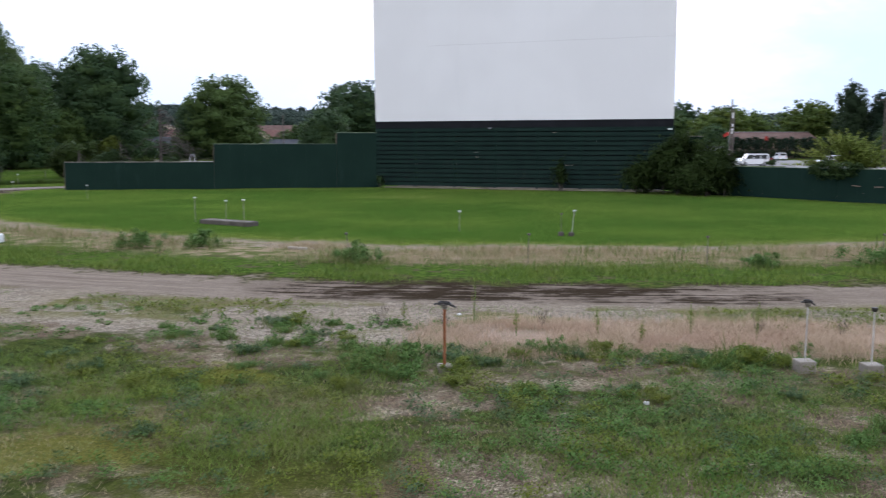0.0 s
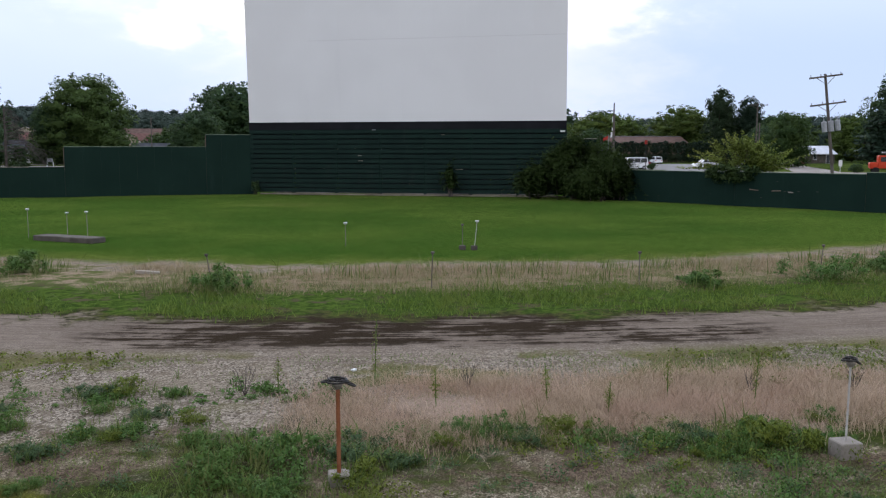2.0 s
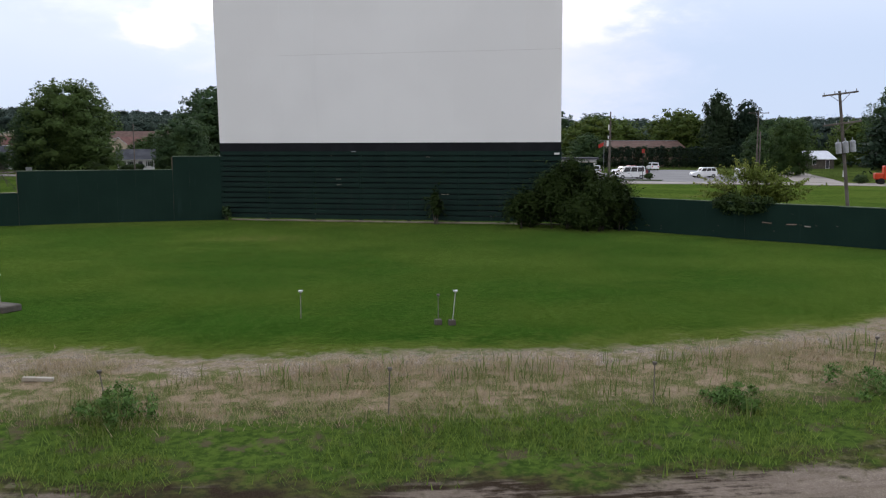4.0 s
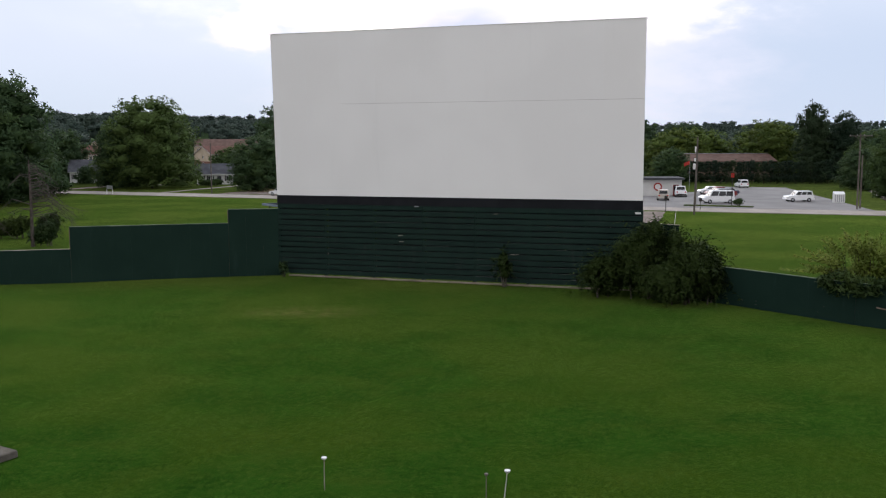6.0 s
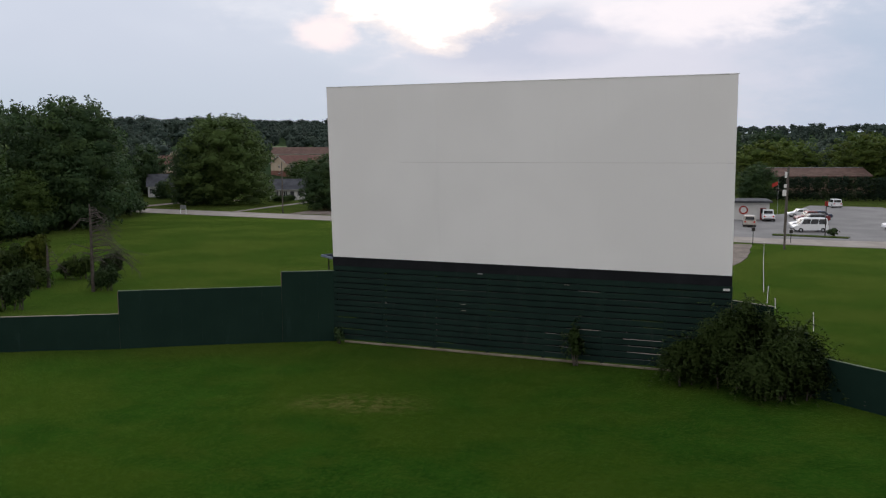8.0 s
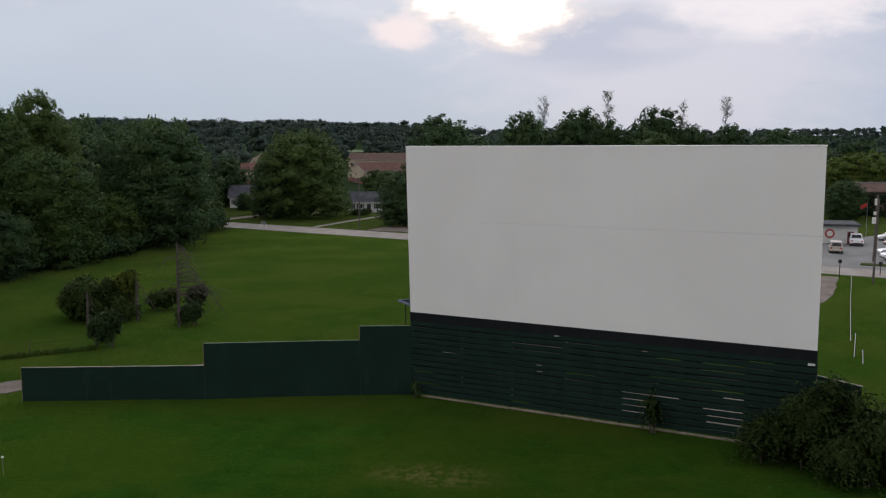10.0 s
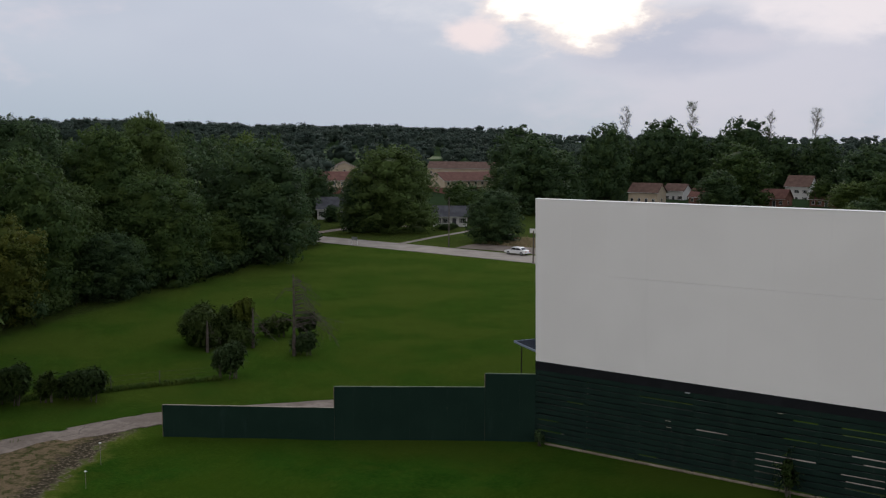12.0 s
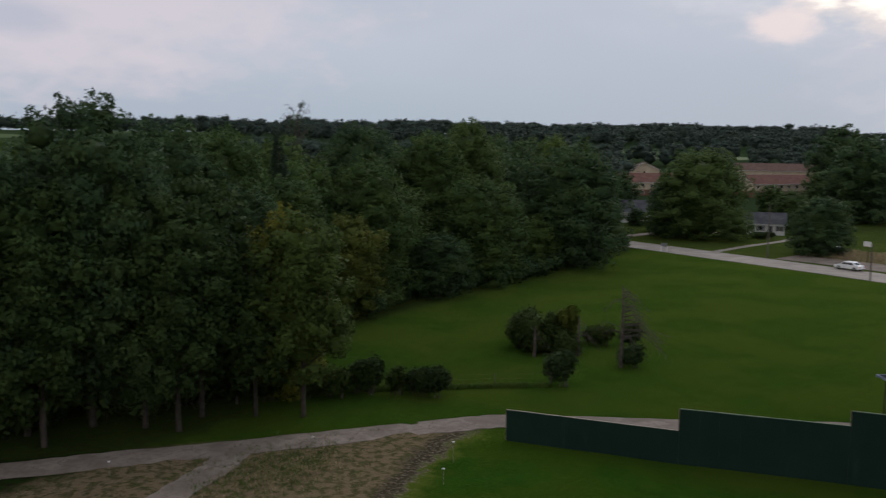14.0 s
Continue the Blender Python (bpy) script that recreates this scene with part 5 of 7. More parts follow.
def plant_weeds():
    rng = random.Random(3)
    protos = [weed_clump(100 + k, M[("weed", "weed", "weed_grey", "weed_yellow")[k]], 2000, 0.42, 0.30, 0.028) for k in range(4)]
    for p in protos:
        tagged(p, "leafy green weed clump on the gravel", "weed", "weed clumps")
    spots = []
    for x, y, s in ((1.5, 21.5, 1.3), (1.0, 21.0, 1.1), (2.4, 21.6, 1.1), (2.5, 20.8, 0.8), (1.6, 20.5, 0.9), (0.7, 21.9, 0.8), (2.9, 21.3, 0.7), (3.4, 21.9, 0.7),
                    (3.7, 22.3, 0.7), (4.1, 22.2, 0.9), (4.4, 22.0, 0.8), (4.8, 22.2, 0.9), (5.3, 22.0, 0.7), (5.9, 21.8, 0.7), (6.4, 21.9, 0.8), (7.15, 21.7, 1.1), (7.2, 22.1, 0.8), (6.8, 21.6, 0.7),
                    (-1.4, 24.2, 0.6), (-0.9, 24.3, 0.65), (-1.0, 23.4, 0.4), (-3.4, 23.6, 0.35), (-0.3, 23.1, 0.5), (0.3, 22.9, 0.45), (-2.9, 22.7, 0.4), (-1.9, 22.7, 0.45), (-1.2, 21.7, 0.5), (-4.2, 22.2, 0.4), (-0.2, 24.1, 0.4), (0.5, 22.1, 0.45), (-2.3, 23.5, 0.35), (-0.5, 22.2, 0.4)):
        spots.append((x, y, s * (1.4 if x < 0.6 else 1.0)))
    for s in scatter(40, 54.6, 60, -10, 9, 21, (0.45, 0.05), 0.35, 0.8):
        spots.append((s[0], s[1], s[3]))
    for k, (x, y, s) in enumerate(spots):
        m = Matrix.LocRotScale((x, y, -0.01), Euler((0, 0, rng.uniform(0, 6.28))), (s, s, s * rng.uniform(0.8, 1.15)))
        if k < 4:
            protos[k].matrix_basis = m
        else:
            p = protos[k % 4]
            keep = p.scale.copy()
            p.scale = (1, 1, 1)
            copy_thing(p, m)
            p.scale = keep
    # larger weedy bushes
    for x, y, r, h, sd in ((-1.4, 33.2, 0.75, 0.75, 1), (-7.6, 36.5, 0.8, 0.7, 2), (14.2, 34.2, 1.2, 0.65, 3), (10.5, 33.5, 0.7, 0.45, 4), (-9.5, 36.0, 0.9, 0.75, 5), (16.5, 35.5, 1.0, 0.6, 6)):
        b = weed_clump(300 + sd, M["weed"], 2600, r, h, 0.055)
        b.matrix_basis = pose(x, y, 0, 0, 0, sd * 50)
        tagged(b, "rank green weed bush in the dry grass", "bush", "weed bushes")
    # bare twiggy stalks
    for k, (x, y, h) in enumerate(((0.75, 24.1, 0.55), (2.0, 24.0, 0.35), (3.9, 24.3, 0.4), (9.4, 23.9, 0.4), (7.9, 23.9, 0.35))):
        top = thing("dry_weed", pose(x, y, -0.02, 0, 0, 50 * k), "bare brown twiggy dried weed", "weed", "dried weeds")
        bm = bmesh.new()
        for j in range(9):
            a = j * 0.7 + rng.uniform(-0.2, 0.2)
            e = Vector((0.3 * h * math.cos(a), 0.3 * h * math.sin(a), h * rng.uniform(0.6, 1.0)))
            rod(bm, (0, 0, 0), e, 0.004, 0.002, 4)
            for u in (0.5, 0.75):
                q = e * u
                rod(bm, q, q + Vector((rng.uniform(-0.1, 0.1), rng.uniform(-0.1, 0.1), 0.15)) * h * 1.6, 0.003, 0.0015, 4)
        part("stem", bm, M["deadwood"], top)
    # tall single stalks
    for k, (x, y, h) in enumerate(((2.55, 24.6, 0.95), (3.4, 23.4, 0.5), (4.9, 23.4, 0.6), (6.6, 23.6, 0.65), (7.7, 23.3, 0.75), (5.6, 22.9, 0.45), (1.2, 24.2, 0.5))):
        top = thing("weed_stalk", pose(x, y, -0.02, 0, 0, 70 * k), "single tall thin green weed stalk", "weed", "weed stalks")
        lob = [(0.03 * j / 9, 0.02 * j / 9, h * (0.2 + 0.09 * j), 0.02 + 0.06 * math.sin(0.35 * j), 0.02 + 0.06 * math.sin(0.35 * j), h * 0.06) for j in range(10)]
        v, f, soft = leaves(lob, 260, 0.022, 400 + k, 0.1, 0.2)
        from_arrays("foliage", v, f, M["weed_yellow"], top, soft)
        part("stem", rods(((0, 0, 0), (0.03, 0.02, h), 0.008, 0.004), seg=5), M["weed"], top)


plant_weeds()


def overgrown_vine(x, y):
    """Arching leafy shoots that spring from behind the fence and hang over it."""
    rng = random.Random(77)
    top = thing("bush", pose(x, y, 0), "airy yellow-green bush growing over the broken green fence", "bush")
    along, out = Vector((0.66, -0.75, 0)), Vector((-0.75, -0.66, 0))
    clumps, low, bars = [], [], []
    for k in range(54):
        s = rng.uniform(-1, 1)
        root = along * s * 1.1 + Vector((0, 0, 0.0))
        lift = (4.6 - 1.5 * abs(s) ** 1.3) * rng.uniform(0.72, 1.06)
        reach = along * (s * 2.4 + rng.uniform(-0.9, 0.9)) + out * rng.uniform(-1.0, 1.0)
        knee = root + reach * 0.35 + Vector((0, 0, lift * 0.75))
        tip = root + reach + Vector((0, 0, lift - max(0, rng.uniform(-0.4, 0.7))))
        bars += [(root + Vector((0, 0, -0.1)), knee, 0.025, 0.014), (knee, tip, 0.014, 0.005)]
        for j in range(9):
            u = j / 8
            c = knee.lerp(tip, u) if j else root.lerp(knee, 0.8)
            q = 0.30 - 0.2 * u
            clumps.append((c.x, c.y, max(2.25, c.z), q * 1.2, q * 1.2, q * 0.8))
    for k in range(26):
        s = rng.uniform(-1, 1)
        c = along * s * 1.5 + out * rng.uniform(0.8, 1.5) + Vector((0, 0, rng.uniform(1.2, 2.15) + 0.1))
        low.append((c.x, c.y, c.z + 0.25, 0.4, 0.4, 0.3))
    v, f, soft = leaves(clumps, 9500, 0.13, 501, 0.2, 0.4)
    from_arrays("foliage", v, f, M["leaf_vine"], top, soft)
    v, f, soft = leaves(low, 3200, 0.14, 502, 0.3, 0.4)
    from_arrays("undergrowth", v, f, M["leaf_bush"], top, soft)
    part("stem", rods(*bars, seg=5), M["bark"], top)


def frond_shrub(name, seed, lobes, fronds, mat, leaflet, reach, stems, spot, label, category):
    """A heap of arching shoots with paired leaflets that droop outwards over an inner leafy mass. lobes: x, y, z, rx, ry, rz."""
    rng = random.Random(seed)
    top = thing(name, pose(*spot, 0), label, category)
    L = [tuple(v * (0.86 if i > 2 else 1) for i, v in enumerate(l)) for l in lobes]
    v0, f0, n0 = massed(leaves(L, 140 * len(L) + fronds * 14, leaflet * 1.1, seed, 0.85), L, seed, 0.72)
    tri, nrm = [], []
    weights = [l[3] * l[5] for l in lobes]
    for _ in range(fronds):
        x, y, z, a, b, c = rng.choices(lobes, weights)[0]
        t, u = rng.uniform(0, 6.283), rng.uniform(-0.35, 1.0)
        w = math.sqrt(1 - u * u)
        out = Vector((math.cos(t) * w, math.sin(t) * w, u))
        p = Vector((x + out.x * a * 0.78, y + out.y * b * 0.78, z + out.z * c * 0.78))
        way = (Vector((out.x, out.y, 0.2 + 0.7 * max(0, u))) + Vector((rng.gauss(0, 0.45), rng.gauss(0, 0.45), rng.gauss(0, 0.3)))).normalized()
        n = rng.randrange(7, 12)
        step = reach * rng.uniform(0.7, 1.25) * (1.9 if rng.random() < 0.1 else 1.0) / n
        for j in range(n):
            way = (way + Vector((0, 0, -0.10 - 0.018 * j))).normalized()
            q = p + way * step
            side = way.cross(Vector((0, 0, 1))).normalized()
            for s in (-1, 1):
                size = leaflet * (1.0 - 0.45 * abs(j / n - 0.45)) * rng.uniform(0.8, 1.2)
                tip = q + side * s * size * 1.25 + way * size * 0.5 + Vector((0, 0, -0.4 * size + rng.uniform(-0.15, 0.1) * size))
                if rng.random() < 0.28:
                    continue
                size *= rng.uniform(0.6, 1.3)
                tip += Vector((rng.gauss(0, 0.5), rng.gauss(0, 0.5), rng.gauss(0, 0.4))) * size
                tri += [q - way * size * 0.3, q + way * size * 0.36, tip]
                m = (side * s * 0.3 + Vector((rng.gauss(0, 0.5), rng.gauss(0, 0.5), 0.7 + rng.gauss(0, 0.4))) + out * 0.6).normalized()
                nrm += [m, m, m]
            p = q
    tri = np.array([t[:] for t in tri])
    faces = (np.arange(len(tri)).reshape(-1, 3) + len(v0)).tolist()
    v = np.concatenate([v0, tri])
    v[:, 2] = np.maximum(v[:, 2], 0.02)
    from_arrays("foliage", v, list(f0) + faces, mat, top, np.concatenate([n0, np.array([m[:] for m in nrm])]))
    for k in range(stems):
        x, y, z, a, b, c = lobes[k % len(lobes)]
        sx, sy = x + rng.uniform(-0.5, 0.5) * a, y - b * rng.uniform(0.1, 0.6)
        part("stem", rods(((sx, sy, -0.1), (sx + rng.uniform(-0.4, 0.4), sy + 0.3 * b, z + c * 0.4), 0.045, 0.015), seg=5), M["deadwood"], top)
    return top


def named_bushes():
    # the overgrown mound against the fence's corner
    frond_shrub("bush", 500, [(-2.9, 1.3, 1.15, 1.2, 1.0, 1.2), (-0.9, 0.9, 2.0, 1.5, 1.3, 1.8), (1.7, -0.6, 1.6, 1.5, 1.3, 1.6), (0.4, -1.0, 1.1, 1.5, 1.3, 1.2), (3.0, -0.2, 1.0, 0.9, 0.9, 1.1), (-0.1, 1.3, 3.5, 0.5, 0.5, 1.0), (1.0, 0.6, 2.9, 0.5, 0.5, 0.9), (2.4, 0.2, 2.6, 0.5, 0.4, 0.8)],
                2300, M["leaf_bush"], 0.13, 0.95, 22, (15.4, 71.1), "large overgrown dark bush heaped against the green fence", "bush")
    overgrown_vine(24.3, 65.2)
    frond_shrub("sapling", 502, [(0, 0, 1.5, 0.35, 0.3, 0.7), (0.15, 0, 0.9, 0.3, 0.3, 0.5)], 46, M["leaf_bush"], 0.12, 0.7, 4, (6.6, 75.7),
                "small dark sapling against the green slats", "sapling")
    b = bush(503, [(0, 0, 0.5, 0.4, 0.3, 0.5)], 0.14, 350, M["leaf_dark"], 4, "sapling")
    b.matrix_basis = pose(-8.2, 79.7, 0)
    tagged(b, "low dark weed at the fence's corner", "sapling")
    shrubs = (
        (-34.0, 98.0, 1.3, 2.5, "leaf_dark", "round dark juniper at the dead tree's foot"),
        (-36.4, 88.6, 1.45, 3.7, "leaf_dark", "upright dark shrub on the lawn"),
        (-42.3, 100.6, 1.5, 5.4, "leaf_light", "taller light green shrub in the thicket"),
        (-40.4, 104.5, 1.9, 2.4, "leaf_bush", "low shrub behind the thicket"),
        (-37.6, 106.0, 1.2, 2.8, "leaf_bush", "low shrub behind the thicket"),
        (-43.6, 79.3, 2.3, 2.9, "leaf_bush", "dark hedge bush by the wire fence"),
        (-45.9, 78.0, 0.7, 2.7, "leaf_bush", "narrow dark hedge bush by the wire fence"),
        (-48.0, 76.6, 1.9, 3.6, "leaf_bush", "tall dark hedge bush by the wire fence"),
        (-49.6, 74.4, 2.0, 2.7, "leaf_bush", "dark hedge bush by the wire fence"),
        (-51.6, 72.6, 2.2, 2.6, "leaf_bush", "dark hedge bush by the wire fence"),
        (-53.4, 70.6, 2.2, 3.0, "leaf_bush", "dark hedge bush by the wire fence"),
        (-55.4, 68.4, 2.3, 3.2, "leaf_bush", "dark hedge bush by the wire fence"),
        (-57.4, 66.2, 2.3, 3.2, "leaf_bush", "dark hedge bush by the wire fence"),
        (-57.1, 223.2, 3.2, 1.9, "leaf_dark", "trimmed dark hedge before the small house"),
    )
    for k, (x, y, r, h, mat, label) in enumerate(shrubs):
        lob = [(0, 0, h * 0.42, r * 0.72, r * 0.6, h * 0.38), (r * 0.45, 0.1, h * 0.58, r * 0.38, r * 0.35, h * 0.3), (-r * 0.5, -0.1, h * 0.36, r * 0.42, r * 0.4, h * 0.32)]
        frond_shrub("shrub", 520 + k, lob, int(90 + 60 * r * h), M[mat], 0.14, 0.5, 6, (x, y), label, "shrub")
    rng = random.Random(12)
    lob = []
    for k in range(13):
        u = k / 12
        hh = rng.uniform(2.6, 4.5) * (1.1 - 0.3 * u)
        lob.append((-3.0 + 5.6 * u + rng.uniform(-0.4, 0.4), rng.uniform(-1.3, 1.3), hh * 0.45, rng.uniform(1.1, 1.7), rng.uniform(1.1, 1.6), hh * 0.48))
    lob += [(-2.3, 0.4, 2.9, 0.4, 0.4, 1.1), (0.6, 0.6, 3.0, 0.6, 0.6, 1.1)] + [(rng.uniform(-3, 2.6), rng.uniform(-1, 1), hh * 0.55, 0.3, 0.3, hh * 0.5) for hh in (2.6, 3.0, 2.8, 3.4, 2.7, 3.1, 2.5)]
    frond_shrub("thicket", 540, lob, 1500, M["leaf_bush"], 0.16, 0.75, 18, (-43.9, 98.8), "ragged dark thicket round dead stumps on the lawn", "shrub")
    # undergrowth along the wood's edge
    edge = [(-70, 38), (-64, 46), (-59.5, 54), (-56.5, 62), (-55.5, 68), (-58.5, 75.5), (-63.5, 83), (-66, 92), (-68, 103), (-69, 114), (-68.5, 124), (-67, 133), (-66.5, 142), (-69.5, 152), (-71, 163), (-72, 174), (-73, 184)]
    rng = random.Random(9)
    pool = [bush(600 + k, [(0, 0, 1.6, 2.6, 2.4, 1.7), (1.6, 0.4, 1.2, 1.8, 1.6, 1.3), (-1.5, -0.3, 2.2, 1.7, 1.6, 1.5)], 0.4, 1500, M["leaf_dark"], 4, "shrub") for k in range(2)]
    first = [True, True]
    for (ax, ay), (bx, by) in zip(edge, edge[1:]):
        for t in (0.1, 0.45, 0.8):
            x, y = ax + (bx - ax) * t - rng.uniform(1.0, 3.4), ay + (by - ay) * t
            k = rng.randrange(2)
            s = rng.uniform(0.8, 1.5)
            m = Matrix.LocRotScale((x, y, 0), Euler((0, 0, rng.uniform(0, 6))), (s, s, s))
            if first[k]:
                first[k] = False
                pool[k].matrix_basis = m
                tagged(pool[k], "dense dark undergrowth at the wood's edge", "shrub", "undergrowth")
            else:
                keep = pool[k].scale.copy()
                pool[k].scale = (1, 1, 1)
                copy_thing(pool[k], m)
                pool[k].scale = keep


named_bushes()


def dead_tree(x, y, h, seed, limbs, label, name="dead_tree"):
    rng = random.Random(seed)
    top = thing(name, pose(x, y, 0), label, "tree")
    part("trunk", rods(((0, 0, -0.1), (0.05, 0, h * 0.6), 0.17, 0.12), ((0.05, 0, h * 0.6), (0.0, 0.05, h), 0.12, 0.05), seg=8), M["deadwood"], top)
    for k in range(limbs):
        z = h * (0.34 + 0.62 * k / limbs)
        a = rng.uniform(-0.7, 1.3) + (math.pi if rng.random() < 0.14 else 0.0)
        q = (4.8 - 3.1 * k / limbs) * rng.uniform(0.45, 1.1) * h / 7.5
        way = Vector((math.cos(a), math.sin(a), 0))
        p0 = Vector((0, 0, z))
        p1 = p0 + way * q * 0.45 + Vector((0, 0, rng.uniform(0.0, 0.16) * q))
        p2 = p0 + way * q - Vector((0, 0, rng.uniform(0.1, 0.5) * q))
        bm = bmesh.new()
        rod(bm, p0, p1, 0.04, 0.026, 5)
        rod(bm, p1, p2, 0.022, 0.012, 5)
        for _ in range(5):
            p = p1.lerp(p2, rng.uniform(0.0, 1.0))
            rod(bm, p, p + Vector((rng.uniform(0, 0.3) * math.cos(a), rng.uniform(-0.25, 0.25), rng.uniform(-0.5, 0.05))) * q * 0.6, 0.014, 0.008, 4)
        part("limb", bm, M["deadwood"], top)


dead_tree(-34.7, 97.2, 7.7, 2, 46, "dead conifer with bare drooping brown limbs")
dead_tree(-40.0, 99.0, 3.9, 5, 7, "grey broken dead stump with short limbs", "dead_stump")
dead_tree(-43.2, 96.0, 3.0, 6, 5, "grey broken dead stump with short limbs", "dead_stump")


# ---- speaker posts ----
def speaker_post(x, y, h, pole, cap, label, tilt=0.0, slab=True, hooks=0.0, block=0.14):
    top = thing("speaker_post", pose(x, y, 0), label, "post", "speaker posts")
    z = (0.19 if block == 0.135 else 0.12) if slab else 0.0
    dx = h * math.sin(radians(tilt))
    part("pole", rods(((0, 0, -0.1), (dx, 0, h), (0.023 if pole == "rust" else 0.012) if slab else 0.013, (0.022 if pole == "rust" else 0.011) if slab else 0.012), seg=10), M[pole], top)
    if slab:
        bm = boxed(-block, block, -block * 0.93, block * 0.93, -0.08, z, bevel=0.012, turn=Matrix.Rotation(radians(8), 4, "Z"))
        part("base", bm, M["concrete" if block > 0.1 else "slab"], top, "chipped pale concrete block")
    bm = bmesh.new()
    w = 0.075 if cap == "white_pipe" else 0.05
    rod(bm, (dx, 0, h - 0.05), (dx, 0, h - 0.01), 0.03, w, 12)
    rod(bm, (dx, 0, h - 0.01), (dx, 0, h + 0.015), w, w * 0.9, 14)
    part("head", bm, M["concrete" if hooks else "trim" if cap == "white_pipe" else cap], top)
    if hooks:
        def loop(cx, rx, ry, z, sag):
            bm = bmesh.new()
            ring = [(cx + rx * math.cos(k * 0.5236), ry * math.sin(k * 0.5236), z + sag * math.cos(k * 0.5236)) for k in range(12)]
            for u, v in zip(ring, ring[1:] + ring[:1]):
                rod(bm, u, v, 0.011, 0.011, 5)
            part("cable_loop", bm, M["dark_metal"], top, "looped black cable")
        loop(dx, 0.115 * hooks, 0.10 * hooks, h + 0.03, 0.004)
        loop(dx, 0.105 * hooks, 0.085 * hooks, h + 0.052, -0.006)
        loop(dx - 0.11 * hooks, 0.075 * hooks, 0.035, h + 0.035, 0.012)
        loop(dx + 0.12 * hooks, 0.08 * hooks, 0.035, h + 0.01, -0.03)
    return top


speaker_post(2.29, 20.8, 1.05, "rust", "dark_metal", "rusty speaker post with looped cables on a concrete block", 0, True, 0.9, block=0.11)
speaker_post(7.9, 21.3, 1.08, "white_pipe", "dark_metal", "pale painted speaker post on a concrete block", 0.6, True, 0.55, block=0.135)
speaker_post(8.85, 21.15, 1.05, "white_pipe", "dark_metal", "pale painted speaker post on a concrete block", 0, block=0.135)
for x, y, h, t in ((-11.6, 46.6, 1.12, 0), (-10.4, 47.4, 0.92, 0), (-8.75, 45.0, 1.12, -1), (1.0, 42.9, 0.84, 0), (-41.9, 64.2, 1.0, 0), (-25.1, 62.6, 0.9, 0), (-33.2, 68.1, 1.4, 0), (-31.6, 64.8, 1.0, 0), (-48.9, 53.6, 0.9, 0)):
    speaker_post(x, y, h, "concrete", "white_pipe", "thin grey white-headed speaker post standing in the lawn", t, False)
speaker_post(5.5, 41.8, 0.98, "white_pipe", "white_pipe", "leaning white speaker post on a concrete block", 6, True, block=0.1)
speaker_post(5.1, 41.9, 0.85, "pole_wood", "pole_wood", "thin grey speaker post on a concrete block", 0, True, block=0.1)
for x, y, h, t in ((-1.7, 33.6, 0.85, -10), (3.7, 33.2, 0.92, 2), (9.0, 33.6, 0.85, 0), (15.0, 36.2, 0.7, 6)):
    speaker_post(x, y, h, "pole_wood", "pole_wood", "weathered grey speaker post among the dry grass", t, False)


def small_things():
    bm = boxed(-1.5, 1.5, -0.36, 0.36, -0.05, 0.17, bevel=0.03)
    bmesh.ops.transform(bm, matrix=Matrix.Rotation(radians(-27), 4, "Z"), verts=bm.verts)
    s = part("concrete_slab", bm, M["slab"])
    s.matrix_basis = pose(-9.6, 45.4, 0)
    tagged(s, "long grey weathered slab lying on the lawn", "slab")
    s = part("litter", boxed(-0.035, 0.035, -0.025, 0.025, -0.02, 0.02, bevel=0.006), M["trim"])
    s.matrix_basis = pose(5.2, 19.4, 0, 0, 0, 20)
    tagged(s, "small white scrap of litter on the gravel", "litter")
    s = part("litter", boxed(-0.04, 0.04, -0.03, 0.03, -0.02, 0.02, bevel=0.006), M["trim"])
    s.matrix_basis = pose(2.2, 25.4, 0, 0, 0, 50)
    tagged(s, "small white scrap of litter on the gravel", "litter")
    s = part("wooden_plank", boxed(-0.32, 0.32, -0.06, 0.06, 0.0, 0.09, bevel=0.01), M["pale_wood"])
    s.matrix_basis = pose(-4.0, 36.0, 0.03, 0, 5, 10)
    tagged(s, "pale loose plank lying in dry grass", "plank")
    s = part("picnic_board", boxed(-1.2, 0.3, -0.3, 0.3, 0.0, 0.32, bevel=0.03), M["trim"])
    s.matrix_basis = pose(-15.6, 37.2, 0.0, 0, 0, 0)
    tagged(s, "white painted board lying at the gravel's edge", "board")
    # broken boards of the fence under the bush
    for k, (x, y, z, a) in enumerate(((24.2, 63.25, 1.02, 4), (25.15, 62.3, 1.0, -3), (25.75, 61.7, 0.94, 5))):
        s = part("broken_board", boxed(-0.38, 0.38, -0.02, 0.02, -0.035, 0.035, bevel=0.005), M["brown_wood"] if k < 2 else M["pale_wood"])
        s.matrix_basis = pose(x, y - 0.18, z, 0, a, -46) @ Matrix.Diagonal((0.7 if k < 2 else 0.4, 1, 0.8, 1))
        tagged(s, "splintered bare board hanging on the fence", "board", "broken boards")


small_things()


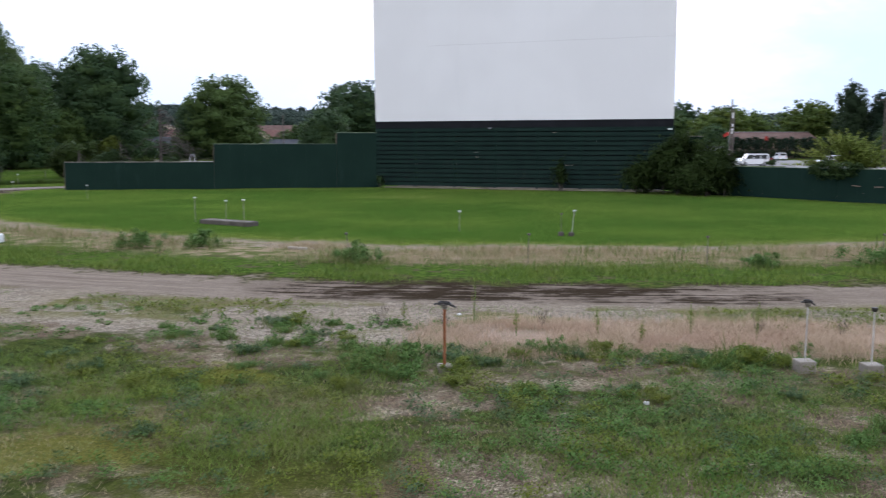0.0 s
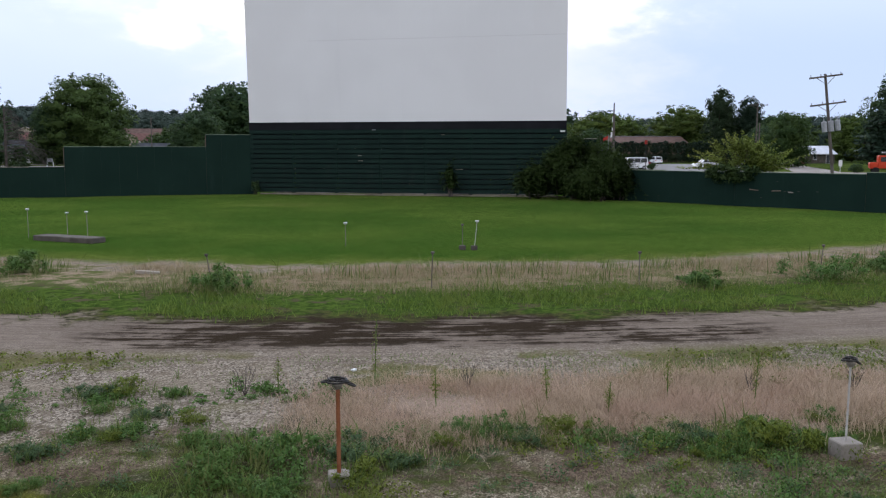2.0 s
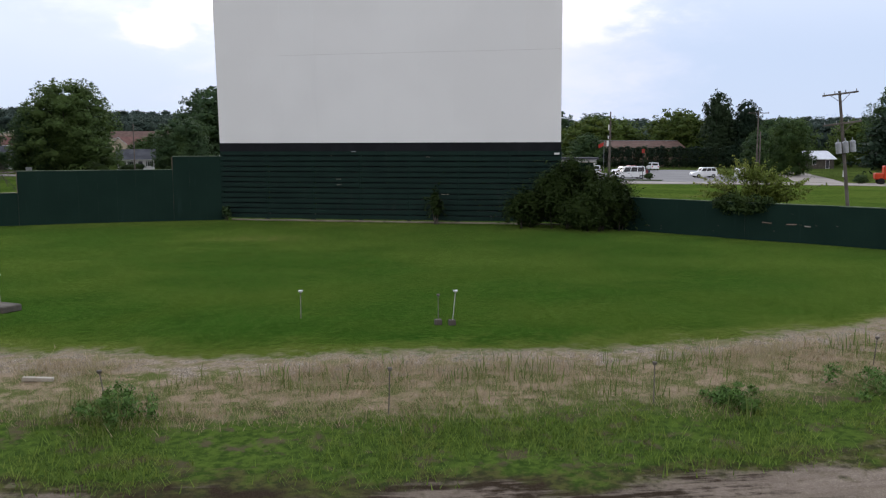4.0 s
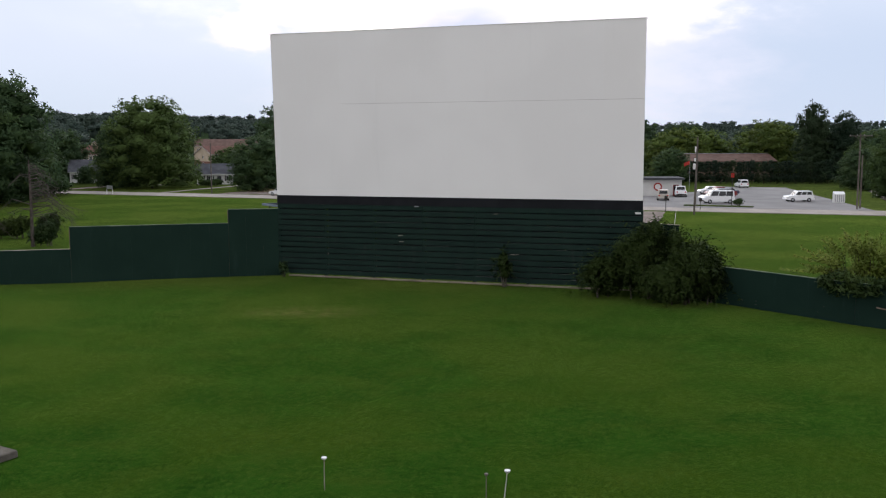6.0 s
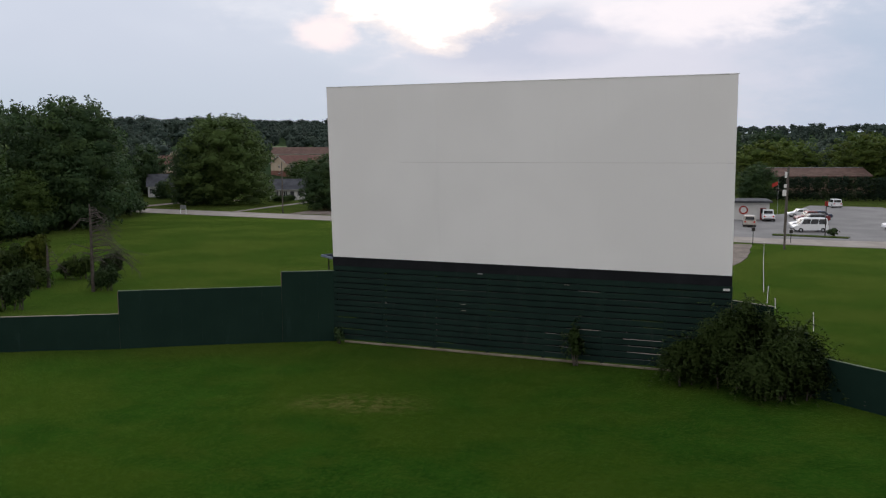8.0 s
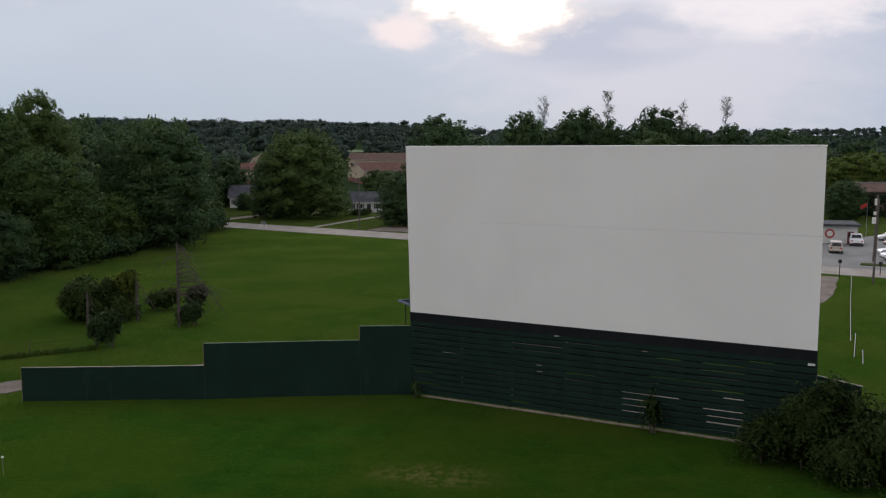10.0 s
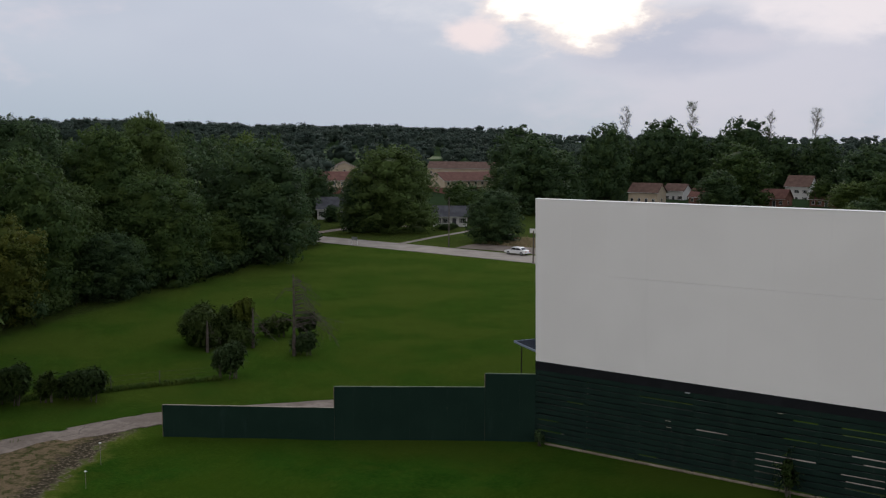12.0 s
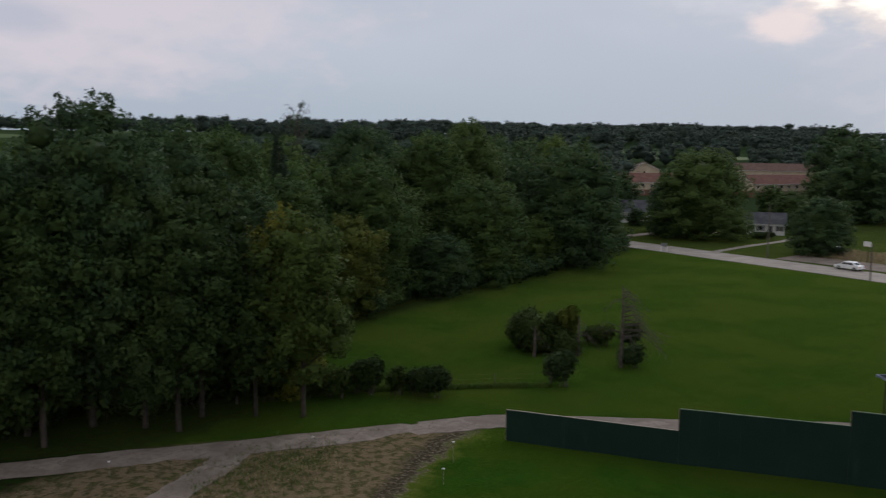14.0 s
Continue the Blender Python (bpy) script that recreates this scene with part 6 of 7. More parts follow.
# ---- poles ----
def utility_pole(x, y, h, label, arms=((0.25, 2.4),), tilt=0.0, cans=0, turn=0.0):
    top = thing("utility_pole", pose(x, y, 0, 0, tilt, turn), label, "utility pole")
    part("pole", rods(((0, 0, -0.3), (0, 0, h), 0.13, 0.09), seg=10), M["pole_wood"], top)
    for dz, w in arms:
        part("crossarm", boxed(-w / 2, w / 2, -0.16, -0.05, h - dz - 0.06, h - dz + 0.06, bevel=0.01), M["pole_wood"], top)
        for k in range(4):
            xx = -w / 2 + 0.12 + k * (w - 0.24) / 3
            part("insulator", rods(((xx, -0.1, h - dz + 0.06), (xx, -0.1, h - dz + 0.22), 0.035, 0.025), seg=6), M["grey_metal"], top)
        part("brace", rods(((-w * 0.3, -0.1, h - dz), (0, -0.1, h - dz - 0.6), 0.02), ((w * 0.3, -0.1, h - dz), (0, -0.1, h - dz - 0.6), 0.02), seg=5), M["pole_wood"], top)
    for k in range(cans):
        a = -0.5 + k * 0.5
        bm = bmesh.new()
        rod(bm, (a, -0.3, h - 4.2), (a, -0.3, h - 3.5), 0.19, 0.19, 12)
        rod(bm, (a, -0.3, h - 3.5), (a, -0.3, h - 3.42), 0.2, 0.15, 12)
        rod(bm, (a, -0.3, h - 3.42), (a, -0.3, h - 3.2), 0.04, 0.03, 6)
        part("transformer", bm, M["grey_metal"], top, "grey transformer can")
    return top


utility_pole(35.2, 74.8, 9.0, "leaning wooden utility pole with transformers behind the fence", ((0.2, 2.5), (2.2, 2.7)), -7.2, 3, 0)
utility_pole(33.6, 136.0, 10.1, "bare wooden utility pole beside the road", (), 1.0)
utility_pole(58.6, 145.2, 10.6, "wooden utility pole with a crossarm beside the lot", ((0.3, 3.2),), 0, 0, 0)
utility_pole(59.8, 147.0, 7.6, "shorter wooden pole beside the utility pole", ())
utility_pole(-46.7, 189.3, 9.9, "bare wooden pole before the small house", ())
utility_pole(-26.0, 170.2, 5.6, "short wooden pole at the road's edge", ())
for x, y, h, lab in ((31.0, 141.0, 2.2, "small sign post at the road"), (36.2, 143.0, 1.8, "small dark post at the road")):
    top = thing("sign_post", pose(x, y, 0), lab, "sign post")
    part("post", rods(((0, 0, -0.1), (0, 0, h), 0.045), seg=8), M["dark_metal"], top)
    part("plate", boxed(-0.22, 0.22, -0.07, -0.05, h - 0.5, h - 0.05, bevel=0.01), M["dark_metal"], top)
for p, q in (((32.9, 143.0), (28.0, 122.5)), ((27.9, 122.0), (23.4, 102.6)), ((24.5, 105.6), (22.3, 96.8)), ((23.5, 99.2), (22.4, 94.6)), ((24.8, 93.2), (22.8, 86.2))):
    top = thing("white_pipe", pose(*p, 0.07), "long white pipe lying on the lawn", "pipe", "white pipes")
    part("tube", rods(((0, 0, 0), (q[0] - p[0], q[1] - p[1], 0), 0.024), seg=8), M["white_pipe"], top)
    part("coupling", rods(((0, 0, 0.0), ((q[0] - p[0]) * 0.02, (q[1] - p[1]) * 0.02, 0.0), 0.045), seg=8), M["white_pipe"], top)


def wire_fence():
    top = thing("wire_fence", pose(-36.8, 87.6, 0), "low rusty wire fence grown with weeds", "fence")
    pts = [(-36.8, 87.6), (-40.5, 84.6), (-43.2, 82.0), (-46.5, 79.0), (-50, 75.6), (-55, 70.4)]
    loc = [(a + 36.8, b - 87.6) for a, b in pts]
    for a, b in loc:
        part("post", rods(((a, b, -0.1), (a, b, 1.25), 0.03), seg=6), M["deadwood"], top)
    for z in (0.35, 0.75, 1.15):
        part("wire", rods(*[((*p, z), (*q, z), 0.006) for p, q in zip(loc, loc[1:])], seg=4), M["deadwood"], top)
    spots = []
    rng = random.Random(2)
    for p, q in zip(pts, pts[1:]):
        for _ in range(160):
            t = rng.random()
            spots.append((p[0] + (q[0] - p[0]) * t + rng.gauss(0, 0.15), p[1] + (q[1] - p[1]) * t + rng.gauss(0, 0.15), -0.02, rng.uniform(0.6, 1.3)))
    grass("rough_grass", spots, M["blade_lawn"], "uncut grass along the wire fence", height=0.42, width=0.02, seed=12, per=6, spread=0.12, bend=0.5)


wire_fence()


# ---- buildings ----
def house(name, x, y, turn, length, depth, eave, ridge, wall, roof, label, windows=4, door=True, storeys=1, category="house", z0=0.0, brick_base=False):
    """A gabled house with its ridge along local x; windows in its front (local -y) and in its gables."""
    top = thing(name, pose(x, y, z0, 0, 0, turn), label, category)
    part("wall", prism([(0, -0.2 - z0), (depth, -0.2 - z0), (depth, eave), (depth / 2, ridge - 0.12), (0, eave)], 0, length), M[wall], top)
    o = 0.45
    k = (ridge - eave) / (depth / 2)
    bm = prism([(-o, eave - k * o), (depth / 2, ridge), (depth + o, eave - k * o), (depth + o, eave - k * o + 0.16), (depth / 2, ridge + 0.18), (-o, eave - k * o + 0.16)], -o, length + o)
    part("roof", bm, M[roof], top)
    part("gutter", boxed(-o, length + o, -o - 0.09, -o + 0.0, eave - k * o - 0.02, eave - k * o + 0.1), M["trim"], top)
    for s in range(storeys):
        z = 0.9 + s * 2.7
        for j in range(windows):
            cx = length * (j + 0.5) / windows
            if door and s == 0 and j == windows // 2:
                d = part("door", boxed(cx - 0.5, cx + 0.5, -0.05, -0.005, 0.05, 2.1, bevel=0.01), M["roof_dark"], top)
                part("frame", boxed(cx - 0.6, cx + 0.6, -0.03, 0.002, 0.0, 2.2), M["trim"], d)
                continue
            ww = part("window", boxed(cx - 0.55, cx + 0.55, -0.06, -0.01, z, z + 1.25), M["trim"], top)
            part("pane", boxed(cx - 0.47, cx - 0.03, -0.075, -0.061, z + 0.08, z + 1.17), M["glass"], ww)
            part("pane", boxed(cx + 0.03, cx + 0.47, -0.075, -0.061, z + 0.08, z + 1.17), M["glass"], ww)
            if wall == "siding":
                for sx in (-0.82, 0.58):
                    part("shutter", boxed(cx + sx, cx + sx + 0.24, -0.05, -0.01, z, z + 1.25), M["black"], top)
        for gx, sgn in ((0, -1), (length, 1)):
            ww = part("window", boxed(min(gx, gx + sgn * 0.05), max(gx, gx + sgn * 0.05), depth / 2 - 0.5, depth / 2 + 0.5, z, z + 1.2), M["trim"], top)
            part("pane", boxed(min(gx + sgn * 0.05, gx + sgn * 0.065), max(gx + sgn * 0.05, gx + sgn * 0.065), depth / 2 - 0.42, depth / 2 + 0.42, z + 0.08, z + 1.12), M["glass"], ww)
    if brick_base:
        for x0, x1, y0, y1 in ((-0.03, length + 0.03, -0.03, 0.0), (-0.03, 0.0, 0.0, depth), (length, length + 0.03, 0.0, depth)):
            part("brick_base", boxed(x0, x1, y0, y1, -0.2 - z0, 2.55), M["brick_wall"], top, "red-brown brick lower storey")
        for gx in (0.0, length):
            part("gable_trim", prism([(-o, eave - k * o - 0.16), (depth / 2, ridge - 0.16), (depth + o, eave - k * o - 0.16), (depth + o, eave - k * o), (depth / 2, ridge), (-o, eave - k * o)], gx - (o + 0.06 if gx == 0 else -o), gx - (o if gx == 0 else -o - 0.06)), M["trim"], top)
    return top


house("house", -63.2, 231.4, 15, 8.5, 7, 2.7, 4.9, "siding", "roof_dark", "small white house with a dark roof and black shutters", 4, True)
house("house", -99.7, 241.5, 22, 7.6, 8, 3.0, 5.8, "siding", "roof_dark", "small white house with a dark roof among trees", 3, True)
house("apartment_block", -99.2, 361.6, 49, 27, 13, 5.4, 8.6, "cream", "roof_red", "cream and brick apartment block with a red roof", 8, True, storeys=2, category="building", z0=1.2, brick_base=True)
house("apartment_block", -144, 341, 45, 24, 12, 5.6, 8.8, "cream", "roof_red", "cream and brick apartment block with a red roof", 7, True, storeys=2, category="building", z0=1.1, brick_base=True)
house("apartment_block", -151, 396, 114, 22, 13, 5.4, 8.3, "cream", "roof_brown", "cream gabled apartment block with a brown roof", 6, True, storeys=2, category="building", z0=5.0, brick_base=True)
house("apartment_block", -127, 425, 5, 34, 12, 3.6, 6.6, "cream", "roof_brown", "long low brown-roofed building behind the apartments", 9, True, category="building", z0=6.6)
house("house", -24.5, 345, -20, 11, 8, 4.4, 7.4, "cream", "roof_brown", "low tan house beyond the field", 4, True)
house("house", -13, 366, -25, 8, 7, 4.2, 6.6, "siding", "roof_brown", "white and red house beyond the field", 3, True)
house("house", -3.5, 350, -22, 11, 8, 2.8, 5.4, "brick_wall", "roof_red", "low brick house with a red roof", 4, True)
house("house", 20.0, 347, -25, 9, 8, 3.0, 6.0, "brick_wall", "roof_red", "low brick house with a red roof", 4, True)
house("house", 31, 376, -25, 9, 9, 6.2, 10.0, "siding", "roof_brown", "pale two-storey house with a brown roof", 3, True, storeys=2)
house("house", 37, 349, -25, 9, 8, 2.9, 5.6, "brick_wall", "roof_red", "low brick house with a red roof", 4, True)
house("garage", 23.3, 186, -8, 6.5, 6, 4.3, 5.6, "brick_wall", "roof_dark", "dark red brick shop beside the lot", 2, True, category="building")
house("shed", 105, 224, 14, 8.0, 6.0, 2.5, 4.2, "slab", "roof_metal", "small grey shed with a pale metal roof", 2, True, category="shed")


def long_building():
    top = thing("long_building", pose(59.5, 253, 0, 0, 0, 6), "long low building with a flat maroon roof edge", "building")
    part("wall", boxed(0, 25, 0, 10, -0.2, 5.6), M["brown_wood"], top)
    part("roof", prism([(-0.9, 5.2), (5, 7.2), (10.9, 5.2), (10.9, 5.0), (-0.9, 5.0)], -0.7, 25.7), M["roof_brown"], top)
    part("ridge_cap", boxed(-0.7, 25.7, 4.8, 5.2, 7.19, 7.3, bevel=0.02), M["grey_metal"], top)
    for k in range(7):
        w = part("window", boxed(1.5 + k * 3.4, 3.5 + k * 3.4, -0.06, -0.01, 2.4, 4.6), M["brown_wood"], top)
        part("pane", boxed(1.6 + k * 3.4, 3.4 + k * 3.4, -0.075, -0.061, 2.5, 4.5), M["glass"], w)
    top = thing("store", pose(32.8, 180.7, 0, 0, 0, -6), "low white store front with a pale canopy edge", "building")
    part("wall", boxed(0, 9.5, 0, 7, -0.2, 3.0), M["siding"], top)
    part("roof", boxed(-0.4, 9.9, -0.8, 7.4, 3.0, 3.35, bevel=0.04), M["roof_dark"], top)
    d = part("door", boxed(8.0, 9.0, -0.05, -0.005, 0, 2.1), M["maroon"], top)
    part("pane", boxed(8.15, 8.85, -0.065, -0.051, 1.0, 1.95), M["glass"], d)
    bm = bmesh.new()
    rod(bm, (5.3, -0.08, 1.7), (5.3, -0.01, 1.7), 0.75, 0.75, 18)
    part("round_sign", bm, M["red_paint"], top, "round red and white sign")
    bm = bmesh.new()
    rod(bm, (5.3, -0.1, 1.7), (5.3, -0.081, 1.7), 0.5, 0.5, 18)
    part("sign_face", bm, M["trim"], top)


long_building()


def arborvitae():
    p = bush(90, [(0, 0, 1.2, 0.62, 0.62, 1.3), (0, 0, 2.8, 0.58, 0.58, 1.3), (0, 0, 4.0, 0.36, 0.36, 0.7)], 0.16, 1500, M["leaf_pine"], 3, "evergreen_shrub", 10, 0.3)
    tagged(p, "clipped dark evergreen in a tall hedge row", "hedge", "evergreen hedge")
    first = True
    for k in range(26):
        x, y = 53.5 + k * 1.5, 239 - k * 0.12
        m = Matrix.LocRotScale((x, y, -0.3), Euler((0, 0, k * 1.3)), (2.4, 2.2, 1.27 + 0.06 * math.sin(k * 2.1)))
        if first:
            p.matrix_basis, first = m, False
        else:
            keep = p.scale.copy()
            p.scale = (1, 1, 1)
            copy_thing(p, m)
            p.scale = keep


arborvitae()


def shelter():
    top = thing("shelter", pose(-12.4, 91.4, 0, 0, 0, -50.7), "open shelter with a dark blue-edged roof behind the screen", "shelter")
    part("roof", boxed(0, 6.0, 0, 3.6, 4.12, 4.22, bevel=0.02), M["slate"], top)
    for x0, x1, y0, y1 in ((-0.06, 6.06, -0.06, -0.004), (-0.06, 6.06, 3.604, 3.66), (-0.06, -0.004, 0, 3.6), (6.004, 6.06, 0, 3.6)):
        part("edge", boxed(x0, x1, y0, y1, 4.08, 4.24), M["blue_roof"], top, "blue-grey roof edge")
    for x, y in ((0.6, 0.3), (5.5, 0.3), (0.6, 3.3), (5.5, 3.3)):
        part("post", rods(((x, y, -0.1), (x, y, 4.13), 0.05), seg=8), M["dark_metal"], top)


shelter()


# ---- vehicles ----
def car(x, y, turn, paint, kind, label):
    """A parked car with its nose towards local +x."""
    top = thing("car", pose(x, y, 0.05, 0, 0, turn), label, "car", "parked cars")
    L, W, H = {"suv": (4.4, 1.85, 1.76), "sedan": (4.6, 1.8, 1.44), "van": (4.9, 2.0, 2.05), "truck": (5.4, 1.95, 1.85)}[kind]
    h, w = L / 2, W / 2
    belt = {"suv": 1.05, "sedan": 0.92, "van": 1.12, "truck": 1.1}[kind]
    body = [(-h, 0.42), (-h + 0.05, belt - 0.05), (-h + 0.25, belt), (h - 1.2, belt), (h - 0.15, belt - 0.14), (h, belt - 0.32), (h, 0.42), (h - 0.3, 0.3), (-h + 0.3, 0.3)]
    def side_on(profile, half, taper=0.0, zref=0.0):
        bm = prism(profile, -half, half)
        for v in bm.verts:
            xx, yy, zz = v.co
            s = 1 - taper * max(0.0, zz - zref)
            v.co = (yy, xx * s, zz)
        bmesh.ops.recalc_face_normals(bm, faces=bm.faces)
        return bm
    bm = side_on(body, w)
    bmesh.ops.bevel(bm, geom=[e for e in bm.edges], offset=0.05, segments=2, affect="EDGES")
    b = part("body", bm, M[paint], top)
    rear = {"suv": -h + 0.15, "sedan": -h + 0.7, "van": -h + 0.1, "truck": -0.6}[kind]
    rear_top = {"suv": -h + 0.35, "sedan": -h + 1.35, "van": -h + 0.2, "truck": -0.5}[kind]
    nose, nose_top = (h - 1.15, h - 1.75) if kind != "van" else (h - 0.75, h - 1.35)
    cab = [(rear, belt), (rear_top, H), (nose_top, H), (nose, belt)]
    bm = side_on(cab, w - 0.06, 0.16, belt)
    bmesh.ops.bevel(bm, geom=[e for e in bm.edges], offset=0.05, segments=2, affect="EDGES")
    part("cabin", bm, M[paint], top)
    # glass bands set just proud of the cabin
    z0, z1 = belt + 0.08, H - 0.14
    def xa(z, lo, hi):
        return lo + (hi - lo) * (z - belt) / (H - belt)
    cuts = 3 if kind != "sedan" else 2
    xs0, xs1 = xa(z0, rear, rear_top) + 0.18, xa(z0, nose, nose_top) - 0.14
    xt0, xt1 = xa(z1, rear, rear_top) + 0.12, xa(z1, nose, nose_top) - 0.1
    for sgn in (-1, 1):
        for k in range(cuts):
            bm = bmesh.new()
            q = []
            for (xl, xh, z) in ((xs0, xs1, z0), (xt0, xt1, z1)):
                a, c = xl + (xh - xl) * k / cuts + 0.04, xl + (xh - xl) * (k + 1) / cuts - 0.04
                yy = sgn * ((w - 0.06) * (1 - 0.16 * (z - belt)) + 0.012)
                q.append((bm.verts.new((a, yy, z)), bm.verts.new((c, yy, z))))
            f = bm.faces.new((q[0][0], q[0][1], q[1][1], q[1][0]))
            bmesh.ops.solidify(bm, geom=[f], thickness=0.02)
            part("side_window", bm, M["glass"], top)
    for name, lo, hi, off in (("windscreen", nose, nose_top, 0.02), ("rear_window", rear, rear_top, -0.02)):
        bm = bmesh.new()
        q = []
        for z in (z0, z1):
            yy = (w - 0.06) * (1 - 0.16 * (z - belt)) - 0.16
            q.append((bm.verts.new((xa(z, lo, hi) + off, -yy, z)), bm.verts.new((xa(z, lo, hi) + off, yy, z))))
        f = bm.faces.new((q[0][0], q[0][1], q[1][1], q[1][0]))
        bmesh.ops.solidify(bm, geom=[f], thickness=0.015)
        part(name, bm, M["glass"], top)
    for sx in (-h + 0.85, h - 0.9):
        for sy in (-1, 1):
            bm = bmesh.new()
            rod(bm, (sx, sy * (w - 0.18), 0.33), (sx, sy * (w + 0.015), 0.33), 0.34, 0.33, 16)
            wl = part("wheel", bm, M["tyre"], top)
            bm = bmesh.new()
            rod(bm, (sx, sy * (w + 0.0), 0.33), (sx, sy * (w + 0.03), 0.33), 0.2, 0.18, 12)
            part("rim", bm, M["grey_metal"], wl)
    for sy in (-0.72, 0.72):
        part("headlight", boxed(h - 0.06, h + 0.015, sy * w - 0.16, sy * w + 0.16, belt - 0.38, belt - 0.24, bevel=0.01), M["trim"], top)
        part("tail_light", boxed(-h - 0.01, -h + 0.08, sy * w - 0.12, sy * w + 0.12, belt - 0.32, belt - 0.1, bevel=0.01), M["red_lens"], top)
    for sx, nm in ((h, "bumper"), (-h, "bumper")):
        part(nm, boxed(sx - 0.08, sx + 0.05, -w + 0.1, w - 0.1, 0.38, 0.56, bevel=0.03), M["dark_metal"] if kind in ("van", "truck") else M[paint], top)
    return top


car(57.0, 163.0, 184, "car_white", "suv", "white sport utility vehicle parked in the lot")
car(42.9, 158.6, 184, "car_white", "van", "white passenger van parked by the grass island")
car(44.2, 165.6, 186, "car_silver", "sedan", "silver sedan parked behind the van")
car(46.6, 170.6, 186, "car_grey", "suv", "dark grey sport utility vehicle behind the van")
car(48.2, 176.0, 186, "car_red", "truck", "dark red pickup parked in the row of cars")
car(50.8, 182.0, 186, "car_blue", "sedan", "dark blue sedan at the end of the row")
car(49.4, 187.0, 186, "car_white", "sedan", "white sedan at the end of the row")
car(63.3, 213.5, 90, "car_white", "suv", "white sport utility vehicle at the back of the lot")
car(36.3, 167.5, 80, "car_tan", "suv", "tan sport utility vehicle facing the store")
car(41.8, 178.6, 80, "car_white", "truck", "white pickup facing the store")
car(28.6, 161.0, 75, "car_white", "sedan", "white sedan parked near the store")
car(27.4, 155.5, 75, "car_white", "suv", "white sport utility vehicle near the store")
car(89.5, 196.0, 250, "car_red", "suv", "dark red vehicle on the side road")
car(-31.0, 180.7, 159, "car_white", "sedan", "white sedan on the road beyond the field")
car(-38.0, 203.5, 160, "car_grey", "sedan", "dark sedan parked under a tree")


def lot_island():
    """The kerbed grass strip between the lot and the road, with its shrub, and the pole with panels beside it."""
    ribbon("grass_island", [(36.4, 153.2), (39.0, 152.4), (42.0, 151.2), (45.6, 149.6)], 2.0, 0.16, 0.1, M["verge"], "worn grass strip between lot and road", "verge")
    b = bush(565, [(0, 0, 0.55, 0.75, 0.7, 0.6)], 0.14, 1500, M["leaf_dark"], 6, "shrub")
    b.matrix_basis = pose(44.0, 151.4, 0.1)
    tagged(b, "small round clipped shrub on the grass island", "shrub")
    top = thing("sign_pole", pose(38.9, 156.6, 0, 0, 0.6, 0), "pale wooden pole with white panels beside the lot", "pole")
    part("pole", rods(((0, 0, -0.3), (0, 0, 9.4), 0.17, 0.12), seg=10), M["pole_wood"], top)
    for z0, z1, w in ((5.4, 6.3, 0.5), (6.6, 7.1, 0.35), (8.0, 8.9, 0.3)):
        part("panel", boxed(-w - 0.1, -0.08, -0.2, -0.14, z0, z1, bevel=0.02), M["trim"], top, "small white panel")


lot_island()


def work_truck():
    top = thing("work_truck", pose(74.4, 133.2, 0, 0, 0, 158), "orange work truck with a pale roof on the grass", "truck")
    part("bed", boxed(-3.2, 0.8, -1.1, 1.1, 0.8, 2.5, bevel=0.06), M["orange_paint"], top)
    part("cab", boxed(0.9, 2.6, -1.05, 1.05, 0.7, 2.6, bevel=0.12), M["orange_paint"], top)
    part("hood", boxed(2.6, 3.7, -1.0, 1.0, 0.7, 1.6, bevel=0.12), M["orange_paint"], top)
    part("ladder_rack", boxed(-3.0, 2.0, -1.0, 1.0, 2.9, 3.1, bevel=0.03), M["grey_metal"], top, "pale ladder rack")
    for x in (-2.8, 1.4):
        for y in (-0.9, 0.9):
            part("rack_post", boxed(x - 0.05, x + 0.05, y - 0.05, y + 0.05, 2.4, 2.92), M["grey_metal"], top)
    part("side_window", boxed(1.3, 2.3, -1.07, -1.05, 1.7, 2.35), M["glass"], top)
    part("side_window", boxed(1.3, 2.3, 1.05, 1.07, 1.7, 2.35), M["glass"], top)
    for x in (-2.2, 2.9):
        for y in (-1, 1):
            bm = bmesh.new()
            rod(bm, (x, y * 0.85, 0.45), (x, y * 1.12, 0.45), 0.46, 0.46, 14)
            part("wheel", bm, M["tyre"], top)


work_truck()
top = thing("sign_post", pose(68.1, 137.2, 0, 0, 0, -25), "small white sign on a post in the grass", "sign post")
part("post", rods(((0, 0, -0.1), (0, 0, 1.5), 0.04), seg=8), M["trim"], top)
part("plate", boxed(-0.25, 0.25, -0.06, -0.042, 0.95, 1.9, bevel=0.01), M["trim"], top)
b = bush(560, [(0, 0, 0.7, 1.1, 1.0, 0.75)], 0.16, 1600, M["leaf_dark"], 6, "shrub")
b.matrix_basis = pose(69.5, 135.3, 0)
tagged(b, "small round dark shrub beside the truck", "shrub")


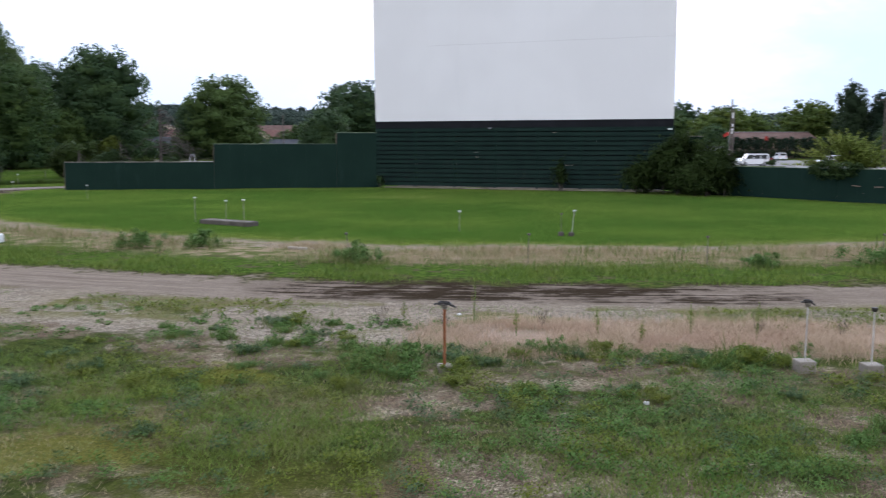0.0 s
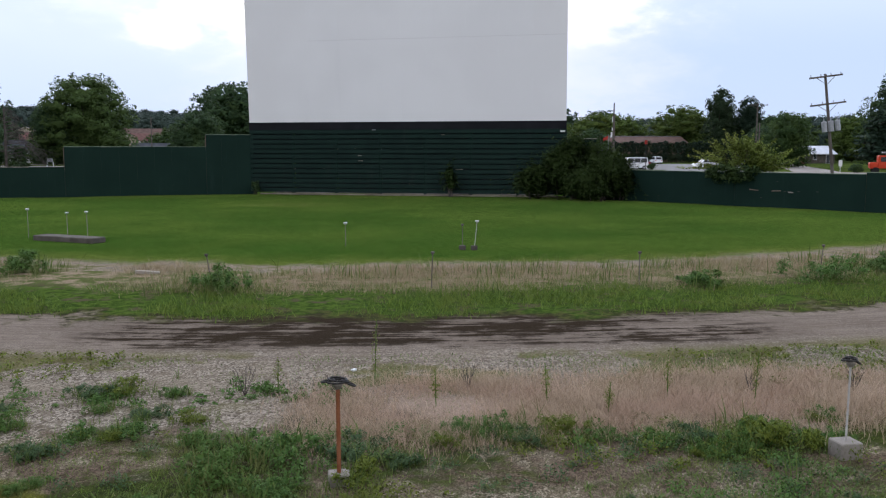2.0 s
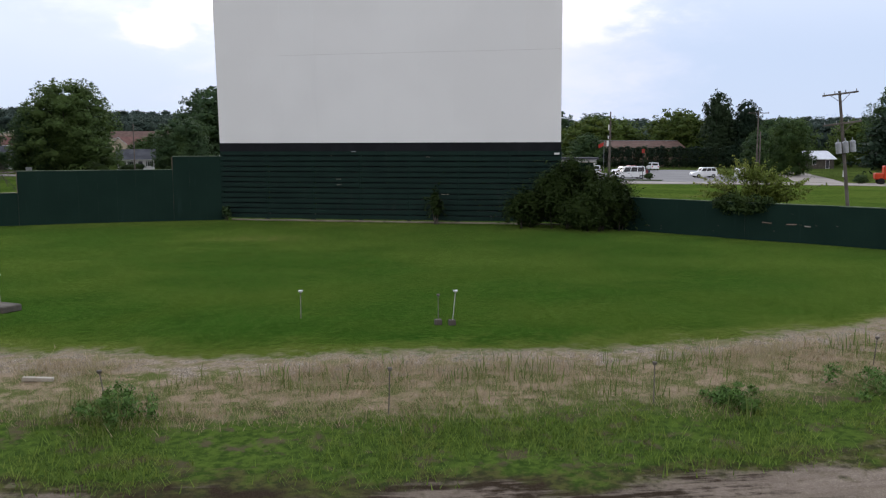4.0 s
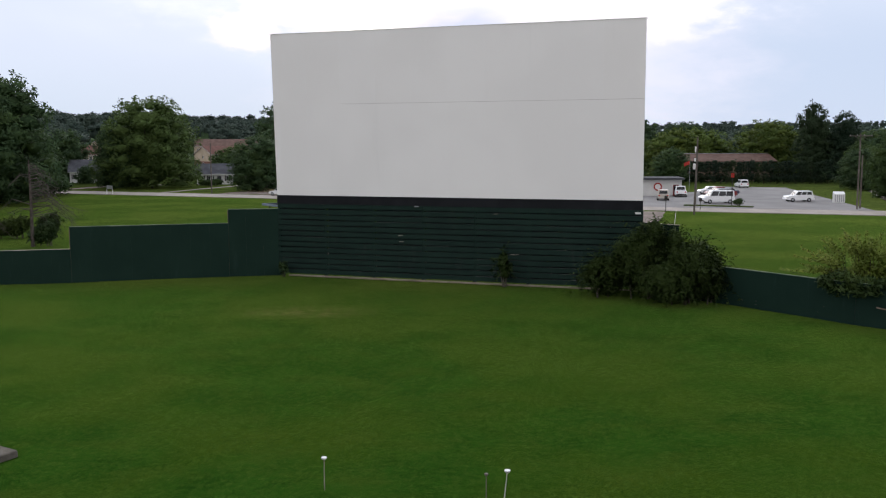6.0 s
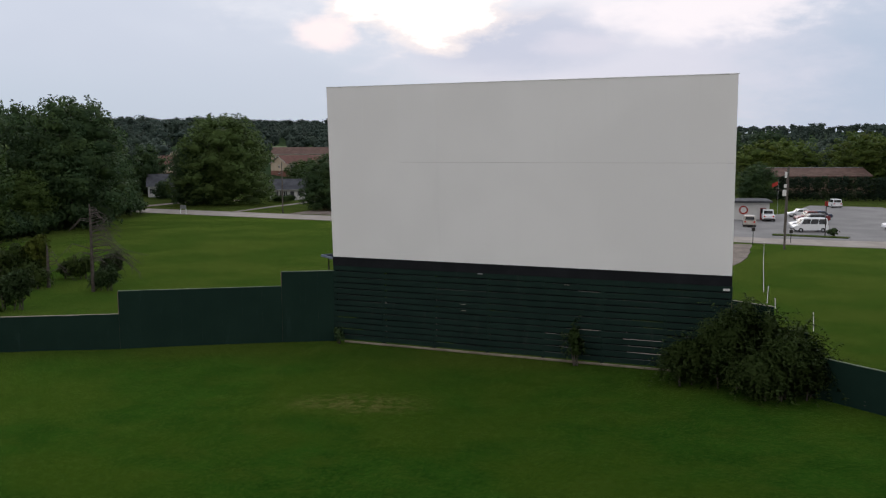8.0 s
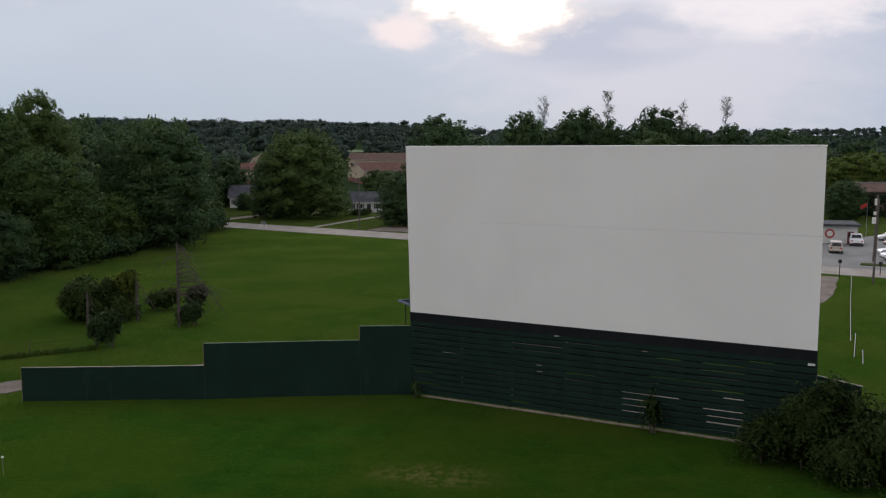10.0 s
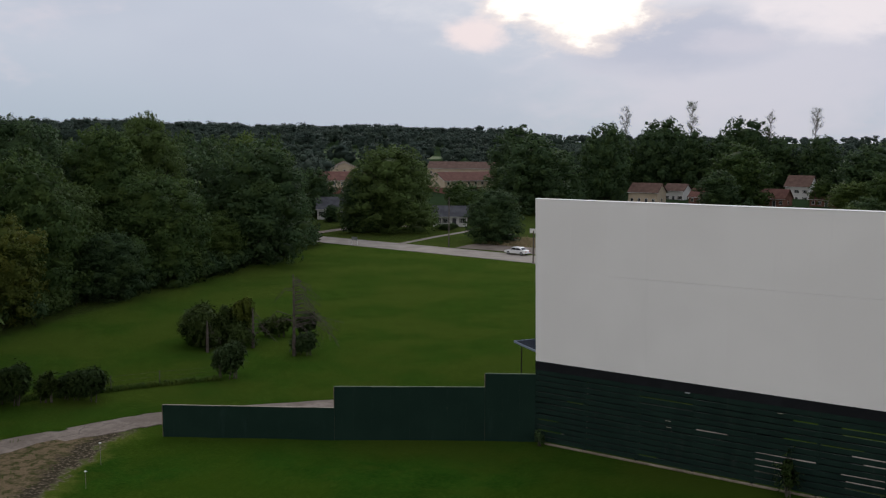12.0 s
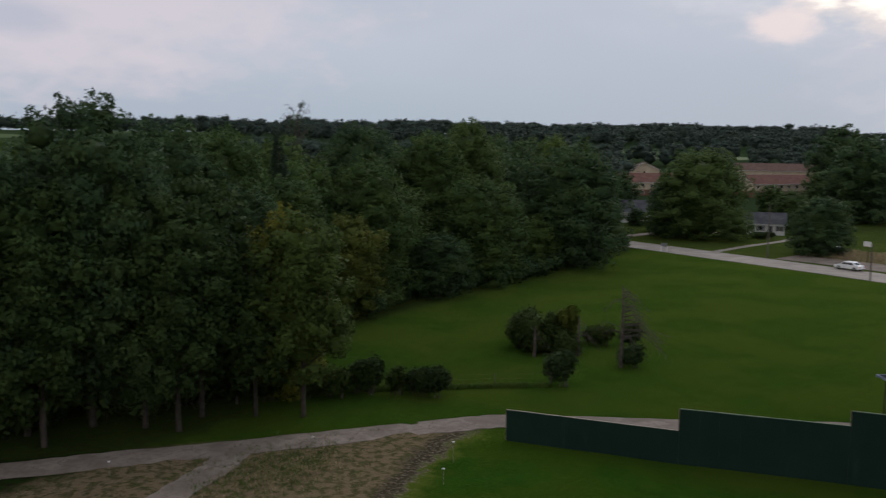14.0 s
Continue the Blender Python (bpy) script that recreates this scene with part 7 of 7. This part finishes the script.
def ice_shed():
    top = thing("ice_box", pose(61.6, 160.5, 0, 0, 0, -12) @ Matrix.Diagonal((0.72, 0.72, 0.8, 1)), "small white striped ice box with a slanted roof", "ice box")
    part("body", prism([(0, 0), (1.5, 0), (1.5, 2.2), (0, 1.75)], 0, 2.3), M["trim"], top)
    for k in range(5):
        part("stripe", boxed(0.25 + k * 0.42, 0.42 + k * 0.42, -0.015, -0.002, 0.2, 1.6), M["grey_metal"], top)
    top = thing("mail_sign", pose(-65.5, 185.8, 0, 0, 0, -18), "white board sign on two legs at the road", "sign")
    part("board", boxed(-0.7, 0.7, -0.03, 0.03, 1.0, 1.7, bevel=0.01), M["grey_metal"], top)
    for x in (-0.7, 0.7):
        part("leg", boxed(x - 0.05, x + 0.05, -0.05, 0.05, -0.1, 1.02), M["trim"], top)
    top = thing("gas_pump_sign", pose(43.0, 151.5, 0), "thin dark pole with a small red sign", "sign")
    part("pole", rods(((0, 0, -0.1), (0, 0, 5.0), 0.06), seg=8), M["dark_metal"], top)
    part("board", boxed(-0.22, 0.22, -0.05, 0.05, 4.3, 4.95, bevel=0.02), M["red_paint"], top)


ice_shed()
top = thing("flagpole", pose(46.2, 190.2, 0, 0, 0, -20), "thin flagpole with a red flag beside the store", "flagpole")
part("pole", rods(((0, 0, -0.1), (0, 0, 6.6), 0.035, 0.02), seg=8), M["grey_metal"], top)
bm = boxed(-1.1, -0.06, -0.012, 0.012, 5.6, 6.3)
bmesh.ops.subdivide_edges(bm, edges=[e for e in bm.edges if abs(e.verts[0].co.x - e.verts[1].co.x) > 0.8], cuts=7)
for v in bm.verts:
    v.co.y += 0.08 * math.sin(v.co.x * 6)
    v.co.z += 0.45 * v.co.x
part("flag", bm, M["red_paint"], top)


def wispy_tree(seed, h):
    """A tall half-bare tree: bare trunk, thin forking boughs, a few small leaves at the twigs' ends."""
    rng = random.Random(seed)
    top = new("tree")
    bars, tips = [], []
    line = [Vector((0.012 * h * math.sin(2.3 * k + seed), 0.012 * h * math.cos(1.7 * k), h * 0.94 * k / 8)) for k in range(9)]
    for k in range(8):
        bars.append((line[k], line[k + 1], h * 0.008 * (1 - 0.115 * k), h * 0.008 * (1 - 0.115 * (k + 1))))
    for k in range(46):
        u = rng.uniform(0.58, 0.99)
        p = line[0].lerp(line[8], u)
        a = k * 2.4 + rng.uniform(-0.4, 0.4)
        q = h * 0.10 * (1.15 - abs(u - 0.8) * 2.2) * rng.uniform(0.6, 1.1)
        way = Vector((math.cos(a), math.sin(a), rng.uniform(0.9, 1.9))).normalized()
        e = p + way * q
        bars.append((p, e, h * 0.0018, h * 0.0009))
        for _ in range(5):
            b = p.lerp(e, rng.uniform(0.4, 1.0))
            t = b + (way + Vector((rng.gauss(0, 0.6), rng.gauss(0, 0.6), rng.gauss(0.1, 0.4)))).normalized() * q * rng.uniform(0.25, 0.5)
            bars.append((b, t, h * 0.0010, h * 0.0006))
            tips.append((*t, h * 0.016, h * 0.016, h * 0.012))
    v, f, soft = sprays(tips, [(0, 0, 0.6)] * len(tips), 1300, h * 0.0075, seed)
    from_arrays("crown", v, f, M["leaf_dark"], top, soft)
    part("trunk", rods(*bars, seg=5), M["deadwood"], top)
    return top


def sparse_trees():
    for k, (x, y, h) in enumerate(((-109, 129, 27.5), (-4.6, 410, 37), (44.5, 408, 33), (27.5, 412, 32), (-31, 404, 35))):
        t = wispy_tree(900 + k, h)
        t.matrix_basis = pose(x, y, hill(x, y))
        tagged(t, "tall sparse half-bare tree above the wood", "tree", "half-bare trees")


sparse_trees()


def yard():
    ribbon("gravel_yard", [(-44, 192.5), (-36, 190.5), (-28, 187.5), (-18, 184)], 9.0, 0.02, 0.1, M["driveway"], "pale bare gravel yard across the road", "yard")
    rng = random.Random(31)
    spots = [(rng.uniform(-42, -22), 0, -0.02, rng.uniform(0.6, 1.4)) for _ in range(900)]
    spots = [(x, 180.5 - 0.36 * x + rng.uniform(0, 16) + 1.5, z, s) for x, y, z, s in spots]
    grass("dry_grass", spots, M["blade_tan"], "tan uncut grass behind the gravel yard", height=0.5, width=0.05, seed=33, per=6, spread=0.6, bend=0.6)
    top = thing("basketball_hoop", pose(-30.2, 192.4, 0, 0, 0, -20), "white basketball backboard on a thin dark pole", "basketball hoop")
    part("pole", rods(((0, 0, -0.1), (0, 0, 3.4), 0.06), seg=8), M["dark_metal"], top)
    part("backboard", boxed(-0.7, 0.7, -0.35, -0.3, 3.0, 3.9, bevel=0.02), M["trim"], top)
    part("rim", rods(*[((0.22 * math.cos(k * 0.785), -0.58 + 0.22 * math.sin(k * 0.785), 3.05), (0.22 * math.cos((k + 1) * 0.785), -0.58 + 0.22 * math.sin((k + 1) * 0.785), 3.05), 0.015) for k in range(8)], seg=4), M["red_paint"], top)


yard()


def fork_weeds():
    rng = random.Random(61)
    spots = [(-40.6 + rng.gauss(0, 1.9), 60.5 + rng.gauss(0, 2.8), -0.02, rng.uniform(0.4, 1.4)) for _ in range(330)]
    grass("dry_grass", spots, M["blade_tan"], "tan dried weeds where the gravel tracks fork", height=0.24, width=0.01, seed=62, per=7, spread=0.16, bend=0.6)
    spots = [(-41.5 + rng.gauss(0, 2.3), 60.5 + rng.gauss(0, 3.0), -0.02, rng.uniform(0.4, 1.3)) for _ in range(700)]
    grass("rough_grass", spots, M["blade_lawn"], "green weeds where the gravel tracks fork", height=0.25, width=0.016, seed=63, per=7, spread=0.2, bend=0.8)


fork_weeds()
